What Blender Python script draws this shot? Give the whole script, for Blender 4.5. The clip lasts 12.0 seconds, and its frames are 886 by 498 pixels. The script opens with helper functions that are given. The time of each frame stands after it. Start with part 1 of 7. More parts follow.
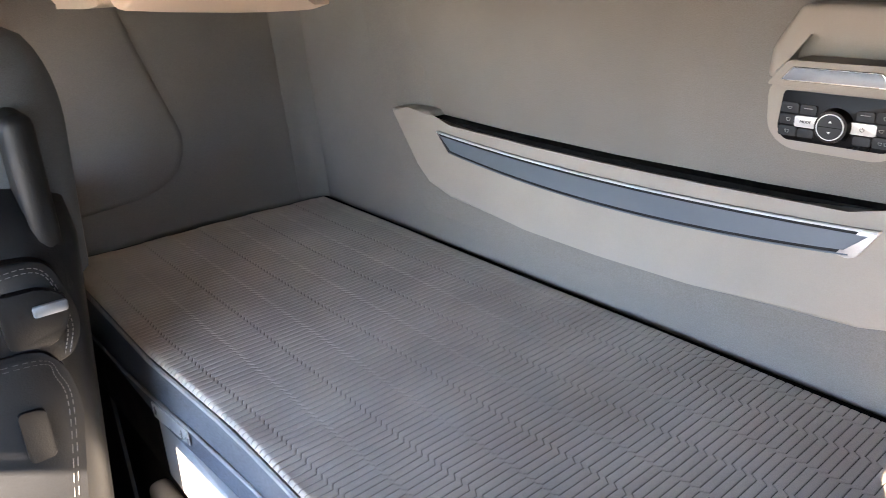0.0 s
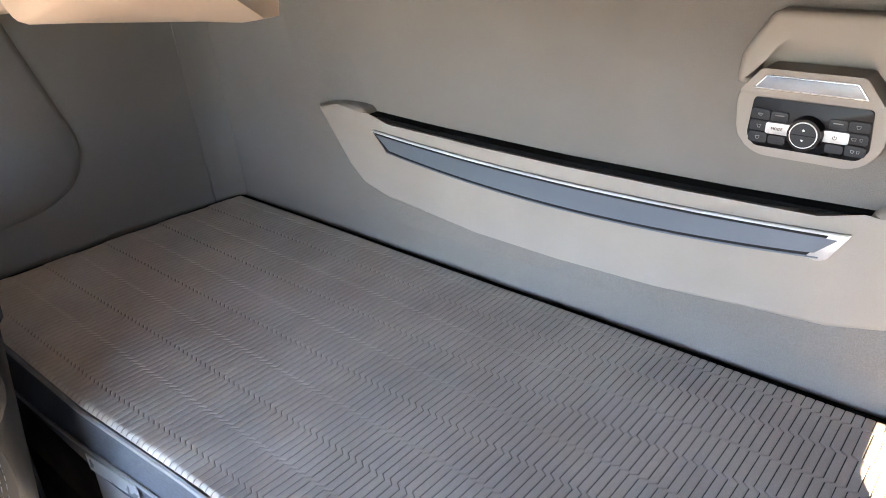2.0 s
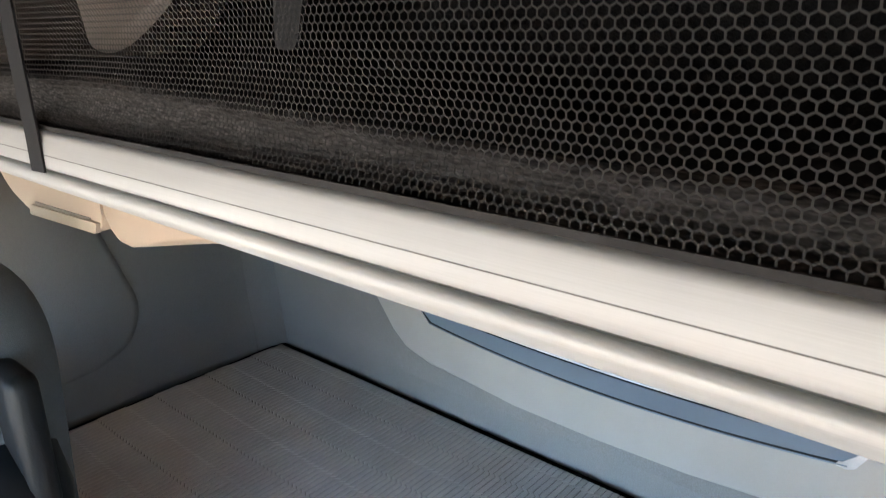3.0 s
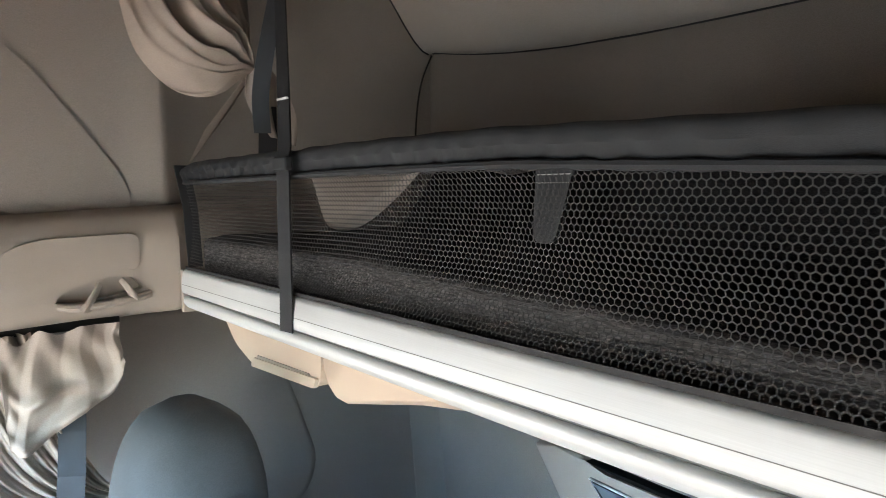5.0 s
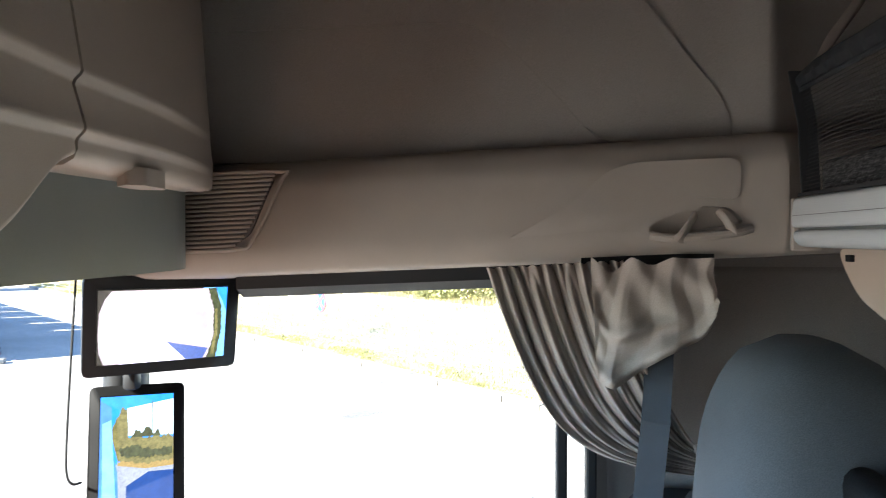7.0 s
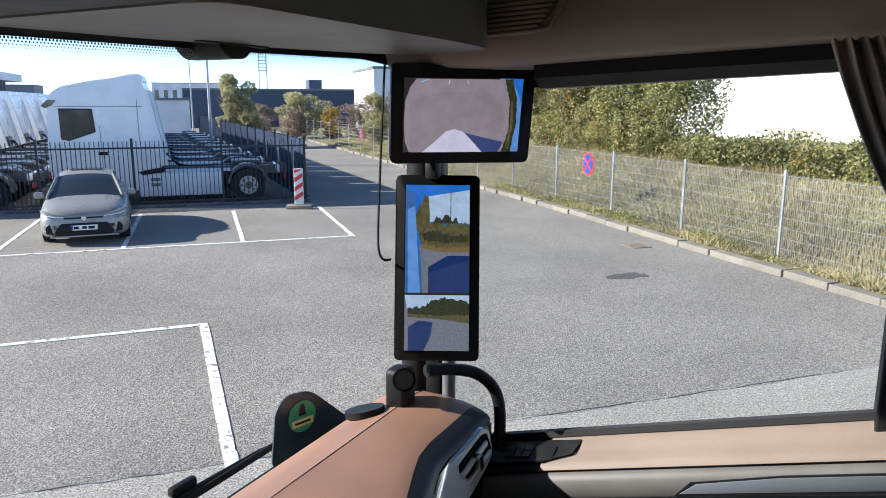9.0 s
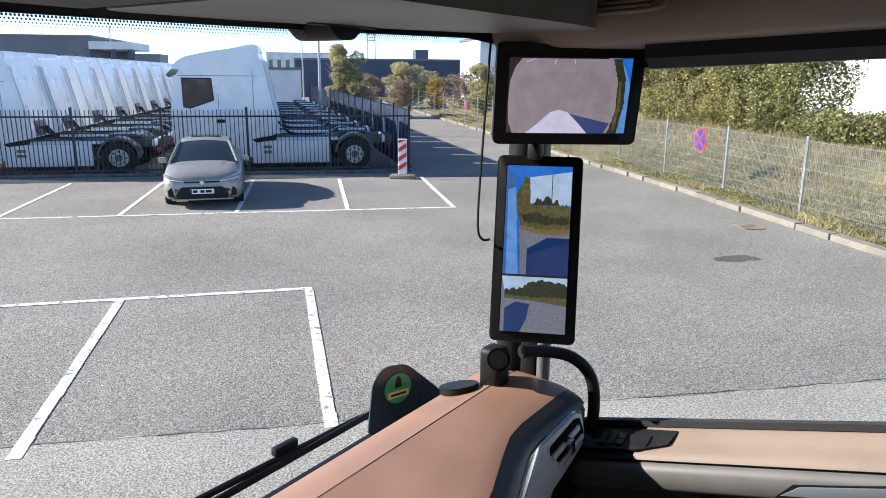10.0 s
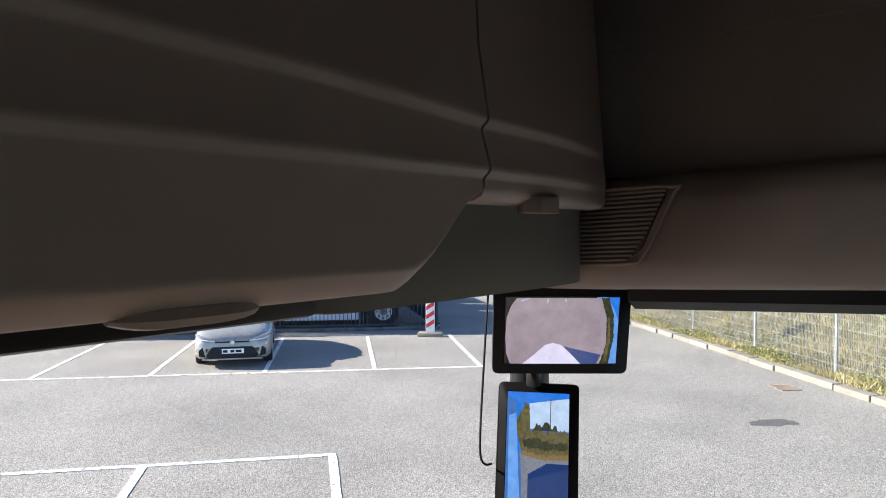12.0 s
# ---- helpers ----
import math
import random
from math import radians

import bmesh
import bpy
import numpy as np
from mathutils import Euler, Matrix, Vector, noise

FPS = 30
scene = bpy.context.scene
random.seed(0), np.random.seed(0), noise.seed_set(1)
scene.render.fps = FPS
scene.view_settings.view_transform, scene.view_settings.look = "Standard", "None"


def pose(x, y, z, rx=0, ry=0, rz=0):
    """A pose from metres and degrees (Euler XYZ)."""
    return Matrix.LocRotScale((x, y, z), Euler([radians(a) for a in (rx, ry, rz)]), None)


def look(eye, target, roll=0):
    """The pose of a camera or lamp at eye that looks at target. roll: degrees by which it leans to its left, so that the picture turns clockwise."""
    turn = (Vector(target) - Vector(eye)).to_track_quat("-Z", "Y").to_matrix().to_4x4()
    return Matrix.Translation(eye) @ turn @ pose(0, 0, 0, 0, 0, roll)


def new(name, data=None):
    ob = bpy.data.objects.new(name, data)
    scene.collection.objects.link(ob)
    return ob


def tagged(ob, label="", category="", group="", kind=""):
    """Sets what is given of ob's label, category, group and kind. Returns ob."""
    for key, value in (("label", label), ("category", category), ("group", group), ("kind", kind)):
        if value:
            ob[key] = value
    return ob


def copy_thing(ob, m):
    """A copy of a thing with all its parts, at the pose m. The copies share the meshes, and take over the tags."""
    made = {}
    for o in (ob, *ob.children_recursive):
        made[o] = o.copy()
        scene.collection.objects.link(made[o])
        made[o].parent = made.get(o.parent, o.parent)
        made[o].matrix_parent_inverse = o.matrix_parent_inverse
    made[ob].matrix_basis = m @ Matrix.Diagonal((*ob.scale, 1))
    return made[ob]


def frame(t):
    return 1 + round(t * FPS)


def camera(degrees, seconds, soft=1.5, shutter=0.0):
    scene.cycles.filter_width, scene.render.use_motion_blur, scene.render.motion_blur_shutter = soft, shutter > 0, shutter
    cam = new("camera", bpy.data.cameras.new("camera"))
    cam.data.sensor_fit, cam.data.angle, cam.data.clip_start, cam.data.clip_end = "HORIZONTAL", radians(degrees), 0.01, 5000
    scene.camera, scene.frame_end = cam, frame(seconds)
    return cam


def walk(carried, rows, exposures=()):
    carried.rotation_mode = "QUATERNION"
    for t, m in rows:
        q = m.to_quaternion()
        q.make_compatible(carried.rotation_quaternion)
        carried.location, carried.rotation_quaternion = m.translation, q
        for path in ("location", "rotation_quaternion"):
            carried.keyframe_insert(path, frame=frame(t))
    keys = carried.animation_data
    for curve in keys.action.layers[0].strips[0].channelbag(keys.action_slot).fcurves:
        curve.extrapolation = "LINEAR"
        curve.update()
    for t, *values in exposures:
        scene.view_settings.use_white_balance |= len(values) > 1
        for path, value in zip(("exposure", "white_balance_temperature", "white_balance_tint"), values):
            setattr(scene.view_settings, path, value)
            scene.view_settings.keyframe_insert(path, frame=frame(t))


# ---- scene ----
cam = camera(63.5, 12.0, soft=0.9, shutter=0.15)
PATH = [
    (0, (-0.817, -0.207, 3.137), (0.617, -1.382, 2.387), -2.3),
    (0.5, (-0.801, -0.214, 3.136), (0.480, -1.546, 2.372), -2.4),
    (1, (-0.752, -0.213, 3.128), (0.469, -1.600, 2.361), -2.2),
    (1.5, (-0.703, -0.194, 3.137), (0.498, -1.574, 2.327), -2.0),
    (2, (-0.655, -0.189, 3.205), (0.532, -1.549, 2.342), -2.1),
    (2.2, (-0.640, -0.194, 3.252), (0.545, -1.552, 2.379), -2.1),
    (2.5, (-0.630, -0.173, 3.318), (0.556, -1.542, 2.471), -1.8),
    (2.7, (-0.624, -0.162, 3.343), (0.592, -1.558, 2.585), -1.7),
    (3, (-0.627, -0.128, 3.402), (0.643, -1.547, 2.789), -1.3),
    (3.2, (-0.620, -0.110, 3.415), (0.682, -1.541, 2.909), -1.6),
    (4.8, (-0.611, -0.010, 3.453), (0.914, -1.284, 3.228), -1.1),
    (5, (-0.606, -0.006, 3.431), (0.976, -1.219, 3.272), -0.5),
    (5.5, (-0.556, -0.007, 3.344), (1.180, -1.001, 3.386), -0.6),
    (6, (-0.478, -0.003, 3.297), (1.452, -0.523, 3.363), -1.3),
    (6.5, (-0.393, -0.007, 3.218), (1.599, -0.157, 3.312), -0.4),
    (7, (-0.371, -0.016, 3.206), (1.618, 0.197, 3.177), 0.0),
    (7.5, (-0.348, 0.009, 3.173), (1.591, 0.473, 3.012), 0.2),
    (7.7, (-0.333, 0.020, 3.151), (1.580, 0.566, 2.947), 0.4),
    (9.3, (-0.345, 0.061, 3.047), (1.353, 1.029, 2.625), 0.2),
    (9.5, (-0.346, 0.064, 3.053), (1.317, 1.086, 2.616), 0.4),
    (10, (-0.341, 0.054, 3.070), (1.245, 1.175, 2.596), 0.4),
    (10.5, (-0.346, 0.022, 3.125), (1.195, 1.200, 2.640), 0.3),
    (11, (-0.367, -0.013, 3.208), (1.176, 1.193, 2.802), 0.1),
    (11.5, (-0.363, -0.033, 3.229), (1.201, 1.194, 3.009), -0.2),
    (12, (-0.380, -0.046, 3.254), (1.203, 1.175, 3.198), -0.1),
]
EXPOSURE = [(0.0, 5.05, 8150, 18), (2.0, 5.18, 8150, 17), (2.5, 5.0, 7450, 13), (3.2, 4.92, 7000, 6), (5.0, 5.18, 6500, 3), (5.5, 5.16, 6480, 3), (5.8, 5.22, 6350, 3), (6.5, 4.60, 6250, 3), (6.9, 4.05, 6400, 4), (7.2, 3.15, 6400, 5), (7.7, 1.82, 6400, 7), (9.3, 1.40, 6300, 8), (10.6, 1.50, 6500, 9), (11.0, 1.50, 6500, 9), (11.5, 1.72, 6500, 9), (12.0, 1.93, 6500, 9)]
walk(cam, [(t, look(eye, target, roll)) for t, eye, target, roll in PATH], EXPOSURE)

# ---- daylight ----
SUN = Vector((-0.484, 0.875, 0.50)).normalized()
world = bpy.data.worlds.new("sky")
scene.world = world
world.use_nodes = True
wn = world.node_tree
sky = wn.nodes.new("ShaderNodeTexSky")
sky.sky_type = "NISHITA"
sky.sun_disc = False
sky.sun_elevation = math.asin(SUN.z)
sky.sun_rotation = math.atan2(SUN.x, SUN.y)
sky.air_density, sky.dust_density, sky.ozone_density = 0.50, 0.0, 2.6
wn.links.new(sky.outputs[0], wn.nodes["Background"].inputs[0])
wn.nodes["Background"].inputs[1].default_value = 0.12
lamp = bpy.data.lights.new("sun", "SUN")
lamp.energy, lamp.angle, lamp.color = 4.4, radians(0.5), (1.0, 0.94, 0.86)
sun = new("sun", lamp)
sun.matrix_world = look(SUN * 60, (0, 0, 0))


# ---- materials ----
def mat(name, color, rough=0.6, metal=0.0, fine=400.0, coarse=6.0, vary=0.12, bump=0.1, dist=0.001, stretch=(1, 1, 1), spec=0.5, stain=0.15, per_object=0.0, fleck=None, detail=3):
    """A surface with grain and slow variation, at real-world size."""
    m = bpy.data.materials.new(name)
    m.use_nodes = True
    nt = m.node_tree
    b = nt.nodes["Principled BSDF"]
    b.inputs["Roughness"].default_value, b.inputs["Metallic"].default_value = rough, metal
    b.inputs["Specular IOR Level"].default_value = spec
    co = nt.nodes.new("ShaderNodeTexCoord")
    mp = nt.nodes.new("ShaderNodeMapping")
    mp.inputs["Scale"].default_value, mp.inputs["Location"].default_value = stretch, (0.0313, 0.0171, 0.1373)
    nt.links.new(co.outputs["Object"], mp.inputs[0])
    n1, n2 = nt.nodes.new("ShaderNodeTexNoise"), nt.nodes.new("ShaderNodeTexNoise")
    n1.inputs["Scale"].default_value, n1.inputs["Detail"].default_value = fine, detail
    n2.inputs["Scale"].default_value, n2.inputs["Detail"].default_value = coarse, 4
    nt.links.new(mp.outputs[0], n1.inputs[0])
    nt.links.new(co.outputs["Object"], n2.inputs[0])
    def value(node, lo, hi):
        r = nt.nodes.new("ShaderNodeMapRange")
        r.inputs[1].default_value, r.inputs[2].default_value = 0.3, 0.7
        r.inputs[3].default_value, r.inputs[4].default_value = lo, hi
        nt.links.new(node.outputs[0], r.inputs[0])
        return r.outputs[0]
    mul = nt.nodes.new("ShaderNodeMath")
    mul.operation = "MULTIPLY"
    nt.links.new(value(n1, 1 - vary, 1 + vary), mul.inputs[0])
    nt.links.new(value(n2, 1 - stain, 1 + stain), mul.inputs[1])
    out = mul.outputs[0]
    if per_object:
        info = nt.nodes.new("ShaderNodeObjectInfo")
        r = nt.nodes.new("ShaderNodeMapRange")
        r.inputs[3].default_value, r.inputs[4].default_value = 1 - per_object, 1 + per_object
        nt.links.new(info.outputs["Random"], r.inputs[0])
        m2 = nt.nodes.new("ShaderNodeMath")
        m2.operation = "MULTIPLY"
        nt.links.new(out, m2.inputs[0]), nt.links.new(r.outputs[0], m2.inputs[1])
        out = m2.outputs[0]
    mix = nt.nodes.new("ShaderNodeVectorMath")
    mix.operation = "SCALE"
    base = nt.nodes.new("ShaderNodeRGB")
    base.outputs[0].default_value = (*color, 1)
    source = base.outputs[0]
    if fleck:
        ramp = nt.nodes.new("ShaderNodeMix")
        ramp.data_type = "RGBA"
        ramp.inputs["B"].default_value = (*fleck, 1)
        nt.links.new(source, ramp.inputs["A"])
        nt.links.new(value(n1, 0, 1), ramp.inputs["Factor"])
        source = ramp.outputs["Result"]
    nt.links.new(source, mix.inputs[0])
    nt.links.new(out, mix.inputs["Scale"])
    nt.links.new(mix.outputs[0], b.inputs["Base Color"])
    nt.links.new(value(n2, max(rough - 0.06, 0.02), min(rough + 0.06, 1)), b.inputs["Roughness"])
    if bump:
        bp = nt.nodes.new("ShaderNodeBump")
        bp.inputs["Strength"].default_value, bp.inputs["Distance"].default_value = bump, dist
        nt.links.new(n1.outputs[0], bp.inputs["Height"])
        nt.links.new(bp.outputs[0], b.inputs["Normal"])
    return m


def glass(name, tint=(1, 1, 1), rough=0.0, ior=1.18):
    """A thin pane: clear, with the reflection of glass."""
    m = bpy.data.materials.new(name)
    m.use_nodes = True
    nt = m.node_tree
    clear, shine, mix, fr = (nt.nodes.new("ShaderNode" + k) for k in ("BsdfTransparent", "BsdfGlossy", "MixShader", "Fresnel"))
    clear.inputs[0].default_value = (*tint, 1)
    shine.inputs["Roughness"].default_value = rough
    fr.inputs[0].default_value = ior
    nt.links.new(fr.outputs[0], mix.inputs[0])
    nt.links.new(clear.outputs[0], mix.inputs[1])
    nt.links.new(shine.outputs[0], mix.inputs[2])
    nt.links.new(mix.outputs[0], nt.nodes["Material Output"].inputs[0])
    return m


def glow(name, color, strength, scale=220.0, grain=0.28):
    """A lit picture field of a screen, with the grain of what it shows."""
    m = bpy.data.materials.new(name)
    m.use_nodes = True
    nt = m.node_tree
    b = nt.nodes["Principled BSDF"]
    b.inputs["Base Color"].default_value = (0.02, 0.02, 0.02, 1)
    b.inputs["Roughness"].default_value = 0.2
    b.inputs["Emission Color"].default_value = (*color, 1)
    co, n, r = (nt.nodes.new("ShaderNode" + k) for k in ("TexCoord", "TexNoise", "MapRange"))
    n.inputs["Scale"].default_value, n.inputs["Detail"].default_value, n.inputs["Roughness"].default_value = scale, 6, 0.7
    r.inputs[1].default_value, r.inputs[2].default_value = 0.3, 0.7
    r.inputs[3].default_value, r.inputs[4].default_value = strength * (1 - grain), strength * (1 + grain)
    nt.links.new(co.outputs["Object"], n.inputs[0])
    nt.links.new(n.outputs[0], r.inputs[0])
    nt.links.new(r.outputs[0], b.inputs["Emission Strength"])
    return m


FABRIC = mat("wall_fabric", (0.212, 0.189, 0.168), 0.95, fine=620, coarse=5, vary=0.15, bump=0.5, dist=0.0012, spec=0.15, stain=0.06)
LINER = mat("headliner_fabric", (0.325, 0.295, 0.268), 0.95, fine=600, coarse=4, vary=0.14, bump=0.35, spec=0.1, stain=0.06)
BEIGE = mat("beige_plastic", (0.34, 0.295, 0.255), 0.55, fine=900, coarse=7, vary=0.05, bump=0.18, dist=0.0006, spec=0.35, stain=0.05)
BEIGE_D = mat("taupe_plastic", (0.34, 0.288, 0.245), 0.55, fine=900, coarse=7, vary=0.05, bump=0.18, dist=0.0006, spec=0.35, stain=0.05)
BRACKET = mat("cream_plastic", (0.52, 0.41, 0.32), 0.5, fine=900, coarse=9, vary=0.04, bump=0.12, dist=0.0005, spec=0.35, stain=0.04)
UNDER = mat("grey_green_plastic", (0.172, 0.182, 0.172), 0.4, fine=900, coarse=6, vary=0.05, bump=0.15, dist=0.0005, stain=0.06)
DARK = mat("black_plastic", (0.010, 0.0105, 0.0115), 0.5, fine=800, coarse=12, vary=0.1, bump=0.15, dist=0.0005, stain=0.1, spec=0.25)
GLOSSBLACK = mat("gloss_black", (0.005, 0.005, 0.006), 0.3, fine=200, coarse=9, vary=0.05, bump=0, stain=0.05, spec=0.2)
KEYGREY = mat("dark_grey_key", (0.030, 0.032, 0.035), 0.5, fine=600, coarse=20, vary=0.06, bump=0.1, spec=0.25)
DARKCHROME = mat("dark_satin_metal", (0.22, 0.22, 0.23), 0.32, metal=0.8, fine=500, coarse=12, vary=0.04, bump=0.03)
RUBBER = mat("black_rubber", (0.014, 0.014, 0.015), 0.75, fine=300, coarse=15, vary=0.15, bump=0.2, stain=0.1)
ALU = mat("anodised_aluminium", (0.50, 0.515, 0.515), 0.5, metal=0.25, fine=300, coarse=5, vary=0.05, bump=0.06, dist=0.0004, stretch=(0.04, 6, 6), stain=0.04)
CHROME = mat("satin_chrome", (0.72, 0.72, 0.72), 0.22, metal=1.0, fine=500, coarse=12, vary=0.03, bump=0.02, stain=0.05)
PANEL = mat("blue_grey_insert", (0.15, 0.168, 0.19), 0.38, metal=0.3, fine=700, coarse=8, vary=0.05, bump=0.08, dist=0.0004, stain=0.06)
MATTRESS = mat("mattress_fabric", (0.60, 0.52, 0.45), 0.9, fine=1500, coarse=7, vary=0.2, bump=0.3, dist=0.0006, spec=0.2, stain=0.1)
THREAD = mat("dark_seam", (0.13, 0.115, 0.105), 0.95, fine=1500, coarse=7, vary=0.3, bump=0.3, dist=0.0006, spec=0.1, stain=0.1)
MATTRESS_S = mat("mattress_side", (0.11, 0.115, 0.128), 0.85, fine=420, coarse=9, vary=0.35, bump=0.5, stretch=(0.25, 1, 4), spec=0.2, stain=0.12)
MELANGE = mat("melange_mattress", (0.03, 0.029, 0.029), 0.95, fine=240, coarse=30, vary=0.3, bump=0.5, dist=0.002, spec=0.1, stretch=(0.35, 1, 1.6), fleck=(0.13, 0.122, 0.12))
NET = mat("black_netting", (0.019, 0.0195, 0.0195), 0.7, fine=900, coarse=20, vary=0.15, bump=0.1, spec=0.3)
PIPING = mat("grey_piping", (0.30, 0.29, 0.28), 0.8, fine=900, coarse=20, vary=0.2, bump=0.3, spec=0.3)
SHEETM = mat("black_bunk_cover", (0.010, 0.010, 0.0105), 0.9, fine=500, coarse=14, vary=0.25, bump=0.4, dist=0.002, spec=0.15)
WEB = mat("black_webbing", (0.020, 0.0215, 0.024), 0.75, fine=900, coarse=20, vary=0.25, bump=0.4, stretch=(1, 1, 3), spec=0.3)
BELT = mat("grey_seat_belt", (0.035, 0.042, 0.05), 0.6, fine=900, coarse=20, vary=0.2, bump=0.3, stretch=(1, 1, 3))
CURTAIN = mat("beige_curtain", (0.35, 0.30, 0.262), 0.8, fine=500, coarse=20, vary=0.12, bump=0.3, dist=0.0008, spec=0.25, stain=0.06)
LEATHER = mat("black_leather", (0.0060, 0.0066, 0.0075), 0.5, spec=0.2, fine=350, coarse=8, vary=0.15, bump=0.35, dist=0.001, stain=0.12)
SEATGREY = mat("grey_seat_fabric", (0.070, 0.080, 0.088), 0.8, fine=700, coarse=8, vary=0.2, bump=0.35, spec=0.25)
DASH = mat("cognac_leather", (0.26, 0.146, 0.100), 0.55, fine=420, coarse=7, vary=0.1, bump=0.25, dist=0.0008, stain=0.1)
DOORTOP = mat("sand_leather", (0.20, 0.152, 0.122), 0.6, fine=420, coarse=7, vary=0.08, bump=0.25, dist=0.0008, stain=0.08)
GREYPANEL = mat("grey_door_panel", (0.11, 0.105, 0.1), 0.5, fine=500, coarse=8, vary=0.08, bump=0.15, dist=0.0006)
PALEKEY = mat("silver_key", (0.62, 0.62, 0.6), 0.3, metal=0.4, fine=400, coarse=20, vary=0.04, bump=0.05)
MARK = mat("white_print", (0.75, 0.75, 0.72), 0.6, fine=400, coarse=20, vary=0.05, bump=0)
SATIN = mat("satin_beige_metal", (0.56, 0.50, 0.46), 0.35, metal=0.35, fine=400, coarse=20, vary=0.04, bump=0.05)
SYMBOL = mat("dim_print", (0.30, 0.30, 0.29), 0.6, fine=400, coarse=20, vary=0.1, bump=0)
SILVER = mat("silver_paint", (0.74, 0.74, 0.73), 0.35, metal=0.1, fine=500, coarse=9, vary=0.04, bump=0.03, stain=0.04)
LENS = mat("lamp_lens", (0.24, 0.25, 0.28), 0.15, fine=300, coarse=20, vary=0.05, bump=0.1, stretch=(1, 1, 8))
# near-black that puts the depth shade of slots, openings and gaps into colour
CAVITY = mat("cavity_shade", (0.004, 0.004, 0.004), 0.95, fine=300, coarse=20, vary=0.2, bump=0, spec=0.1)
CLEAR = glass("clear_glass", (0.97, 0.985, 0.98))
CARGLASS = mat("dark_car_glass", (0.02, 0.024, 0.028), 0.06, fine=40, coarse=2, vary=0.2, bump=0, spec=0.8)
ASPHALT = mat("asphalt", (0.155, 0.142, 0.127), 0.92, fine=62, coarse=0.35, vary=0.45, bump=1.0, dist=0.014, spec=0.25, stain=0.16, fleck=(0.33, 0.305, 0.275), detail=5)
PAVED = mat("pale_asphalt", (0.245, 0.225, 0.20), 0.92, fine=55, coarse=0.5, vary=0.4, bump=0.9, dist=0.012, spec=0.25, stain=0.12, fleck=(0.39, 0.365, 0.33), detail=5)
LINE = mat("white_road_paint", (0.72, 0.72, 0.70), 0.8, fine=25, coarse=2.5, vary=0.12, bump=0.3, dist=0.004, stain=0.1)
def worn(m, under, scale, lo, hi):
    """Chips and worn spots in which the surface below shows."""
    nt = m.node_tree
    b = nt.nodes["Principled BSDF"]
    source = b.inputs["Base Color"].links[0].from_socket
    co, n, r, mix = (nt.nodes.new("ShaderNode" + k) for k in ("TexCoord", "TexNoise", "MapRange", "Mix"))
    n.inputs["Scale"].default_value, n.inputs["Detail"].default_value, n.inputs["Roughness"].default_value = scale, 8, 0.75
    r.inputs[1].default_value, r.inputs[2].default_value = lo, hi
    mix.data_type = "RGBA"
    mix.inputs["B"].default_value = (*under, 1)
    off = nt.nodes.new("ShaderNodeVectorMath")
    off.inputs[1].default_value = (0.31, 0.17, 0.137)
    nt.links.new(co.outputs["Object"], off.inputs[0])
    nt.links.new(off.outputs[0], n.inputs[0])
    nt.links.new(n.outputs[0], r.inputs[0])
    nt.links.new(r.outputs[0], mix.inputs["Factor"])
    nt.links.new(source, mix.inputs["A"])
    nt.links.new(mix.outputs["Result"], b.inputs["Base Color"])


worn(LINE, (0.20, 0.19, 0.175), 6.0, 0.535, 0.60)
WHITE = mat("white_truck_paint", (0.86, 0.87, 0.88), 0.28, fine=30, coarse=1.2, vary=0.02, bump=0, spec=0.5, stain=0.04)
CHASSIS = mat("dark_chassis", (0.10, 0.10, 0.105), 0.28, fine=30, coarse=2, vary=0.25, bump=0.2, stain=0.2)
TYRE = mat("tyre_rubber", (0.022, 0.022, 0.022), 0.85, fine=60, coarse=5, vary=0.2, bump=0.3)
TRUCKGREY = mat("grey_truck_panel", (0.50, 0.52, 0.54), 0.5, fine=40, coarse=2, vary=0.08, bump=0.05, stain=0.1)
ALUPLATE = mat("pale_checker_plate", (0.78, 0.80, 0.82), 0.45, fine=40, coarse=2, vary=0.15, bump=0.2, stain=0.15)
STEEL = mat("galvanised_steel", (0.42, 0.43, 0.435), 0.45, metal=0.6, fine=90, coarse=3, vary=0.12, bump=0.1)
IRON = mat("black_fence_paint", (0.018, 0.02, 0.028), 0.45, fine=60, coarse=2, vary=0.15, bump=0.1)
CARPAINT = mat("grey_car_paint", (0.33, 0.31, 0.275), 0.3, metal=0.4, fine=300, coarse=2, vary=0.06, bump=0, stain=0.06)
KERB = mat("kerb_concrete", (0.205, 0.182, 0.15), 0.9, fine=30, coarse=2, vary=0.2, bump=0.4, dist=0.006, per_object=0.15)
SOIL = mat("dry_ground", (0.22, 0.19, 0.11), 0.95, fine=12, coarse=0.6, vary=0.3, bump=0.6, dist=0.03, stain=0.25, fleck=(0.12, 0.14, 0.05))
GRASS = mat("dry_grass", (0.43, 0.365, 0.20), 0.85, fine=8, coarse=0.5, vary=0.3, bump=0, stain=0.3)
LEAF = mat("hedge_leaves", (0.27, 0.262, 0.112), 0.55, fine=5, coarse=0.5, vary=0.55, bump=0, stain=0.35, spec=0.3)
LEAF_Y = mat("autumn_leaves", (0.42, 0.30, 0.09), 0.6, fine=3, coarse=0.6, vary=0.4, bump=0, stain=0.35, spec=0.3)
LEAF_T = mat("pale_birch_leaves", (0.40, 0.37, 0.20), 0.6, fine=3, coarse=0.5, vary=0.4, bump=0, stain=0.3, spec=0.3)
TWIG = mat("bare_twigs", (0.27, 0.20, 0.155), 0.9, fine=20, coarse=2, vary=0.3, bump=0.2)
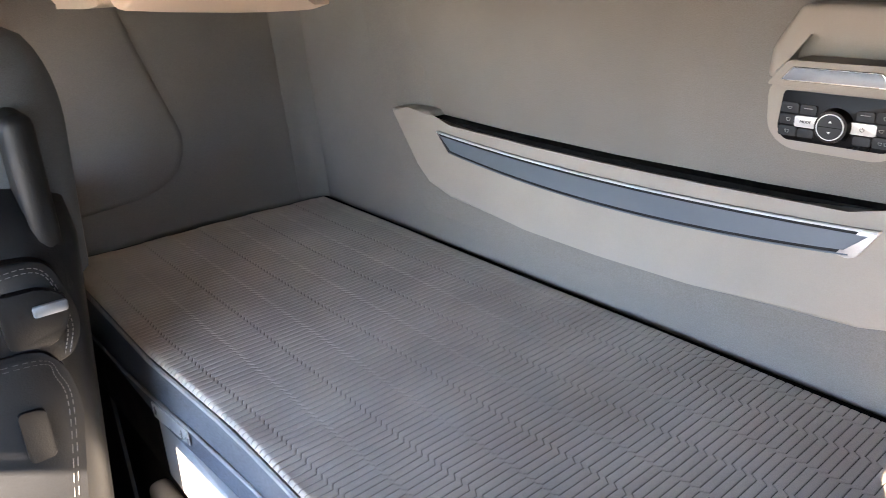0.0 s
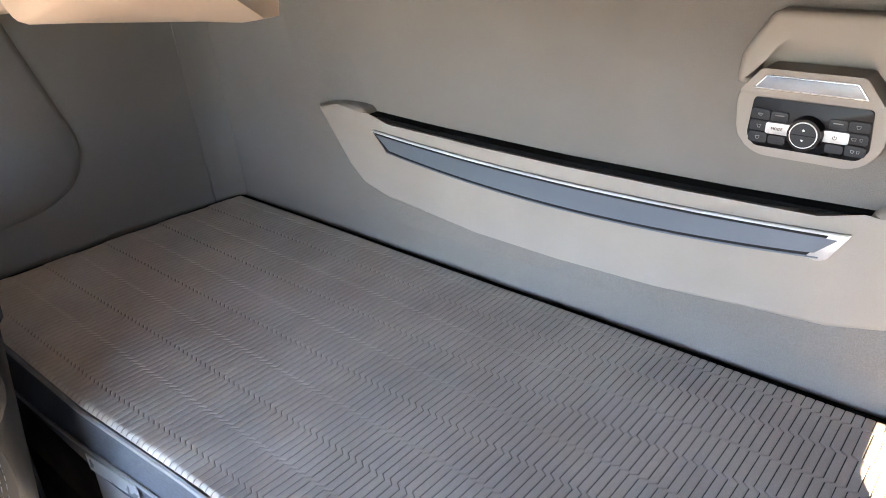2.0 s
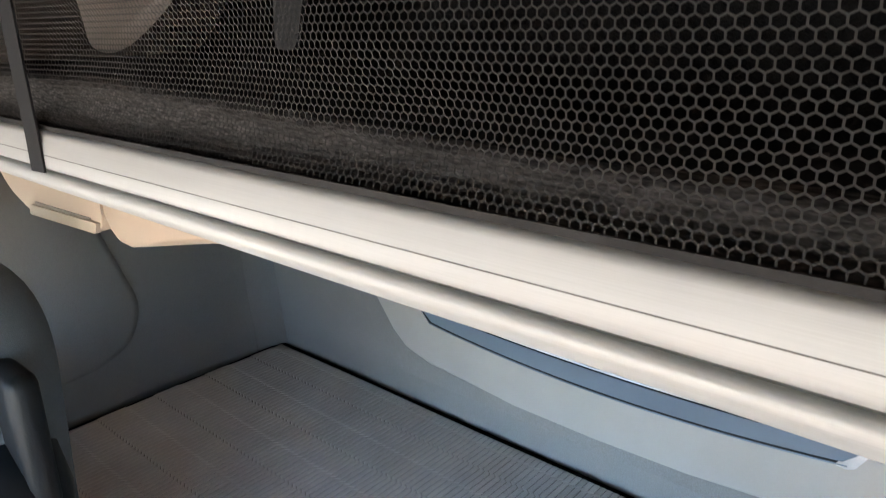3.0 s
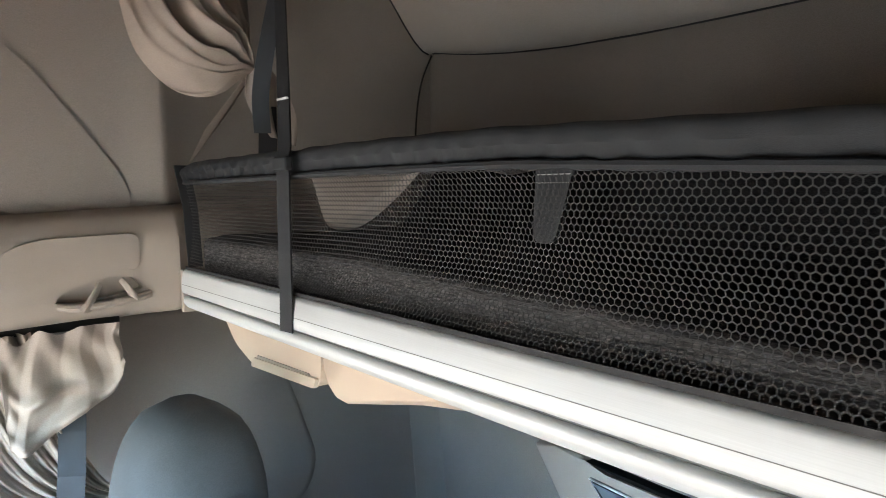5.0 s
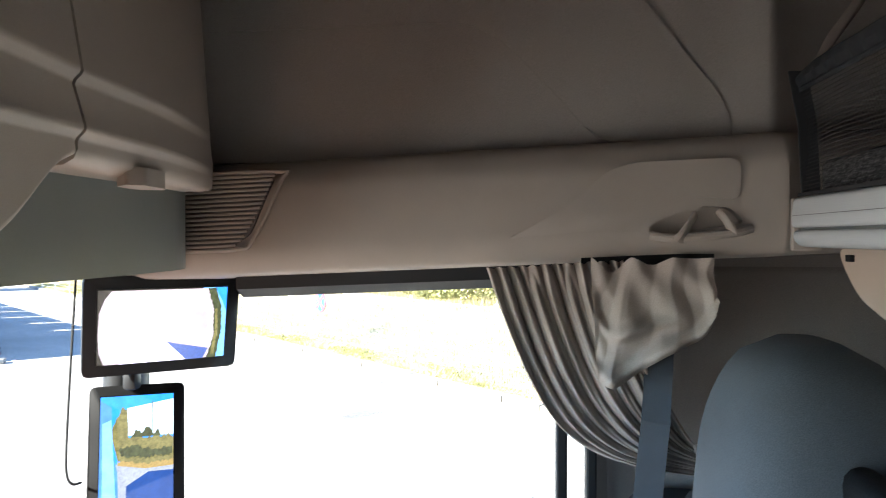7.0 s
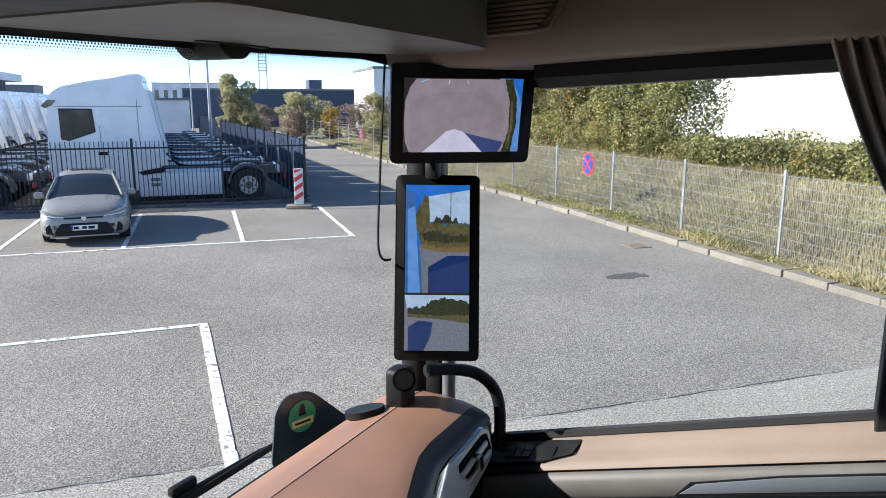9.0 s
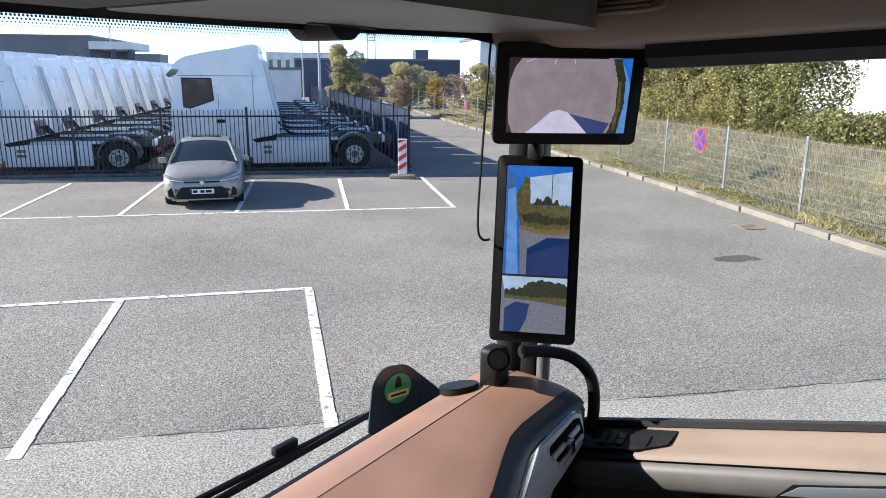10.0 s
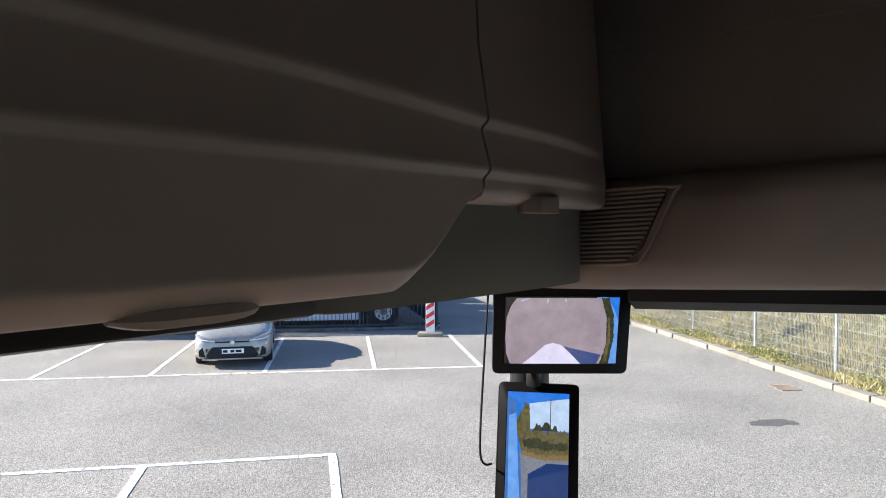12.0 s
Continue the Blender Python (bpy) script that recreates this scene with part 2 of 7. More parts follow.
for leafy in (LEAF, LEAF_Y, LEAF_T, GRASS):
    # daylight also shines through the thin blades
    nt = leafy.node_tree
    b, out = nt.nodes["Principled BSDF"], nt.nodes["Material Output"]
    thin, mix = nt.nodes.new("ShaderNodeBsdfTranslucent"), nt.nodes.new("ShaderNodeMixShader")
    mix.inputs[0].default_value = 0.4
    if b.inputs["Base Color"].links:
        nt.links.new(b.inputs["Base Color"].links[0].from_socket, thin.inputs[0])
    nt.links.new(b.outputs[0], mix.inputs[1])
    nt.links.new(thin.outputs[0], mix.inputs[2])
    nt.links.new(mix.outputs[0], out.inputs[0])
REDP = mat("red_reflector", (0.60, 0.035, 0.03), 0.45, fine=60, coarse=5, vary=0.06, bump=0)
WHITEP = mat("white_reflector", (0.8, 0.79, 0.76), 0.45, fine=60, coarse=5, vary=0.05, bump=0)
BLUEP = mat("blue_sign", (0.015, 0.06, 0.28), 0.4, fine=60, coarse=5, vary=0.05, bump=0)
FACADE = mat("grey_cladding", (0.17, 0.18, 0.20), 0.6, metal=0.2, fine=8, coarse=0.4, vary=0.08, bump=0)
FACADE_W = mat("pale_cladding", (0.72, 0.73, 0.74), 0.6, fine=8, coarse=0.4, vary=0.06, bump=0)
FACADE_B = mat("navy_cladding", (0.05, 0.07, 0.12), 0.6, fine=8, coarse=0.4, vary=0.1, bump=0)
STICK = mat("green_sticker", (0.04, 0.36, 0.18), 0.5, fine=200, coarse=20, vary=0.05, bump=0)
STICKY = mat("cream_sticker", (0.66, 0.60, 0.30), 0.5, fine=200, coarse=20, vary=0.05, bump=0)
BASEGREY = mat("pale_grey_plastic", (0.50, 0.49, 0.47), 0.55, fine=700, coarse=8, vary=0.05, bump=0.12, dist=0.0006, stain=0.08)
PLATE = mat("dark_blue_enamel", (0.035, 0.055, 0.08), 0.2, fine=100, coarse=8, vary=0.1, bump=0)
FLOORM = mat("dark_floor_mat", (0.03, 0.03, 0.032), 0.85, fine=300, coarse=6, vary=0.2, bump=0.4)


# ---- mesh helpers ----
def obj(name, bm, material, parent=None, label="", smooth=False, sharp=35):
    bmesh.ops.recalc_face_normals(bm, faces=bm.faces)
    me = bpy.data.meshes.new(name)
    bm.to_mesh(me)
    bm.free()
    if smooth:
        me.polygons.foreach_set("use_smooth", [True] * len(me.polygons))
        me.set_sharp_from_angle(angle=radians(sharp))
    for m in material if isinstance(material, (list, tuple)) else [material]:
        me.materials.append(m)
    ob = new(name, me)
    if parent is not None:
        ob.parent = parent
    if label:
        ob["label"] = label
    return ob


part = obj


def thing(name, place, label, category, group="", kind="", turn=0):
    e = new(name)
    e.empty_display_size = 0.1
    e.matrix_world = pose(*place, 0, 0, turn)
    return tagged(e, label, category, group, kind)


def box(bm, c, s, m=None, bevel=0.0, seg=2):
    """A box at centre c of size s."""
    r = bmesh.ops.create_cube(bm, size=1.0, matrix=(m or Matrix()) @ Matrix.Translation(c) @ Matrix.Diagonal((*s, 1)))
    if bevel:
        edges = {e for v in r["verts"] for e in v.link_edges}
        bmesh.ops.bevel(bm, geom=list(edges), offset=bevel, segments=seg, profile=0.5, affect="EDGES")
    return bm


def boxes(*items, bevel=0.0, seg=2):
    bm = bmesh.new()
    for c, s in items:
        box(bm, c, s, bevel=bevel, seg=seg)
    return bm


def rings(bm, loops, close=True, cap=True):
    """A skin over rings of as many points each."""
    vs = [[bm.verts.new(p) for p in loop] for loop in loops]
    n = len(vs[0])
    for a, b in zip(vs, vs[1:]):
        for i in range(n if close else n - 1):
            j = (i + 1) % n
            bm.faces.new((a[i], a[j], b[j], b[i]))
    if cap and close:
        bm.faces.new(vs[0][::-1])
        bm.faces.new(vs[-1])
    return bm


def prism(bm, outline, axis, lo, hi, bevel=0.0, seg=2, m=None):
    """An outline of two coordinates drawn out along axis from lo to hi."""
    def at(p, d):
        q = {"x": (d, p[0], p[1]), "y": (p[0], d, p[1]), "z": (p[0], p[1], d)}[axis]
        return (m @ Vector(q)) if m else q
    old = set(bm.verts)
    rings(bm, [[at(p, lo) for p in outline], [at(p, hi) for p in outline]])
    if bevel:
        mine = [v for v in bm.verts if v not in old]
        edges = {e for v in mine for e in v.link_edges}
        bmesh.ops.bevel(bm, geom=list(edges), offset=bevel, segments=seg, profile=0.5, affect="EDGES", clamp_overlap=True)
    return bm


def rounded(points, radius, steps=4):
    """The outline with rounded corners."""
    out, n = [], len(points)
    for i, p in enumerate(points):
        p, a, b = Vector(p), Vector(points[i - 1]), Vector(points[(i + 1) % n])
        r = min(radius, (a - p).length * 0.45, (b - p).length * 0.45)
        s, e = p + (a - p).normalized() * r, p + (b - p).normalized() * r
        for k in range(steps + 1):
            t = k / steps
            out.append(tuple((1 - t) ** 2 * s + 2 * t * (1 - t) * p + t * t * e))
    return out


def curve(points, steps=6):
    """A smooth line through the points."""
    P = [Vector(p) for p in points]
    P = [2 * P[0] - P[1], *P, 2 * P[-1] - P[-2]]
    out = []
    for a, b, c, d in zip(P, P[1:], P[2:], P[3:]):
        for k in range(steps):
            t = k / steps
            out.append(0.5 * (2 * b + (c - a) * t + (2 * a - 5 * b + 4 * c - d) * t * t + (3 * b - a - 3 * c + d) * t ** 3))
    return [*out, P[-2]]


def tube(bm, points, r, sides=10, flat=None):
    """A round (or flat) bar along a line; r may differ from point to point."""
    pts = [Vector(p) for p in points]
    loops = []
    up = Vector((0, 0, 1))
    side = None
    for i, p in enumerate(pts):
        d = (pts[min(i + 1, len(pts) - 1)] - pts[max(i - 1, 0)]).normalized()
        if side is None:
            side = d.cross(up if abs(d.z) < 0.9 else Vector((1, 0, 0))).normalized()
        else:
            side = (side - d * side.dot(d)).normalized()
        top = d.cross(side)
        rr = r[i] if isinstance(r, (list, tuple)) else r
        wx, wy = (rr, rr) if not flat else (rr, rr * flat)
        loops.append([p + side * wx * math.cos(2 * math.pi * k / sides) + top * wy * math.sin(2 * math.pi * k / sides) for k in range(sides)])
    return rings(bm, loops)


def ribbon(bm, points, wide, thick, across):
    """A flat strap along a line; across: the way of its width."""
    pts, w = [Vector(p) for p in points], Vector(across).normalized()
    loops = []
    for i, p in enumerate(pts):
        d = (pts[min(i + 1, len(pts) - 1)] - pts[max(i - 1, 0)]).normalized()
        n = d.cross(w).normalized()
        loops.append([p + w * wide / 2 + n * thick / 2, p - w * wide / 2 + n * thick / 2, p - w * wide / 2 - n * thick / 2, p + w * wide / 2 - n * thick / 2])
    return rings(bm, loops)


def disc(bm, c, r, depth, axis=(0, 0, 1), sides=24, r2=None):
    m = Matrix.Translation(c) @ Vector(axis).to_track_quat("Z", "Y").to_matrix().to_4x4()
    bmesh.ops.create_cone(bm, cap_ends=True, segments=sides, radius1=r, radius2=r if r2 is None else r2, depth=depth, matrix=m)
    return bm


def sheet(bm, nu, nv, at, thick=0.0):
    """A grid of points at(u, v), u and v from 0 to 1."""
    vs = [[bm.verts.new(at(i / nu, j / nv)) for j in range(nv + 1)] for i in range(nu + 1)]
    for i in range(nu):
        for j in range(nv):
            bm.faces.new((vs[i][j], vs[i + 1][j], vs[i + 1][j + 1], vs[i][j + 1]))
    if thick:
        bmesh.ops.recalc_face_normals(bm, faces=bm.faces)
        bmesh.ops.solidify(bm, geom=bm.faces[:], thickness=thick)
    return bm


# ---- the cab: shell ----
def slope(y):
    """How far the header's lower line drops towards the front."""
    return -0.045 * (y - 0.05)


def structure(name, bm, material, label, smooth=False):
    return tagged(obj(name, bm, material, smooth=smooth), label, name.split("_")[0], kind="structure")


structure("floor", boxes(((0, 0, 1.46), (2.5, 2.9, 0.08))), FLOORM, "dark rubber cab floor")
structure("wall_back", boxes(((0, -1.38, 2.74), (2.56, 0.12, 2.52))), FABRIC, "taupe fabric-covered rear wall behind the bunks")
bm = bmesh.new()
prism(bm, [(1.12, 1.5), (1.13, 2.46), (1.20, 3.0), (1.21, 3.22), (1.30, 3.22), (1.30, 1.5)], "y", -1.32, -0.17)
structure("wall_right", bm, FABRIC, "taupe fabric side wall beside the lower bunk")
structure("trim_lower_right", boxes(((1.105, -0.28, 1.86), (0.016, 0.56, 0.76)), bevel=0.005), DARK, "black lower trim of the side wall behind the seat")
bm = bmesh.new()
prism(bm, [(-1.12, 1.5), (-1.13, 2.46), (-1.20, 3.0), (-1.21, 3.22), (-1.30, 3.22), (-1.30, 1.5)], "y", -1.32, -0.17)
# out of view; dark grey instead of fabric so it bounces less light
structure("wall_left", bm, GREYPANEL, "unseen driver's side wall, darkened grey to cut bounced light")
def wall_x(z):
    """The inner face of the side walls, which lean outwards."""
    return 1.13 + 0.13 * (z - 2.46) if z < 3.0 else 1.20 + 0.045 * (z - 3.0)


# added out of view across the driver's window to block its light
bm = prism(bmesh.new(), [(0.05, 1.5), (0.05, 3.2), (0.86, 3.2), (0.98, 2.1), (0.98, 1.5)], "x", -1.15, -1.08)
structure("wall_left_front", bm, GREYPANEL, "unseen plain grey wall shutting out light from the driver's window")
# the side walls turn inwards where they meet the rear wall
for side, word in ((1, "right"), (-1, "left")):
    loops = []
    for z in (2.40, 2.62, 2.84, 3.02, 3.20):
        x = wall_x(z)
        loops.append([(side * (x + 0.01), -1.225, z), (side * (x - 0.0015), -1.232, z), (side * (x - 0.006), -1.262, z), (side * (x - 0.016), -1.294, z), (side * (x - 0.031), -1.3205, z), (side * (x + 0.01), -1.3205, z)])
    structure("trim_corner_" + word, rings(bmesh.new(), loops), FABRIC, "rounded fabric corner between side wall and rear wall", smooth=True)
# raised fabric fields on the rear wall and the side walls
half = [(0.87, 3.20), (0.82, 3.0), (0.75, 2.73), (0.675, 2.61), (0.60, 2.52)]
bm = prism(bmesh.new(), rounded(half + [(-x, z) for x, z in half[::-1]], 0.03), "y", -1.33, -1.3145, bevel=0.004)
structure("trim_rear", bm, FABRIC, "raised fabric field on the rear wall", smooth=True)
half = [(0.725, 3.20), (0.63, 3.0), (0.53, 2.79), (0.50, 2.74)]
bm = prism(bmesh.new(), half + [(-x, z) for x, z in half[::-1]], "y", -1.325, -1.3105, bevel=0.002)
structure("trim_rear_middle", bm, FABRIC, "raised middle fabric field of the rear wall", smooth=True)
for side, word in ((1, "right"), (-1, "left")):
    outline = rounded([(-0.2, 3.14), (-0.78, 3.14), (-0.82, 2.98), (-0.905, 2.70), (-0.87, 2.615), (-0.78, 2.57), (-0.2, 2.52)], 0.05, 5)
    c = Vector((-0.5, 2.83))
    loops = []
    for k, d in ((1.03, 0.003), (1.0, -0.006), (0.97, -0.0095), (0.6, -0.0100)):
        loops.append([(side * (wall_x(c.y + (z - c.y) * k) + d), max(min(c.x + (y - c.x) * k, -0.20), -0.93), c.y + (z - c.y) * k) for y, z in outline])
    # the unseen left pad is darkened to hold down bounced light
    structure("trim_side_" + word, rings(bmesh.new(), loops), FABRIC if side > 0 else GREYPANEL, "raised fabric pad on the side wall beside the bunk", smooth=True)
def hollow(bm, cutter):
    """Takes the cutter's form out of the mesh."""
    obs = []
    for b in (bm, cutter):
        bmesh.ops.recalc_face_normals(b, faces=b.faces)
        me = bpy.data.meshes.new("form")
        b.to_mesh(me)
        obs.append(new("form", me))
    cutter.free()
    mod = obs[0].modifiers.new("hollow", "BOOLEAN")
    mod.operation, mod.solver, mod.object = "DIFFERENCE", "EXACT", obs[1]
    bpy.context.view_layer.update()
    cut = bpy.data.meshes.new_from_object(obs[0].evaluated_get(bpy.context.evaluated_depsgraph_get()))
    bm.clear()
    bm.from_mesh(cut)
    for o in obs:
        bpy.data.objects.remove(o)


# left wall, moulding and header are unseen, coloured darker to bounce less light
for side, word in ((1, "right"), (-1, "left")):
    bm = bmesh.new()
    plan = [(1.165, -1.32), (1.16, -1.0), (1.145, -0.72), (1.11, -0.59), (1.075, -0.53), (1.056, -0.505), (1.048, -0.492), (1.048, -0.482), (1.056, -0.45), (1.063, -0.42), (1.065, -0.40), (1.05, 0.2), (1.03, 1.0), (1.28, 1.0), (1.28, -1.32)]
    prism(bm, [(side * x, y) for x, y in plan], "z", 3.36, 4.18)
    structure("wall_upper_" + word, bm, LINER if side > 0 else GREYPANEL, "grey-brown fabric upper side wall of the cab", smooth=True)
    bm = bmesh.new()
    outline = rounded([(0.95, 3.765), (-0.16, 3.755), (-0.24, 3.69), (-0.41, 3.47), (-0.43, 3.39), (-0.17, 3.39), (-0.10, 3.475), (0.02, 3.60), (0.09, 3.635), (0.95, 3.62)], 0.05)
    prism(bm, outline, "x", side * 1.0604, side * 1.17, bevel=0.048, seg=8)
    for v in bm.verts:
        v.co.x -= side * 0.0255 * max(0.0, v.co.y + 0.40)
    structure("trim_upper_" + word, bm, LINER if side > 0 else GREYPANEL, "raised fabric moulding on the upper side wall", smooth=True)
    bm = bmesh.new()
    prof = rounded([(0.985, 3.155), (0.963, 3.195), (0.968, 3.33), (0.995, 3.372), (1.07, 3.385), (1.27, 3.385), (1.27, 3.15), (1.1, 3.145)], 0.02)
    rings(bm, [[(side * (x - d * (x < 1.1)), y, z + slope(y)) for x, z in prof] for y, d in ((-1.32, -0.02), (-0.56, -0.02), (-0.505, 0.006), (-0.488, 0.018), (-0.482, 0.018), (-0.424, 0.001), (-0.40, 0.0), (0.1, 0.0), (0.7, 0.0), (0.86, 0.0))])
    if side > 0:
        hollow(bm, prism(bmesh.new(), rounded([(-0.244, 3.217), (-0.262, 3.236), (-0.296, 3.250), (-0.347, 3.266), (-0.392, 3.262), (-0.418, 3.236), (-0.30, 3.213)], 0.012), "x", 0.92, 0.988))
    structure("header_" + word, bm, BEIGE if side > 0 else GREYPANEL, "beige moulded plastic header over the door window", smooth=True)
def roof_z(x, y):
    """The headliner: low along the rear wall, highest over the bunk, domed in the middle."""
    low = 3.766 + 0.078 * min(abs(x) / 1.13, 1.0) ** 3
    k = min(max((y + 1.317) / 0.22, 0.0), 1.0)
    return low + (4.045 - low) * k * k * (3 - 2 * k) - 0.02 * max(0.0, y - 0.2)


ys = [-1.44, -1.317, -1.29, -1.26, -1.23, -1.20, -1.17, -1.14, -1.115, -1.09, -0.6, 0.2, 1.1]
bm = rings(bmesh.new(), [[(x, y, roof_z(x, y)) for y in ys] + [(x, 1.1, 4.2), (x, -1.44, 4.2)] for x in (-1.28, -1.13, -1.05, -0.95, -0.8, -0.6, -0.3, 0, 0.3, 0.6, 0.8, 0.95, 1.05, 1.13, 1.28)])
structure("ceiling", bm, LINER, "grey-brown fabric headliner", smooth=True)
seam = bmesh.new()
tube(seam, curve([(1.163, -1.262, 3.40), (1.162, -1.262, 3.61), (1.161, -1.282, 3.75), (1.145, -1.312, 3.838)], 4), 0.0030, 6)
tube(seam, [(x, -1.317, roof_z(x, -1.317) + 0.001) for x in (1.145, 1.1, 1.05, 1.0, 0.95, 0.9, 0.8, 0.7, 0.6, 0.4, 0.2, -0.2, -1.1)], 0.0032, 6)
tube(seam, [(1.161 - 0.018 * max(0.0, y + 1.0), y, roof_z(1.16, y) - 0.001) for y in (-1.312, -1.29, -1.26, -1.23, -1.20, -1.17, -1.14, -1.115, -1.09, -1.02)], 0.0028, 6)
structure("seam_rear", seam, RUBBER, "dark sewn seam between rear wall and headliner", smooth=True)
# door openings, sills and pillars on both sides
def sill(y):
    """The height of the door's upper edge, which falls towards the front."""
    return 2.466 - 0.283 * y


for side, word in ((1, "right"), (-1, "left")):
    bm = bmesh.new()
    prism(bm, [(1.0, 1.5), (0.98, 2.17), (0.62, sill(0.62) - 0.07), (0.0, sill(0) - 0.07), (-0.17, sill(-0.17) - 0.07), (-0.17, 1.5)], "x", side * 1.09, side * 1.24)
    structure("door_" + word, bm, GREYPANEL, "grey door panel under the window")
    for name, ya, yb in (("window_frame_", -0.090, -0.112), ("door_seal_", -0.150, -0.170)):
        bm = bmesh.new()
        prism(bm, [(ya, 2.40), (ya, 3.17), (yb, 3.17), (yb, 2.40)], "x", side * 1.075, side * 1.135, bevel=0.004)
        structure(name + word, bm, DARK, "black upright at the rear edge of the door window")
    bm = bmesh.new()
    rings(bm, [[(side * x, y, z + slope(y)) for x, z in ((1.035, 3.156), (1.04, 3.125), (1.075, 3.106), (1.13, 3.106), (1.13, 3.156))] for y in (-0.17, 0.2, 0.56)])
    rings(bm, [[(side * x, y, z + slope(y)) for x, z in ((1.118, 3.156), (1.118, 3.11), (1.14, 3.11), (1.14, 3.156))] for y in (0.562, 0.86)])
    structure("window_band_" + word, bm, DARK, "black upper frame of the door window")
    bm = bmesh.new()
    prism(bm, [(0.80, 2.15), (0.80, 3.12), (-0.15, 3.14), (-0.15, 2.36)], "x", side * 1.115, side * 1.119)
    g = structure("window_" + word, bm, CLEAR, "clear side window of the door")
    g.visible_shadow = False
bm = bmesh.new()
sheet(bm, 24, 10, lambda u, v: (-1.13 + 2.26 * u, 1.17 - 0.22 * ((-1.13 + 2.26 * u) / 1.1) ** 2 - 0.12 * v, 2.10 + 1.06 * v))
shield = structure("windshield", bm, CLEAR, "clear curved windscreen", smooth=True)
shield.visible_shadow = False
for side, word in ((1, "right"), (-1, "left")):
    bm = tube(bmesh.new(), [(side * 1.135, 0.90, 2.0), (side * 1.13, 0.87, 2.5), (side * 1.10, 0.83, 3.2)], [0.05, 0.042, 0.042], 12)
    structure("pillar_" + word, bm, DARK, "black windscreen pillar", smooth=True)
structure("wall_front_upper", boxes(((0, 1.07, 3.72), (2.56, 0.10, 0.96)), ((1.12, 0.97, 3.70), (0.32, 0.21, 1.02)), ((-1.12, 0.97, 3.70), (0.32, 0.21, 1.02))), DARK, "dark bulkhead above the windscreen")
structure("wall_front", boxes(((0, 1.20, 1.80), (2.3, 0.10, 0.62))), DARK, "dark bulkhead below the windscreen")

# ---- lower bunk ----
def bunk():
    bed = thing("lower_bunk", (0, -0.92, 1.5), "lower bunk with a ribbed grey mattress against the rear wall", "bed")
    bed_m = bed.matrix_world.inverted()
    bm = boxes(((0, -0.93, 1.9), (2.2, 0.72, 0.8)))
    base = part("base", bm, DARK, None, "dark base of the bunk")
    x0, x1, y0, y1, z = -1.11, 1.104, -1.298, -0.528, 2.455
    pitch = 0.0148
    base_x = np.array([0.0, 0.0007, 0.0012, 0.0020, 0.0074, 0.0128, 0.0136, 0.0141])
    xs = np.concatenate([x0 + pitch * k + base_x for k in range(int((x1 - x0) / pitch))] + [[x1]])
    # lines at which the ribs jog: soft and sharp ones by turns
    kinks = [(-1.260 + 0.0760 * k, k % 2) for k in range(10)]
    ys = [y0 + 0.040 * k / 8 for k in range(6)] + [y1 - 0.052 * k / 9 for k in range(10)]
    h = 0.0036
    for ya, sharp in kinks:
        ys += [ya - h - 0.0012, ya - h, ya, ya + h, ya + h + 0.0012, ya + 0.020, ya + 0.038, ya + 0.056]
    ys = np.array(sorted(y for y in set(ys) if y0 <= y <= y1))
    off, dent = np.zeros_like(ys), np.zeros_like(ys)
    for ya, sharp in kinks:
        off += (-0.0110 if sharp else 0.0110) * np.clip((ys - ya + h) / (2 * h), 0, 1)
        dent += 0.0003 * np.exp(-((ys - ya) / 0.0030) ** 2)
    nx, ny = len(xs) - 1, len(ys) - 1
    X, Y = np.meshgrid(xs, ys, indexing="ij")
    d = np.minimum((X - x0) % pitch, pitch - (X - x0) % pitch)
    rib = 1 - np.exp(-(d / 0.0008) ** 2) + 0.10 * np.sin(np.pi * ((X - x0) % pitch) / pitch)
    edge = np.minimum(np.minimum(X - x0, x1 - X) * 4, np.minimum((Y - y0) * 5, (y1 - Y) * 4.5))
    soft = np.clip(edge / 0.05, 0, 1)
    X = X + off[None, :] * np.clip((x1 - X) / 0.03, 0, 1) * np.clip((X - x0) / 0.03, 0, 1)
    wav = 0.0020 * np.sin(X * 7.1 + Y * 3) * np.sin(Y * 9.0 + 1.0) + 0.0010 * np.sin(X * 31 + 2 * np.sin(Y * 17)) * np.exp(-((Y + 0.6) / 0.12) ** 2)
    Z = z + 0.0002 + 0.0030 * rib - dent[None, :] - 0.006 * (1 - np.sqrt(1 - (1 - soft) ** 2)) + wav * soft
    # the front edge runs slightly backwards towards the head end
    Y = Y - 0.020 * np.clip((0.48 - X) / 0.34, 0, 1) * np.clip((Y + 0.72) / 0.19, 0, 1)
    verts = np.stack([X, Y, Z], -1).reshape(-1, 3)
    i = np.arange(nx)[:, None] * (ny + 1) + np.arange(ny)[None]
    faces = np.stack([i, i + ny + 1, i + ny + 2, i + 1], -1).reshape(-1, 4)
    me = bpy.data.meshes.new("mattress_top")
    me.from_pydata(verts.tolist(), [], faces.tolist())
    me.polygons.foreach_set("use_smooth", [True] * len(me.polygons))
    me.materials.append(MATTRESS)
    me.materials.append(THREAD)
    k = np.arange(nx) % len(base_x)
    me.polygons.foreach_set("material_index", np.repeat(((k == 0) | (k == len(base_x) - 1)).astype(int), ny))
    top = new("mattress_top", me)
    top["label"] = "grey mattress cover quilted in a zigzag of ribs"
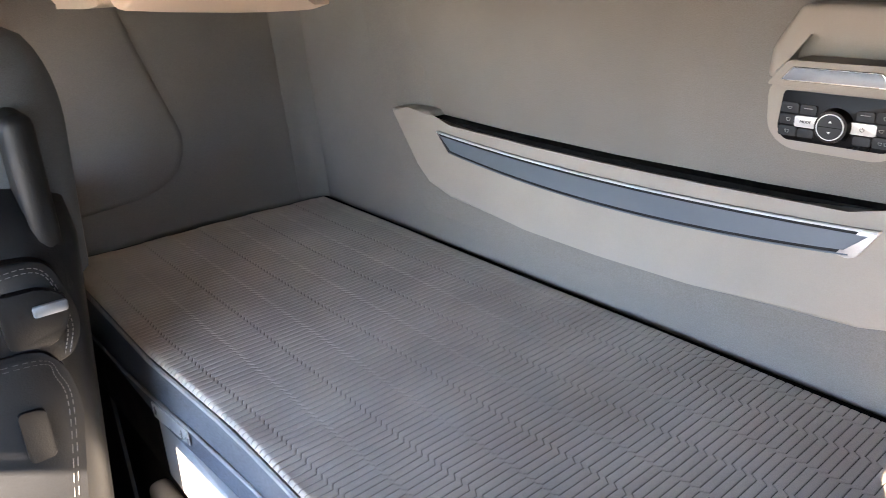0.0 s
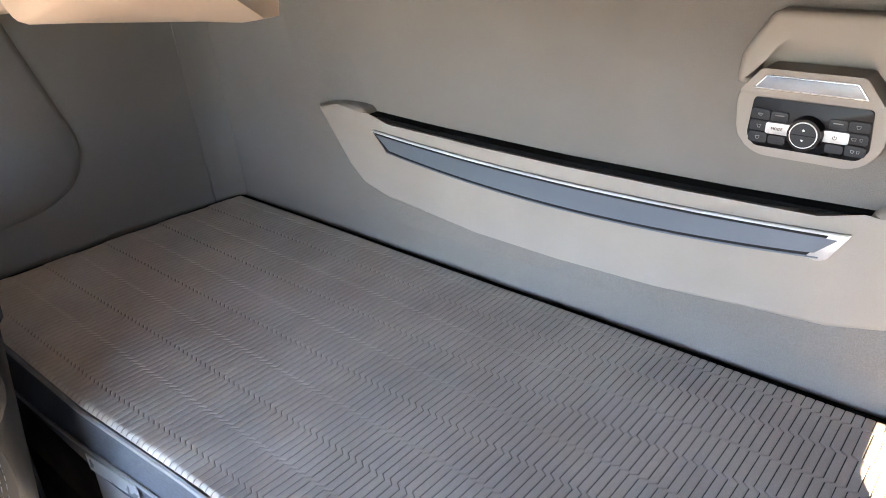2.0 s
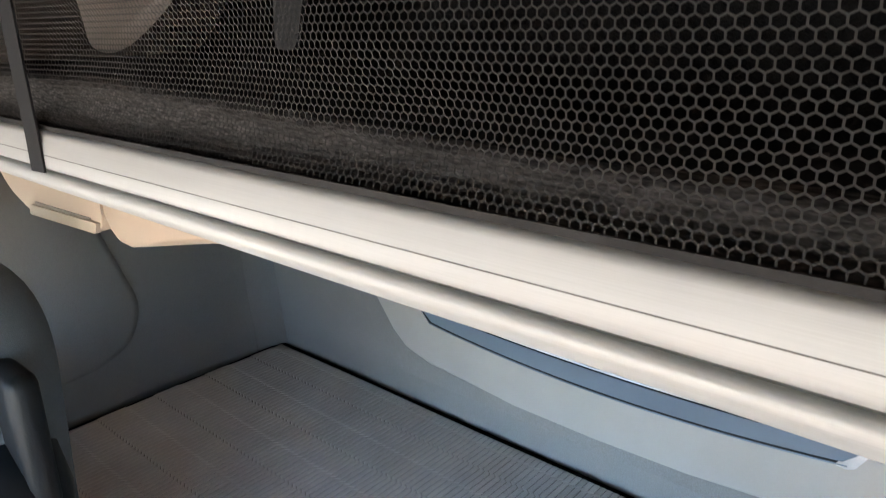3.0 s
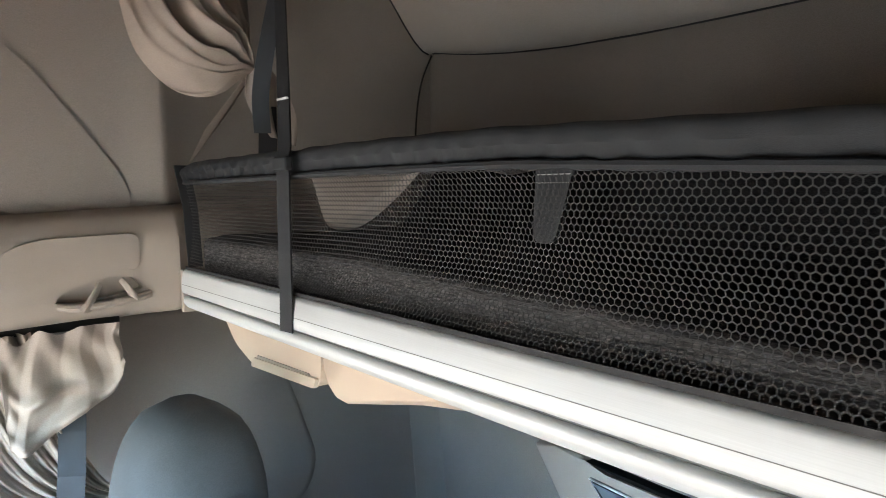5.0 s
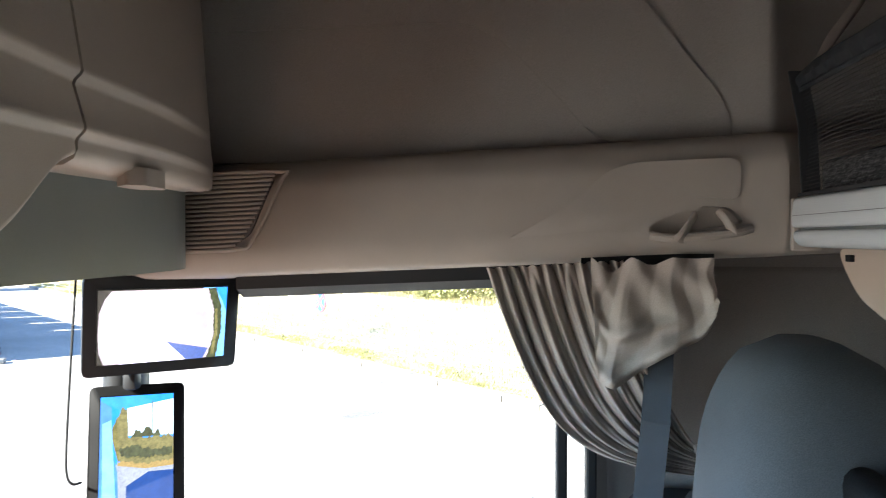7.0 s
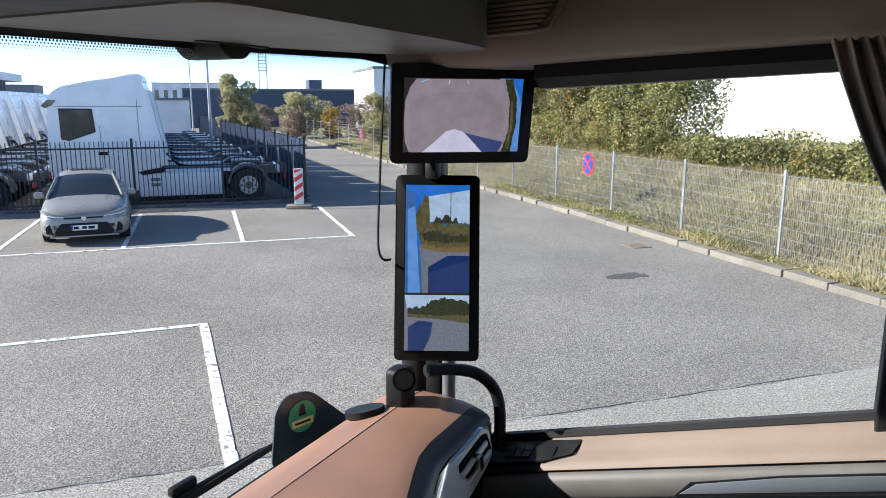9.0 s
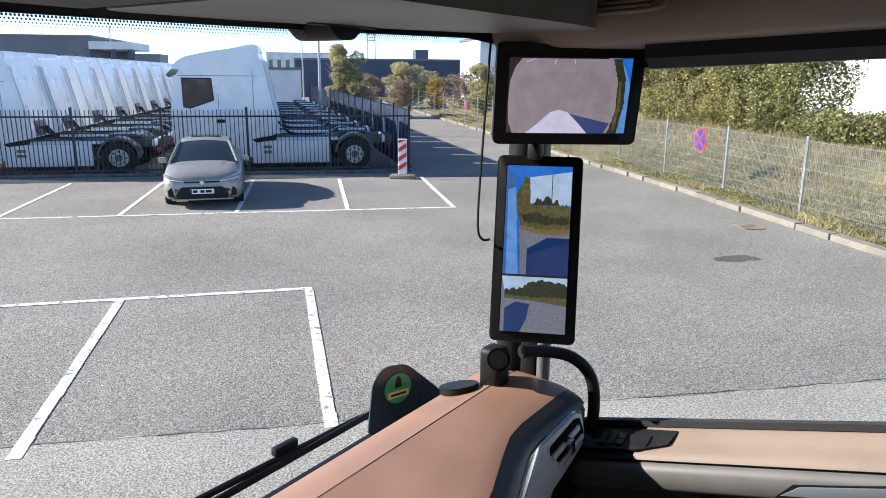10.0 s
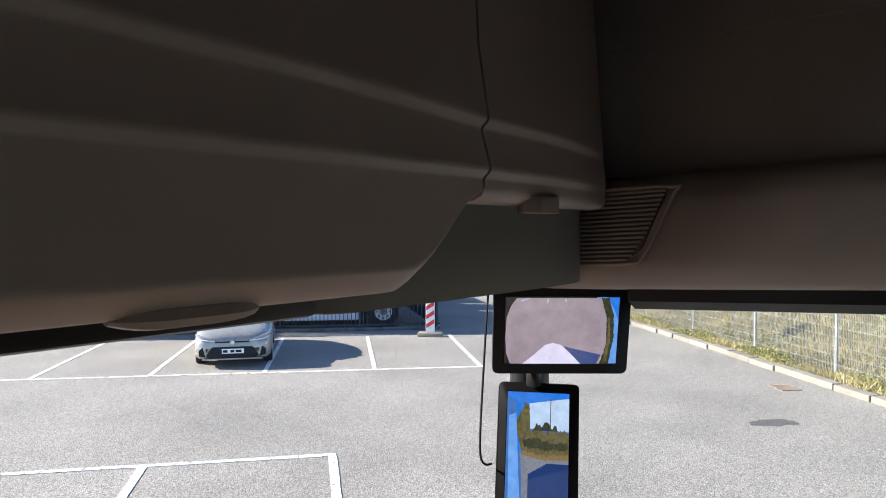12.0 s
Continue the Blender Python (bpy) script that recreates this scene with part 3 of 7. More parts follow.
    side = part("mattress_side", prism(bmesh.new(), [(-1.1, -1.298), (1.1, -1.298), (1.1, -0.529), (0.48, -0.529), (0.20, -0.545), (0.10, -0.548), (-1.1, -0.548)], "z", 2.292, 2.440, bevel=0.004), MATTRESS_S, None, "dark blue-grey woven mattress side", smooth=True)
    pipe = part("piping", tube(bmesh.new(), [(-1.1, -0.546, 2.444), (0.10, -0.546, 2.444), (0.20, -0.543, 2.444), (0.48, -0.527, 2.442), (1.1, -0.527, 2.440)], 0.0055, 8), PIPING, None, "pale grey piping")
    # the shade in the gap round the mattress, as a near-black strip
    gap = part("gap_strip", boxes(((0, -1.3045, 2.438), (2.24, 0.019, 0.026)), ((1.111, -0.92, 2.436), (0.016, 0.78, 0.026))), CAVITY, None, "black strip painting the shaded gap along the walls")
    for o in (base, top, side, pipe, gap):
        o.parent, o.matrix_parent_inverse = bed, bed_m
    extra = [
        part("lower_piping", tube(bmesh.new(), [(-1.1, -0.5465, 2.362), (0.10, -0.5465, 2.360), (0.32, -0.535, 2.356), (0.48, -0.5265, 2.347), (0.70, -0.5265, 2.320), (1.1, -0.5265, 2.30)], 0.004, 8), PIPING, None, "grey lower piping"),
        part("front_panel", boxes(((-0.285, -0.547, 2.215), (1.63, 0.03, 0.16)), bevel=0.006), BASEGREY, None, "pale grey front panel", smooth=True),
        part("end_panel", boxes(((0.795, -0.548, 2.21), (0.60, 0.03, 0.17)), bevel=0.006), DARK, None, "black end panel", smooth=True),
        part("drawer", boxes(((-0.17, -0.515, 1.83), (1.50, 0.05, 0.56)), bevel=0.02, seg=3), BASEGREY, None, "pale grey drawer front under the bunk", smooth=True),
    ]
    latch = part("latch", boxes(((0.36, -0.505, 2.135), (0.10, 0.03, 0.025)), bevel=0.005), PANEL, None, "grey metal latch", smooth=True)
    tag_m = Matrix.Translation((0.42, -0.5255, 2.331)) @ Euler((0, radians(5), radians(3.3))).to_matrix().to_4x4()
    tag = part("label", box(bmesh.new(), (0, 0, 0), (0.165, 0.003, 0.034), m=tag_m, bevel=0.001), PALEKEY, None, "pale woven label")
    swash = part("symbol", tube(bmesh.new(), [tag_m @ p for p in curve([(-0.045, 0.0018, -0.008), (-0.053, 0.0018, -0.001), (-0.060, 0.0018, -0.007), (-0.068, 0.0018, 0.001)], 5)], 0.0009, 5), DARK, None, "dark wave mark")
    swash.parent, swash.matrix_parent_inverse = tag, bed_m
    for o in (*extra, latch, tag):
        o.parent, o.matrix_parent_inverse = bed, bed_m
    face = tag_m @ Matrix.Translation((0.034, 0.0017, 0.002)) @ Euler((radians(90), 0, radians(180))).to_matrix().to_4x4()
    cu = bpy.data.curves.new("writing", "FONT")
    cu.body, cu.size, cu.extrude, cu.align_x, cu.align_y = "RELAX", 0.020, 0.0003, "CENTER", "CENTER"
    tmp = new("writing", cu)
    me = bpy.data.meshes.new_from_object(tmp)
    bpy.data.objects.remove(tmp)
    me.materials.append(DARK)
    word = new("writing", me)
    word.matrix_world = face
    word.parent, word.matrix_parent_inverse = tag, bed_m
    return bed


def adopt(parent, *obs):
    inv = parent.matrix_world.inverted()
    for o in obs:
        o.parent, o.matrix_parent_inverse = parent, inv


bunk()

# ---- upper bunk ----
def upper_bunk():
    bed = thing("upper_bunk", (0, -0.9, 3.2), "lowered upper bunk with an aluminium edge rail and melange mattress", "bed")
    # the tray's unseen underside is coloured black so less light bounces below
    frame_ = part("bunk_frame", boxes(((0, -0.91, 3.23), (1.86, 0.79, 0.06)), bevel=0.006), DARK, None, "bunk tray, blackened to cut bounced light")
    bm = bmesh.new()
    def sink(x):
        """The bedding lies lower towards the head end."""
        return 0.032 * min(max((0.25 - x) / 0.75, 0.0), 1.0)
    rings(bm, [[(x, y, z - sink(x) * (z > 3.28)) for y, z in rounded([(-1.26, 3.262), (-0.52, 3.262), (-0.52, 3.3395), (-1.26, 3.3395)], 0.02)] for x in (-0.89, -0.6, -0.4, -0.2, 0.0, 0.15, 0.25, 0.6, 0.89)])
    mat_ = part("mattress", bm, MELANGE, None, "dark melange woven mattress", smooth=True)
    def cover_at(u, v):
        x, y = -0.90 + 1.79 * u, -1.262 + 0.735 * v
        fold = 0.006 * math.sin(11 * x + 5 * y) * math.sin(9 * y + 2) + 0.012 * math.exp(-((y + 0.60 + 0.05 * math.sin(6 * x)) / 0.03) ** 2) * (0.6 + 0.4 * math.sin(4 * x + 1))
        head = min(max((0.12 - x) / 0.2, 0.0), 1.0)
        back = min(max((-0.80 + 0.14 * head - 0.20 * min(max((x - 0.15) / 0.3, 0.0), 1.0) - y) / 0.16, 0.0), 1.0)
        heap = (0.137 + 0.045 * head + 0.006 * math.sin(7 * x + 1) + 0.008 * math.sin(17 * x + 6 * y)) * back * back * (3 - 2 * back)
        return (x, y, 3.3425 - sink(x) + max(fold, -0.001) + heap - 0.010 * max(0.0, (v - 0.93) / 0.07) ** 2)
    cover = part("cover", sheet(bmesh.new(), 90, 60, cover_at), SHEETM, None, "black rumpled bedding heaped towards the rear wall", smooth=True, sharp=80)
    up = rounded([(-0.52, 3.270), (-0.487, 3.2765), (-0.477, 3.272), (-0.473, 3.240), (-0.475, 3.2245), (-0.52, 3.2245)], 0.006, 3)
    lo = rounded([(-0.52, 3.2195), (-0.476, 3.2195), (-0.475, 3.206), (-0.486, 3.193), (-0.53, 3.190)], 0.006, 3)
    rail = part("rail", prism(bmesh.new(), up, "x", -1.0, 0.898), ALU, None, "pale anodised aluminium edge rail", smooth=True)
    low = part("rail_lower", prism(bmesh.new(), lo, "x", -1.0, 0.894), ALU, None, "pale lower rail profile", smooth=True)
    line = part("rail_line", boxes(((-0.05, -0.4738, 3.2445), (1.89, 0.0010, 0.0008))), GREYPANEL, None, "thin groove line")
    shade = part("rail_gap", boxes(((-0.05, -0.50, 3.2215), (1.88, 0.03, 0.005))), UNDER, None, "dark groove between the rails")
    cap = part("end_cap", boxes(((0.903, -0.50, 3.23), (0.012, 0.05, 0.09)), bevel=0.003), BEIGE, None, "beige rail end cap")
    adopt(bed, frame_, mat_, cover, rail, low, line, shade, cap)
    return bed


upper_bunk()


def net():
    th = thing("safety_net", (0, -0.49, 3.275), "black hexagonal safety net with padded hem along the upper bunk", "net")
    w, h = 0.0078, 0.0084
    x0, x1, zb, zt = -1.0, 0.88, 3.278, 3.462
    def bulge(x, z):
        k = (z - zb) / (zt - zb)
        sag = max(0.0, math.sin(math.pi * min(k * 1.05, 1.0))) ** 0.8
        return -0.4815 - 0.016 * sag * (1 + 0.7 * math.sin(5.3 * x + 1.0)) + 0.004 * sag * math.sin(21 * x + 9 * z) - 0.010 * sag * math.exp(-((x + 0.28) / 0.13) ** 2) * math.sin(40 * (z - zb))
    verts, faces = [], []
    def hem_low(x):
        return 3.455 - 0.030 * max(0.0, -0.10 - x) + 0.002 * math.sin(4.0 * x + 1)
    def strip(a, b, t):
        if max(a[1], b[1]) > hem_low(a[0]) + 0.003:
            return
        d = Vector((b[0] - a[0], 0, b[1] - a[1]))
        n = Vector((-d.z, 0, d.x)).normalized() * t
        base = len(verts)
        for p, s in ((a, 1), (b, 1), (b, -1), (a, -1)):
            verts.append((p[0] + n.x * s, bulge(*p), p[1] + n.z * s))
        faces.append((base, base + 1, base + 2, base + 3))
    rows_, cols = int((zt - zb) / (h * 0.75)), int((x1 - x0) / w)
    for r in range(rows_ + 1):
        z = zb + r * h * 0.75
        for c in range(cols):
            x = x0 + (c + 0.5 * (r % 2)) * w
            strip((x, z + h / 4), (x, z - h / 4), 0.00062)
            strip((x, z + h / 4), (x + w / 2, z + h / 2), 0.00062)
            strip((x + w / 2, z + h / 2), (x + w, z + h / 4), 0.00062)
    me = bpy.data.meshes.new("netting")
    me.from_pydata(verts, [], faces)
    me.materials.append(NET)
    mesh = new("netting", me)
    mesh["kind"] = "stuff"
    def hem_at(u, v):
        """A soft doubled band, pinched where the strap holds it."""
        x = x0 + (0.905 - x0) * u
        a = 2 * math.pi * v
        pinch = 1 - 0.45 * math.exp(-((x - 0.372) / 0.03) ** 2)
        top = 3.4965 - 0.034 * max(0.0, -0.05 - x) + 0.001 * math.sin(5.1 * x) - 0.010 * max(0.0, (x - 0.80) / 0.1) ** 2 + 0.0006 * math.sin(61 * x)
        low = hem_low(x) + 0.0008 * math.sin(47 * x)
        z = (top + low) / 2 + (top - low) / 2 * math.sin(a) * (0.75 + 0.25 * pinch)
        r = (0.0085 + 0.002 * math.sin(19 * x)) * pinch * (1 + 0.25 * math.sin(130 * x + 3 * math.sin(9 * x)) * (math.sin(a) < 0.2))
        return (x, -0.487 + r * math.cos(a) + 0.0025 * math.sin(3 * a), z)
    hem = part("top_hem", sheet(bmesh.new(), 420, 14, hem_at), WEB, None, "padded black hem", smooth=True, sharp=80)
    fold = part("hem_fold", tube(bmesh.new(), [(x0 + 0.012 * k, -0.4785 + 0.0008 * math.sin(23 * k), hem_low(x0 + 0.012 * k) + 0.0005) for k in range(157)], [0.0048 + 0.0009 * math.sin(1.7 * k) * math.sin(0.31 * k) for k in range(157)], 8), WEB, None, "narrow gathered fold under the hem", smooth=True)
    low_hem = part("lower_hem", ribbon(bmesh.new(), [(x0, -0.4815, 3.279), (0.89, -0.4815, 3.279)], 0.006, 0.002, (0, 0, 1)), RUBBER, None, "black lower binding")
    end = part("end_hem", ribbon(bmesh.new(), [(0.905, -0.484, 3.49), (0.89, -0.495, 3.40), (0.885, -0.50, 3.28)], 0.03, 0.004, (0, 1, 0)), WEB, None, "black end binding")
    tab = part("tab", prism(bmesh.new(), rounded([(-0.090, 3.379), (-0.120, 3.379), (-0.152, 3.474), (-0.096, 3.474)], 0.012), "y", -0.515, -0.519), WEB, None, "black pull tab with pale stitching")
    st = [part("stitch", boxes(((-0.122 + 0.002 * k, -0.5145, 3.455 - 0.008 * k), (0.044, 0.001, 0.0010))), SYMBOL, None) for k in range(3)]
    adopt(th, mesh, hem, fold, low_hem, end, tab)
    adopt(tab, *st)
    strap = thing("strap", (0.39, -0.47, 3.22), "black webbing strap from the bunk rail to the ceiling", "strap")
    web = part("webbing", ribbon(bmesh.new(), [(0.392, -0.4705, 3.221), (0.389, -0.470, 3.27), (0.381, -0.466, 3.36), (0.373, -0.463, 3.478), (0.385, -0.472, 3.50), (0.444, -0.50, 3.578), (0.575, -0.56, 3.755), (0.70, -0.62, 3.96)], 0.034, 0.003, (1, 0.1, 0)), WEB, None)
    loop = part("loop", boxes(((0.374, -0.462, 3.474), (0.046, 0.012, 0.020)), bevel=0.003), WEB, None, "black keeper loop")
    mark_ = part("stitch", boxes(((0.444, -0.4975, 3.578), (0.034, 0.004, 0.003))), MARK, None, "pale stitch line")
    adopt(strap, web, loop, mark_)


net()


def bracket(name, outline, y0, y1, label):
    bm = bmesh.new()
    prism(bm, rounded(outline, 0.03), "y", y0, y1, bevel=0.012, seg=3)
    return part(name, bm, BRACKET, None, label, smooth=True)


def covers():
    br = thing("bunk_bracket", (0.5, -0.7, 3.1), "cream moulded plastic hinge covers under the upper bunk", "bracket")
    a = bracket("cover", [(0.985, 3.188), (0.955, 3.150), (0.90, 3.105), (0.80, 3.074), (0.62, 3.078), (0.505, 3.088), (0.50, 3.188)], -0.88, -0.585, "cream cover with a slot")
    fr = [(0.36, 3.188), (0.497, 3.188), (0.492, 3.118), (0.478, 3.096), (0.455, 3.082), (0.42, 3.080), (0.30, 3.112), (0.10, 3.155), (0.0, 3.176), (0.0, 3.188)]
    bk = [(0.36, 3.188), (0.497, 3.188), (0.492, 3.095), (0.478, 3.076), (0.455, 3.064), (0.42, 3.064), (0.30, 3.068), (0.20, 3.073), (0.150, 3.082), (0.136, 3.188)]
    mix = lambda k: [(x0 + (x1 - x0) * k, z0 + (z1 - z0) * k) for (x0, z0), (x1, z1) in zip(fr, bk)]
    bm = rings(bmesh.new(), [[(x * 0.985 + 0.004, y, z + 0.006 * (z < 3.18)) if e else (x, y, z) for x, z in mix(k)] for y, k, e in ((-0.584, 0.0, 1), (-0.590, 0.0, 0), (-0.66, 0.45, 0), (-0.775, 1.0, 0), (-0.80, 1.0, 0))])
    b = part("cover", bm, BRACKET, None, "long cream rounded cover", smooth=True, sharp=50)
    # flat near-black plate in place of the opening's inner shade
    hole = part("opening", prism(bmesh.new(), [(0.35, 3.187), (0.335, 3.163), (0.20, 3.160), (0.12, 3.187)], "y", -0.5845, -0.5815), CAVITY, None, "opening painted as a near-black shaded plate")
    c = part("slot", prism(bmesh.new(), [(0.775, 3.100), (0.775, 3.094), (0.545, 3.102), (0.545, 3.107)], "y", -0.5855, -0.5825), BEIGE_D, None, "narrow slot")
    lip = part("lip", prism(bmesh.new(), rounded([(0.79, 3.094), (0.80, 3.074), (0.52, 3.086), (0.51, 3.105)], 0.006), "y", -0.588, -0.578, bevel=0.003), BRACKET, None, "raised lower lip", smooth=True)
    clips = [part("clip", boxes(((x, -0.583, 3.172), (0.022, 0.010, 0.012)), bevel=0.002), DARK, None, "small black clip") for x in (0.93, 0.755, 0.462)]
    bars = [part("hinge_bar", boxes(((0.25, -0.581, z), (0.16, 0.006, 0.003)), bevel=0.001), GREYPANEL, None, "dark hinge bar") for z in (3.166, 3.174)]
    adopt(br, a, b, c, lip, hole, *clips, *bars)


covers()

# ---- rear wall: shelf and control unit ----
def wall_shelf():
    th = thing("wall_shelf", (0, -1.3, 2.7), "long taupe wall shelf with a blue-grey insert above the bunk", "shelf")
    top = [(0.675, 2.792), (0.60, 2.802), (0.515, 2.803), (0.505, 2.785), (0.44, 2.778), (0.2, 2.772), (0, 2.770), (-0.2, 2.772), (-0.44, 2.778), (-0.505, 2.785), (-0.515, 2.803), (-0.60, 2.802), (-0.675, 2.792)]
    low = [(-0.60, 2.66), (-0.56, 2.622), (-0.48, 2.602), (-0.2, 2.585), (0, 2.580), (0.2, 2.583), (0.45, 2.60), (0.53, 2.622), (0.575, 2.66)]
    bm = bmesh.new()
    prism(bm, top + low, "y", -1.33, -1.272, bevel=0.012, seg=3)
    body = part("body", bm, BEIGE_D, None, "taupe moulded body", smooth=True)
    bm = bmesh.new()
    prism(bm, [(0.505, 2.790), (0.48, 2.789), (0.3, 2.783), (0, 2.779), (-0.3, 2.783), (-0.48, 2.789), (-0.505, 2.790), (-0.3, 2.770), (0, 2.766), (0.3, 2.770)], "y", -1.324, -1.279)
    # shallow piece; the darkness of a deep pocket is painted on
    slot = part("slot", bm, CAVITY, None, "open slot behind the shelf lip, its depth shade painted black")
    def lens(d):
        """Outline of the insert, drawn in by d."""
        up = [(x, 2.7425 - d + 0.0185 * (x / 0.49) ** 2) for x in np.linspace(0.484 - 1.6 * d, -0.490 + 1.6 * d, 25)]
        dn = [(x, 2.686 + d + 0.0285 * (x / 0.45) ** 2) for x in np.linspace(-0.455 + 1.1 * d, 0.442 - 1.1 * d, 25)]
        return up + dn
    rim = part("trim_ring", prism(bmesh.new(), lens(0.0), "y", -1.280, -1.2662, bevel=0.0025), DARKCHROME, None, "dark satin trim round the insert", smooth=True, sharp=50)
    pan = part("insert", prism(bmesh.new(), lens(0.0035), "y", -1.272, -1.2657), DARK, None, "black bed of the insert", sharp=40)
    field = part("insert_field", prism(bmesh.new(), lens(0.0085), "y", -1.270, -1.2645, bevel=0.0012), PANEL, None, "blue-grey satin field")
    bead = part("metal_bead", tube(bmesh.new(), [(x, -1.2655, z + 0.0008) for x, z in lens(0.0024)[:25]], 0.0034, 10, flat=0.7), SILVER, None, "bright metal bead", smooth=True)
    ends = [part("metal_bead", tube(bmesh.new(), [(x, -1.2662, z) for x, z in (lens(0.0024)[49], lens(0.0024)[0])], 0.0016, 8), CHROME, None, "bright metal bead", smooth=True)]
    ends.append(part("metal_bead", tube(bmesh.new(), [(x, -1.2658, z) for x, z in lens(0.0022)[25:]], 0.0016, 8), PANEL, None, "thin lower metal bead", smooth=True))
    ends.append(part("end_cap", prism(bmesh.new(), rounded([(-0.4905, 2.7625), (-0.463, 2.7580), (-0.446, 2.7290), (-0.434, 2.7135), (-0.452, 2.7110), (-0.464, 2.7165)], 0.004), "y", -1.2695, -1.2648, bevel=0.0015), SATIN, None, "bright metal end cap", smooth=True))
    adopt(pan, field)
    adopt(th, *ends)
    adopt(th, body, slot, rim, pan, bead)


wall_shelf()


def writing(body, size, m, material, parent):
    cu = bpy.data.curves.new("writing", "FONT")
    cu.body, cu.size, cu.extrude, cu.align_x, cu.align_y = body, size, 0.0003, "CENTER", "CENTER"
    tmp = new("writing", cu)
    me = bpy.data.meshes.new_from_object(tmp)
    bpy.data.objects.remove(tmp)
    me.materials.append(material)
    ob = new("writing", me)
    ob.matrix_world = m
    adopt(parent, ob)
    return ob


def control_unit():
    X, Z, Y = -0.405, 2.93, -1.275
    th = thing("control_unit", (X, -1.31, Z), "taupe wall unit with reading lamp, pocket and black control panel", "control panel")
    def q(u, v):
        return (X - u, Z + v)
    def plate(name, pts, y0, y1, material, label="", bevel=0.0, r=0.0, parent=None, smooth=True):
        bm = bmesh.new()
        prism(bm, rounded([q(*p) for p in pts], r) if r else [q(*p) for p in pts], "y", y0, y1, bevel=bevel, seg=3)
        o = part(name, bm, material, None, label, smooth=smooth)
        adopt(parent or th, o)
        return o
    # lower housing, upper pocket frame
    plate("lower_housing", [(-0.104, 0.022), (-0.098, -0.052), (-0.066, -0.074), (0.066, -0.074), (0.095, -0.052), (0.104, 0.022)], -1.33, -1.268, BEIGE_D, "taupe lower housing", 0.015, 0.02)
    plate("handle_frame", [(-0.110, 0.026), (-0.106, 0.072), (-0.070, 0.132), (0.070, 0.132), (0.106, 0.072), (0.110, 0.026), (0.087, 0.026), (0.083, 0.064), (0.057, 0.101), (-0.057, 0.101), (-0.083, 0.064), (-0.087, 0.026)], -1.33, -1.266, BEIGE_D, "taupe one-piece handle frame", 0.010)
    plate("pocket_back", [(-0.085, 0.02), (-0.085, 0.10), (0.085, 0.10), (0.085, 0.02)], -1.325, -1.3075, BEIGE_D, "shaded pocket back")
    lampb = plate("reading_lamp", [(-0.094, 0.022), (-0.066, 0.058), (0.066, 0.058), (0.094, 0.022)], -1.30, -1.240, BEIGE_D, "taupe lamp housing", 0.007, 0.006)
    plate("lamp_trim", [(-0.074, 0.030), (-0.058, 0.050), (0.058, 0.050), (0.074, 0.030)], -1.242, -1.2385, CHROME, "chrome lamp trim", 0.001, parent=lampb)
    plate("lamp_lens", [(-0.071, 0.0315), (-0.057, 0.0485), (0.057, 0.0485), (0.071, 0.0315)], -1.240, -1.237, LENS, "clear ribbed lamp lens", 0.0008, parent=lampb)
    pan = plate("panel", [(-0.078, 0.012), (-0.082, -0.045), (-0.070, -0.060), (0.070, -0.060), (0.082, -0.045), (0.078, 0.012)], -1.29, -1.2655, GLOSSBLACK, "black control panel", 0.003, 0.006)
    def key(name, u0, u1, v0, v1, material=KEYGREY, y=-1.2625, label=""):
        return plate(name, [(u0, v0), (u0, v1), (u1, v1), (u1, v0)], -1.267, y, material, label, 0.0012, 0.003, parent=pan)
    for v in (-0.012, -0.029, -0.046):
        key("key", -0.078, -0.052, v - 0.0072, v + 0.0072)
        key("key", 0.052, 0.078, v - 0.0072, v + 0.0072)
    for s in (-1, 1):
        key("key", s * 0.050 if s < 0 else 0.027, -0.027 if s < 0 else 0.050, -0.020, -0.006)
        key("key", -0.050 if s < 0 else 0.027, -0.027 if s < 0 else 0.050, -0.053, -0.041)
        k = key("silver_key", -0.055 if s < 0 else 0.020, -0.020 if s < 0 else 0.055, -0.038, -0.022, PALEKEY, -1.2605, "silver key")
        key("key_line", s * 0.045 if s < 0 else 0.032, -0.032 if s < 0 else 0.045, -0.0115, -0.0103, SYMBOL, -1.2618)
    face = Matrix.Translation((0, 0, 0)) @ Euler((radians(90), 0, radians(180))).to_matrix().to_4x4()
    c0 = Vector((X, -1.2602, Z))
    writing("MODE", 0.0056, Matrix.Translation(c0 + Vector((0.039, 0.0004, -0.030))) @ face, DARK, pan)
    knob = part("knob", disc(bmesh.new(), (X, -1.257, Z - 0.030), 0.0245, 0.016, (0, 1, 0), 32, 0.022), GLOSSBLACK, None, "black round knob", smooth=True)
    ring = part("knob_ring", disc(bmesh.new(), (X, -1.2485, Z - 0.030), 0.0186, 0.002, (0, 1, 0), 32), SILVER, None, "satin ring")
    mid = part("knob_cap", disc(bmesh.new(), (X, -1.2478, Z - 0.030), 0.0172, 0.002, (0, 1, 0), 32), KEYGREY, None, "dark grey rocker cap")
    split = part("rocker_gap", boxes(((X, -1.2468, Z - 0.030), (0.033, 0.0006, 0.0008))), CAVITY, None, "dark gap across the rocker")
    adopt(pan, knob, ring, mid, split)
    for s in (-1, 1):
        bm = bmesh.new()
        prism(bm, [(X - 0.0022, Z - 0.030 + s * 0.0062), (X + 0.0022, Z - 0.030 + s * 0.0062), (X, Z - 0.030 + s * 0.0092)], "y", -1.2470, -1.2464)
        o = part("arrow", bm, MARK, None, "white arrow")
        adopt(pan, o)
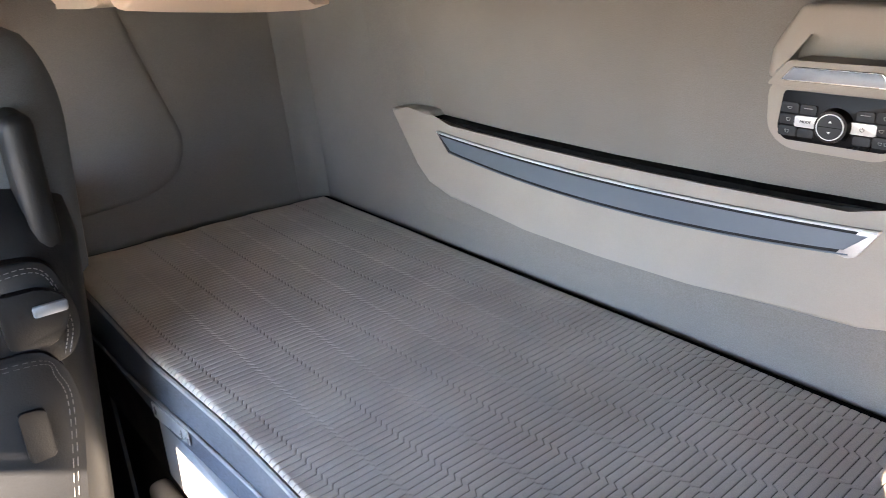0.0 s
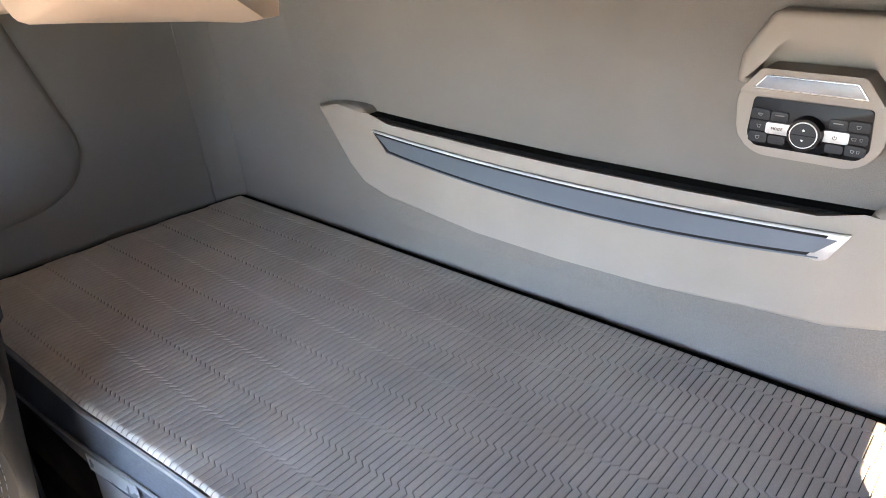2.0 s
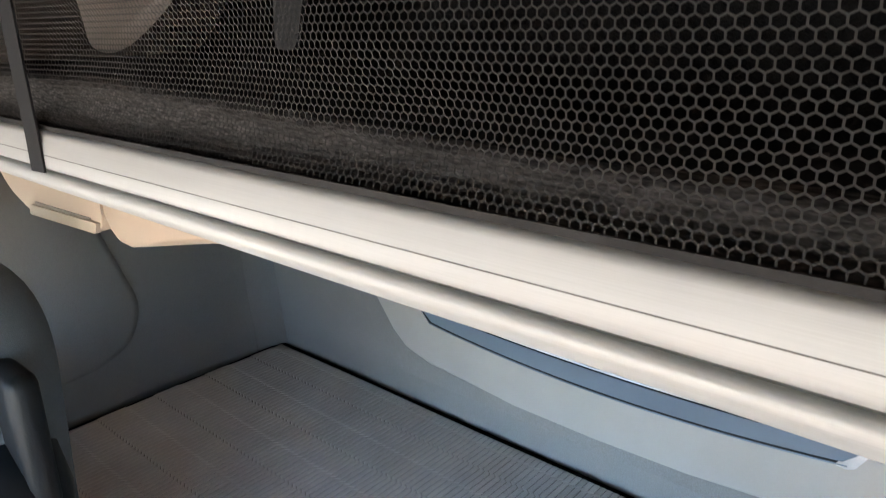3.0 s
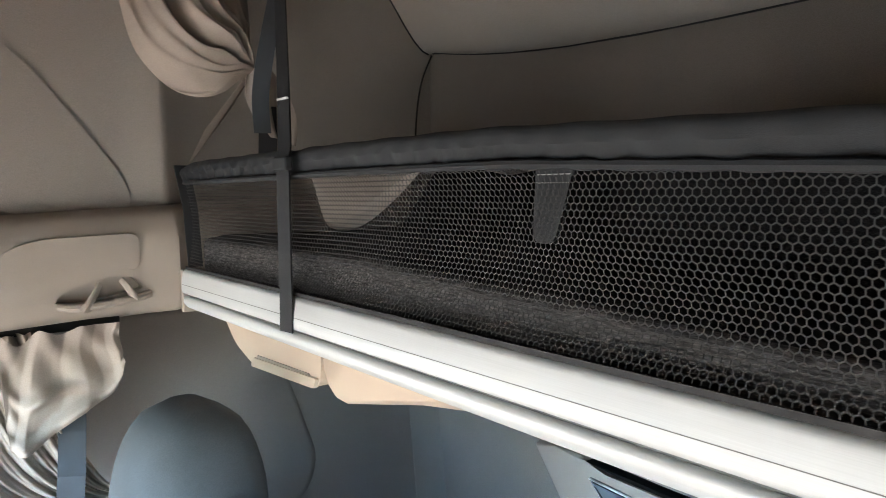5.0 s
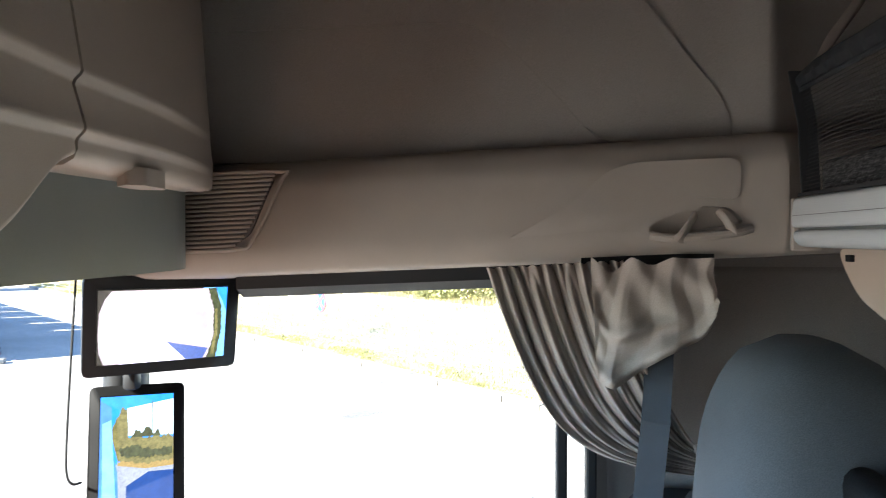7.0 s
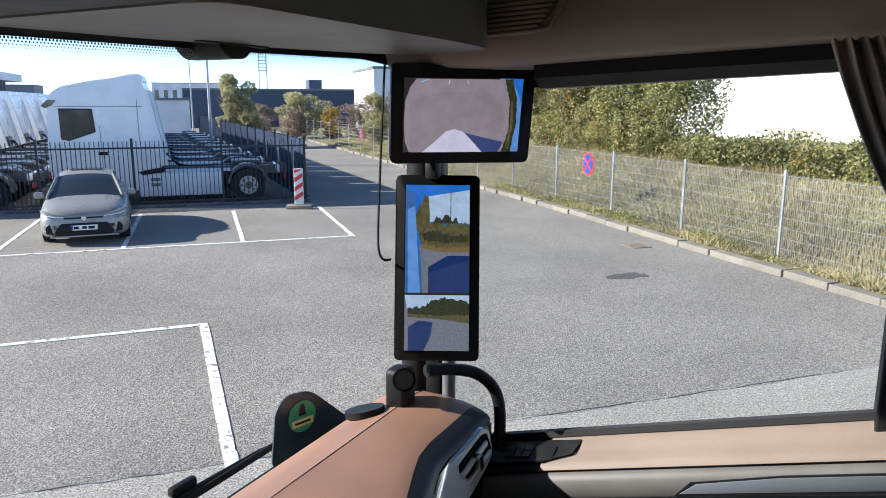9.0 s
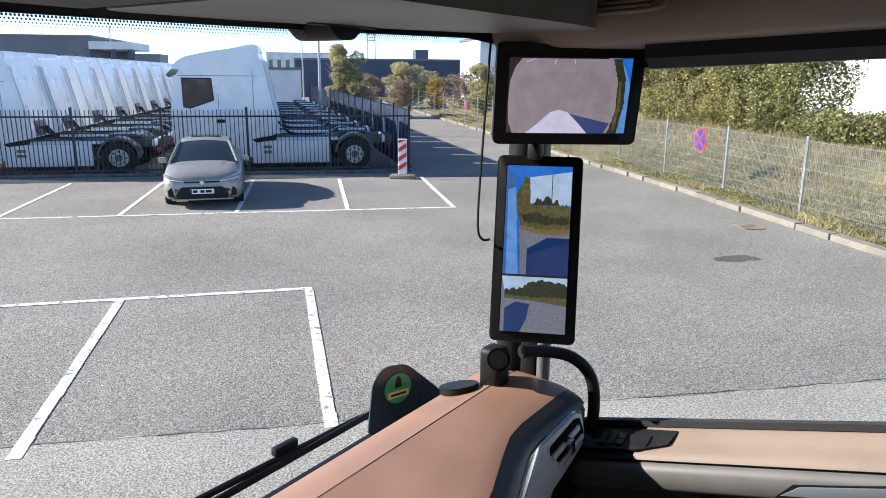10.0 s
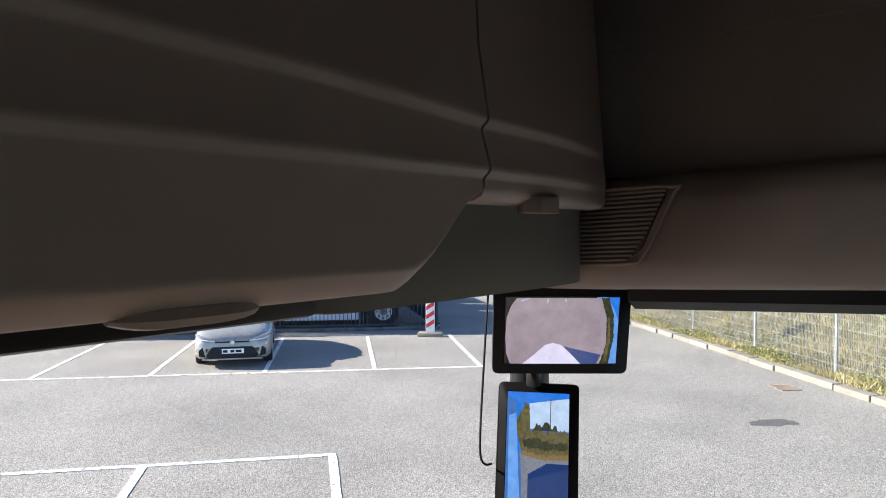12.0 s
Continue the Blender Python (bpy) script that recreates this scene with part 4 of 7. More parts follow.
    # small pale symbols on the outer keys: thin strokes
    for u, v, w, h in ((-0.065, -0.012, 0.007, 0.003), (-0.065, -0.029, 0.006, 0.005), (-0.065, -0.046, 0.006, 0.005), (0.064, -0.012, 0.006, 0.005), (0.061, -0.029, 0.007, 0.004), (0.070, -0.029, 0.004, 0.004), (0.062, -0.046, 0.005, 0.004), (0.069, -0.046, 0.004, 0.004)):
        line = [(u - w / 2, v + h / 3), (u - w / 4, v - h / 2), (u + w / 4, v - h / 2), (u + w / 2, v + h / 3), (u - w / 2, v + h / 3)]
        adopt(pan, part("symbol", tube(bmesh.new(), [(X - a, -1.2624, Z + b) for a, b in line], 0.00042, 5), SYMBOL, None, "pale key symbol"))
    ring_ = [(X - 0.0375 + 0.0026 * math.sin(t), -1.2603, Z - 0.0305 + 0.0026 * math.cos(t)) for t in np.linspace(0.6, 5.7, 16)]
    adopt(pan, part("symbol", tube(bmesh.new(), ring_, 0.0004, 5), DARK, None, "dark power symbol"))
    adopt(pan, part("symbol", boxes(((X - 0.0375, -1.2603, Z - 0.0283), (0.0008, 0.0006, 0.0032))), DARK, None, "dark power symbol"))


control_unit()

# ---- overhead cabinet and underside ----
def cab_y(x):
    return 0.030 * max(0.0, (x - 0.30) / 0.55) ** 1.5


def overhead():
    th = thing("overhead_cabinet", (0, 0.7, 3.2), "taupe moulded overhead cabinets above the windscreen", "cabinet")
    upper = [(0.4890, 3.318), (0.4872, 3.322), (0.4800, 3.3285), (0.4778, 3.3325), (0.4785, 3.338), (0.4920, 3.393), (0.4902, 3.398), (0.4830, 3.4045), (0.4808, 3.4085), (0.4818, 3.414), (0.497, 3.50), (0.505, 3.65), (0.52, 3.95), (0.95, 3.95), (0.95, 3.3)]
    prof = [(0.62, 3.20), (0.555, 3.178), (0.525, 3.1785), (0.519, 3.1805), (0.4915, 3.2035), (0.4885, 3.2075), (0.4880, 3.2130), *upper]
    def ridge(x, z):
        """The upper ridge falls towards the lower one at the cab's side."""
        dz = float(np.interp(x, (-0.3, 0.1, 0.405, 0.9), (0.012, 0.005, -0.009, -0.013)))
        return z + dz * (1.0 if 3.385 < z < 3.42 else 0.4 if 3.42 <= z < 3.55 else 0.0)
    def lift(x, z):
        k = min(max((x - 0.252) / 0.156, 0), 1)
        k = k * k * (3 - 2 * k)
        if z < 3.25:
            return 3.178 + 0.111 * k + (z - 3.178) * (1 - 0.45 * k)
        return ridge(x, z)
    def face(x, y, z):
        """The front bends back towards the cab's side."""
        k = max(0.0, (x - 0.60) / 0.312) ** 1.6
        end = 0.545 + 0.075 * max(0.0, z - 3.34)
        return y + cab_y(x) + (end - y - cab_y(x)) * min(k, 1.0) if y < 0.53 else y + cab_y(x)
    bm = bmesh.new()
    xs = [-1.03, -0.5, -0.3, -0.1, 0.0, 0.12, 0.15, 0.18, 0.22, 0.24, 0.26, 0.28, 0.30, 0.32, 0.34, 0.36, 0.38, 0.402]
    rings(bm, [[(x, face(x, y, z), lift(x, z)) for y, z in prof] for x in xs])
    a = part("door", bm, BEIGE_D, None, "taupe cabinet front with two pressed ridges", smooth=True, sharp=60)
    bm = bmesh.new()
    prof2 = [(0.62, 3.292), (0.53, 3.290), (0.507, 3.292), (0.494, 3.299), (0.489, 3.310), *upper]
    xs = [0.408, 0.5, 0.6, 0.65, 0.70, 0.75, 0.79, 0.82, 0.845, 0.865, 0.88, 0.892, 0.901, 0.907, 0.9105, 0.912]
    loops = []
    for x in xs:
        k = max(0.0, (x - 0.867) / 0.045)
        lift_ = 0.026 * (1 - math.sqrt(max(0.0, 1 - k * k)))
        loops.append([(x, face(x, y, z) + 0.5 * lift_ * (y < 0.6), ridge(x, z) + lift_ * max(0.0, min(1.0, (3.36 - z) / 0.05))) for y, z in prof2])
    rings(bm, loops)
    b = part("end_section", bm, BEIGE_D, None, "taupe rounded end section", smooth=True, sharp=60)
    bm = bmesh.new()
    rings(bm, [[(x, 0.522 - 0.011 * k + dy * (0.3 + 0.7 * k), 3.1795 + dz * (0.35 + 0.65 * k)) for dy, dz in ((0.034, 0.004), (0.030, -0.007), (0.014, -0.0125), (0.002, -0.0105), (-0.003, -0.003), (0.000, 0.006), (0.010, 0.012))] for x, k in ((0.062, 0.0), (0.054, 0.45), (0.04, 0.8), (0.02, 1.0), (-0.045, 1.0), (-0.062, 0.8), (-0.076, 0.45), (-0.088, 0.0))])
    pull = part("pull", bm, BEIGE_D, None, "moulded finger pull", smooth=True)
    bm = bmesh.new()
    prism(bm, rounded([(0.556, 0.491), (0.622, 0.496), (0.648, 0.512), (0.63, 0.545), (0.57, 0.541), (0.538, 0.509)], 0.006), "z", 3.278, 3.303, bevel=0.0095, seg=3)
    but = part("button", bm, BEIGE, None, "beige release button", smooth=True)
    adopt(th, a, b, pull, but)
    bm = bmesh.new()
    prism(bm, rounded([(0.205, 0.582), (0.70, 0.580), (0.86, 0.588), (0.935, 0.615), (0.956, 0.67), (0.957, 0.80), (0.895, 0.86), (0.70, 0.93), (0.45, 0.99), (0.205, 1.015)], 0.05), "z", 3.150, 3.33, bevel=0.048, seg=6)
    structure("header_underside", bm, UNDER, "grey-green panel under the overhead cabinets", smooth=True)
    bm = bmesh.new()
    prism(bm, [(-1.05, 0.60), (0.199, 0.584), (0.199, 1.015), (-0.45, 0.99), (-0.70, 0.93), (-0.90, 0.86), (-1.05, 0.80)], "z", 3.150, 3.30, bevel=0.01)
    structure("header_front", bm, DARK, "dark panel behind the windscreen's top edge", smooth=True)


overhead()

# ---- header fittings ----
bm = prism(bmesh.new(), rounded([(0.01, 3.205), (-0.10, 3.262), (-0.175, 3.330), (-0.225, 3.345), (-0.41, 3.352), (-0.41, 3.275), (-0.34, 3.282), (-0.27, 3.262), (-0.22, 3.225)], 0.02), "x", 0.9612, 0.972, bevel=0.004)
structure("trim_header", bm, BEIGE, "slightly raised field round the grab handle", smooth=True)


def grab_handle():
    th = thing("assist_handle", (0.97, -0.33, 3.22), "beige grab handle in a hollow of the header over the door", "handle")
    legs = []
    for line, wide in (([(0.953, -0.300, 3.203), (0.949, -0.306, 3.213), (0.953, -0.318, 3.231), (0.966, -0.331, 3.249)], (0.017, 0.013, 0.010, 0.009)), ([(0.953, -0.394, 3.214), (0.949, -0.390, 3.223), (0.953, -0.382, 3.240), (0.966, -0.372, 3.256)], (0.011, 0.009, 0.008, 0.007))):
        pts = curve(line, 4)
        bm = tube(bmesh.new(), pts, [float(np.interp(i / 4, range(4), wide)) for i in range(len(pts))], 10, flat=0.6)
        legs.append(part("leg", bm, BEIGE, None, smooth=True))
    bar = part("bar", tube(bmesh.new(), curve([(0.962, -0.252, 3.212), (0.953, -0.285, 3.207), (0.950, -0.34, 3.210), (0.953, -0.40, 3.217), (0.962, -0.428, 3.224)], 5), 0.0085, 10), BEIGE, None, smooth=True)
    adopt(th, bar, *legs)


grab_handle()


def grille():
    th = thing("speaker_grille", (0.965, 0.54, 3.25), "slatted beige loudspeaker grille at the front of the header", "grille")
    back = part("backing", prism(bmesh.new(), rounded([(0.452, 3.326), (0.655, 3.320), (0.665, 3.186), (0.535, 3.192), (0.500, 3.212)], 0.015), "x", 0.9585, 0.975), GREYPANEL, None, "dark openings behind the slats")
    adopt(th, back)
    rim = [(0.655, 3.328), (0.442, 3.334), (0.437, 3.318), (0.492, 3.206), (0.525, 3.186), (0.66, 3.180)]
    adopt(th, part("rim", tube(bmesh.new(), curve([(0.958, y, z) for y, z in rim], 5), 0.0045, 8), BEIGE, None, "raised rim", smooth=True))
    n = 16
    for k in range(n):
        f = k / (n - 1)
        y0 = 0.526 - 0.078 * f ** 0.75
        y1 = 0.657 - 0.006 * f
        z = 3.190 + 0.133 * f
        m = Matrix.Translation((0.9565, (y0 + y1) / 2, z)) @ Matrix.Rotation(radians(-2.6), 4, "X")
        o = part("slat", box(bmesh.new(), (0, 0, 0), (0.008, y1 - y0, 0.0056), m=m, bevel=0.0018), BEIGE, None, smooth=True)
        adopt(th, o)
    return th


grille()

# ---- curtains ----
def along(points, t):
    """The point at share t of a smooth line."""
    line = curve(points, 8)
    f = t * (len(line) - 1)
    i = min(int(f), len(line) - 2)
    return line[i].lerp(line[i + 1], f - i)


def window_curtain():
    th = thing("window_curtain", (0.96, -0.2, 2.8), "beige pleated curtain tied back beside the door window", "curtain", group="curtains")
    front = [(0.985, 0.045, 3.150), (0.978, 0.012, 3.06), (0.972, -0.032, 2.955), (0.968, -0.082, 2.872), (0.966, -0.145, 2.820), (0.965, -0.225, 2.794), (0.968, -0.345, 2.778)]
    rear = [(0.985, -0.205, 3.165), (0.985, -0.225, 3.07), (0.985, -0.25, 2.99), (0.985, -0.275, 2.93), (0.98, -0.30, 2.88), (0.975, -0.325, 2.84), (0.972, -0.355, 2.815)]
    F, R = [along(front, v / 60) for v in range(61)], [along(rear, v / 60) for v in range(61)]
    def main(u, v):
        k = round(v * 60)
        p = F[k].lerp(R[k], u)
        head = max(0.0, 1 - v / 0.09)
        w = (R[k] - F[k]).length
        wave = math.sin(6.2832 * 8.5 * u ** 0.85 + 0.9 * math.sin(5 * v))
        pleat = wave * (0.004 + 0.021 * w) + math.sin(6.2832 * 19.3 * u + 1 + 2 * v) * (0.0015 + 0.008 * w) + 0.004 * math.sin(6.2832 * 3.1 * u + 7 * v)
        pinch = math.sin(6.2832 * 12 * u) * 0.010 * head
        return p + Vector((-0.012 - pleat * (1 - 0.5 * head) - pinch + 0.006 * math.exp(-((v - 0.10) / 0.02) ** 2), 0, 0.0025 * head * math.sin(6.2832 * 12 * u + 1)))
    adopt(th, part("cloth", sheet(bmesh.new(), 200, 60, main, 0.0012), CURTAIN, None, smooth=True, sharp=80))
    def flap(u, v):
        y = -0.145 - 0.215 * u
        f = 3 * u % 1.0 if u < 1 else 1.0
        n = min(int(3 * u), 2)
        z0 = 3.172 - (0.028, 0.014, 0.002)[n] * math.sin(math.pi * f) ** 1.5
        low = along([(0, -0.155, 2.955), (0, -0.19, 2.945), (0, -0.27, 3.000), (0, -0.335, 3.03), (0, -0.362, 3.09)], u)
        y1, z1 = low.y, low.z
        yy, zz = y + (y1 - y) * v ** 1.3, z0 + (z1 - z0) * v
        w = min(max(u + (0.30 - 0.22 * u) * (v - 0.5) + 0.035 * math.sin(6 * v), 0.0), 1.0)
        ridge = float(np.interp(w, (0, 0.06, 0.16, 0.24, 0.30, 0.40, 0.47, 0.53, 0.62, 0.74, 0.86, 0.94, 1), (0.016, 0.006, 0.010, 0.030, 0.027, 0.014, 0.010, 0.020, 0.024, 0.004, 0.008, 0.022, 0.008))) * (0.45 + 0.6 * v) + 0.004 * math.sin(21 * u - 9 * v)
        # the lower hem folds forward into a roll
        fold = 0.022 * math.exp(-((v - 0.93) / 0.07) ** 2) + 0.024 * math.exp(-((v - 0.62 - 0.35 * (u - 0.4)) / 0.06) ** 2) * math.sin(math.pi * min(1.6 * u, 1.0))
        return (0.958 - ridge - fold - 0.014 * v, yy, zz)
    adopt(th, part("flap", sheet(bmesh.new(), 96, 40, flap, 0.0012), CURTAIN, None, "loose end of the curtain", smooth=True, sharp=80))
    tie = part("tie", tube(bmesh.new(), curve([(0.955, -0.335, 2.835), (0.938, -0.345, 2.80), (0.955, -0.35, 2.768)], 5), 0.011, 8, flat=0.4), CURTAIN, None, "curtain tie", smooth=True)
    adopt(th, tie)
    adopt(th, part("hanger", boxes(((0.99, -0.25, 3.168), (0.012, 0.24, 0.02))), DARK, None, "black shaded runner"))


window_curtain()


def bunk_curtain():
    th = thing("bunk_curtain", (0.96, -0.55, 3.6), "beige gathered curtain tied up above the upper bunk", "curtain", group="curtains")
    G = Vector((0.90, -0.645, 3.695))
    low = [(0.99, -0.37, 3.97), (0.95, -0.385, 3.82), (0.93, -0.411, 3.715), (0.915, -0.474, 3.648), (0.905, -0.544, 3.635), (0.90, -0.605, 3.662), tuple(G)]
    mid = [(0.97, -0.50, 3.97), (0.90, -0.51, 3.88), (0.86, -0.53, 3.80), (0.85, -0.56, 3.755), (0.865, -0.60, 3.73), (0.88, -0.63, 3.71), tuple(G)]
    top = [(0.99, -0.66, 3.97), (0.965, -0.66, 3.90), (0.95, -0.658, 3.85), (0.94, -0.655, 3.80), (0.93, -0.65, 3.76), (0.915, -0.647, 3.72), tuple(G)]
    L, M, T = ([along(c, v / 48) for v in range(49)] for c in (low, mid, top))
    def cloth(u, v):
        k = round(v * 48)
        p = L[k].lerp(M[k], u / 0.55) if u < 0.55 else M[k].lerp(T[k], (u - 0.55) / 0.45)
        open_ = math.sin(math.pi * min(v * 0.92 + 0.05, 1)) ** 0.7
        s = 6.2832 * u
        w = min(max(u + 0.045 * math.sin(7 * v + 0.5) + 0.02 * math.sin(17 * v), 0.0), 1.0)
        fold = (float(np.interp(w, (0, 0.07, 0.27, 0.33, 0.42, 0.49, 0.53, 0.62, 0.70, 0.75, 0.86, 1), (0, 0.040, 0.055, 0.006, 0.050, 0.042, 0.004, 0.048, 0.040, 0.008, 0.042, 0))) + 0.005 * math.sin(s * 3.3 + 9 * v) + 0.003 * math.sin(s * 11 - 9 * v)) * open_
        return p + Vector((-fold, 0.3 * fold, 0.55 * fold))
    adopt(th, part("cloth", sheet(bmesh.new(), 150, 48, cloth, 0.0012), CURTAIN, None, smooth=True, sharp=80))
    def tail(u, v):
        w = 0.020 + 0.030 * math.sin(math.pi * min(v * 0.8 + 0.1, 1))
        return (0.885 + 0.012 * math.sin(9 * u + 3 * v), -0.655 - 0.045 * v + w * (0.5 - u) * 2, 3.70 - 0.145 * v - 0.02 * u * v)
    adopt(th, part("tail", sheet(bmesh.new(), 16, 16, tail, 0.0012), CURTAIN, None, "hanging curtain tail", smooth=True, sharp=80))
    def swag(u, v):
        """The loose end, which hangs in a bow behind the net."""
        sag = max(0.0, math.sin(math.pi * min(u ** 1.6, 1.0))) ** 0.8
        zb, yf = 3.505 - 0.145 * sag, -0.735 + 0.085 * sag
        a = v * math.pi / 2
        fold = 0.008 * math.sin(9 * v + 3 * u) + 0.010 * (1 - abs(math.sin(5 * v + 2.5 * u))) ** 2
        return (0.86 - 0.50 * u, -0.92 + (yf + 0.92) * math.sin(a) + fold, 3.535 - 0.02 * u - (3.535 - 0.02 * u - zb) * (1 - math.cos(a)) - 0.4 * fold)
    adopt(th, part("swag", sheet(bmesh.new(), 40, 24, swag, 0.0012), CURTAIN, None, "loose bow of curtain on the upper bunk", smooth=True, sharp=80))
    adopt(th, part("tie", ribbon(bmesh.new(), curve([(0.845, -0.70, 3.93), (0.84, -0.665, 3.80), (0.845, -0.645, 3.70), (0.855, -0.64, 3.63), (0.86, -0.645, 3.56)], 5), 0.036, 0.003, (0.3, 1, 0)), BELT, None, "grey tie strap"))
    adopt(th, part("sleeve", ribbon(bmesh.new(), curve([(0.88, -0.665, 3.62), (0.885, -0.668, 3.55), (0.885, -0.665, 3.50)], 4), 0.04, 0.004, (0.3, 1, 0)), WEB, None, "black lower strap"))


bunk_curtain()

# ---- passenger seat ----
def seat():
    th = thing("passenger_seat", (0.62, -0.2, 1.5), "black leather passenger seat with a grey fabric back and integrated headrest", "seat")
    def shell(w0, w1, d, z0, z1, lean, yc, n=14, crown=0.16):
        loops = []
        for i in range(n + 1):
            t = i / n
            z = z0 + (z1 - z0) * t
            k = 1.0 if t < 1 - crown else math.sqrt(max(0.0, 1 - ((t - 1 + crown) / crown) ** 2))
            w = (w0 + (w1 - w0) * t) * (0.45 + 0.55 * k) if k < 1 else (w0 + (w1 - w0) * t)
            dd = d * (0.25 + 0.75 * k)
            y = yc + lean * t
            loop = []
            for j in range(20):
                a = 2 * math.pi * j / 20
                ca, sa = math.cos(a), math.sin(a)
                loop.append((0.62 + w / 2 * math.copysign(abs(ca) ** 0.55, ca), y + dd / 2 * math.copysign(abs(sa) ** 0.6, sa), z))
            loops.append(loop)
        return rings(bmesh.new(), loops)
    back = part("backrest", shell(0.52, 0.48, 0.22, 2.0, 2.86, -0.08, -0.285), LEATHER, None, "black leather backrest", smooth=True, sharp=60)
    rear = part("rear_shell", boxes(((0.62, -0.398, 2.80), (0.47, 0.045, 0.30)), bevel=0.02, seg=3), LEATHER, None, "black rear shell", smooth=True)
    head = part("headrest", shell(0.365, 0.275, 0.225, 2.66, 3.072, -0.03, -0.365, n=18, crown=0.42), SEATGREY, None, "grey fabric headrest", smooth=True, sharp=60)
    cush = part("cushion", boxes(((0.62, -0.02, 1.95), (0.5, 0.5, 0.14)), bevel=0.05, seg=4), LEATHER, None, "black leather cushion", smooth=True)
    foot = part("pedestal", boxes(((0.62, -0.05, 1.69), (0.4, 0.42, 0.38)), bevel=0.02), DARK, None, "black seat base")
    wing = rounded([(-0.27, 2.745), (-0.385, 2.738), (-0.410, 2.63), (-0.392, 2.565), (-0.27, 2.555)], 0.035, 5)
    bol = part("side_bolster", prism(bmesh.new(), wing, "x", 0.352, 0.44, bevel=0.018, seg=3), LEATHER, None, "stitched black leather bolster", smooth=True, sharp=60)
    plate_ = rounded([(-0.30, 2.70), (-0.365, 2.697), (-0.397, 2.672), (-0.392, 2.635), (-0.362, 2.600), (-0.30, 2.61)], 0.012, 3)
    mech = part("recliner", prism(bmesh.new(), plate_, "x", 0.336, 0.356, bevel=0.006), LEATHER, None, "black recliner plate", smooth=True)
    lever = part("lever", boxes(((0.333, -0.368, 2.664), (0.010, 0.050, 0.020)), bevel=0.005), PANEL, None, "grey metal lever", smooth=True)
    side_ = rounded([(-0.20, 2.605), (-0.345, 2.597), (-0.372, 2.55), (-0.380, 2.48), (-0.345, 2.27), (-0.335, 2.03), (-0.20, 2.03)], 0.03, 4)
    arm = part("side_cushion", prism(bmesh.new(), side_, "x", 0.345, 0.45, bevel=0.016, seg=3), LEATHER, None, "black leather side cushion", smooth=True, sharp=60)
    outer_ = part("side_cushion", prism(bmesh.new(), side_, "x", 0.80, 0.925, bevel=0.016, seg=3), LEATHER, None, "black leather side cushion", smooth=True, sharp=60)
    buckle = part("buckle_slot", prism(bmesh.new(), rounded([(-0.285, 2.505), (-0.325, 2.50), (-0.325, 2.41), (-0.285, 2.41)], 0.01), "x", 0.338, 0.347, bevel=0.003), LEATHER, None, "black belt slot", smooth=True)
    st = []
    for d in (0.0, 0.007):
        for line in ([(-0.29, 2.727 - d), (-0.37, 2.722 - d), (-0.395 + d, 2.63), (-0.380 + d, 2.575)], [(-0.22, 2.588 - d), (-0.335, 2.580 - d), (-0.358 + d, 2.545), (-0.365 + d, 2.48), (-0.332 + d, 2.28)]):
            pts = curve([(0.3445 if z < 2.6 else 0.3515, y, z) for y, z in line], 8)
            bm = bmesh.new()
            for a, b in list(zip(pts, pts[1:]))[::1]:
                tube(bm, [a, a.lerp(b, 0.62)], 0.0007, 4)
            st.append(part("stitching", bm, GREYPANEL, None, "grey stitching"))
    st.append(part("stitching", tube(bmesh.new(), [(0.62, -0.422, 2.67), (0.62, -0.423, 2.93)], 0.001, 4), SYMBOL, None, "pale stitching"))
    adopt(th, back, rear, head, cush, foot, bol, arm, outer_, mech, lever, buckle, *st)


seat()
# made-up block filling the gap beside the seat, keeps light off the bunk
gap_block = thing("belt_reel_cover", (1.03, -0.32, 1.5), "dark block added between seat and side wall to stop light", "cover")
adopt(gap_block, part("housing", prism(bmesh.new(), rounded([(-0.20, 1.5), (-0.20, 2.58), (-0.24, 2.70), (-0.40, 2.70), (-0.45, 2.58), (-0.45, 1.5)], 0.04), "x", 0.935, 1.115, bevel=0.02, seg=3), DARK, None, smooth=True))
belt = thing("seat_belt", (0.93, -0.26, 2.6), "grey seat belt hanging beside the seat", "belt")
adopt(belt, part("webbing", ribbon(bmesh.new(), [(0.985, -0.275, 3.02), (0.955, -0.266, 2.96), (0.925, -0.256, 2.88), (0.915, -0.240, 2.74), (0.90, -0.23, 2.5), (0.88, -0.2, 2.1)], 0.050, 0.002, (0.3, 1, 0.1)), BELT, None))
adopt(belt, part("tongue", boxes(((0.912, -0.238, 2.722), (0.016, 0.066, 0.040)), bevel=0.005), DARK, None, "black belt tongue", smooth=True))

# ---- displays on the pillar ----
def quad_matrix(tl, tr, bl):
    tl, tr, bl = Vector(tl), Vector(tr), Vector(bl)
    x = (tr - tl).normalized()
    n = x.cross((tl - bl).normalized()).normalized()
    y = n.cross(x)
    m = Matrix((x, y, n)).transposed().to_4x4()
    m.translation = (tr + bl) / 2
    return m


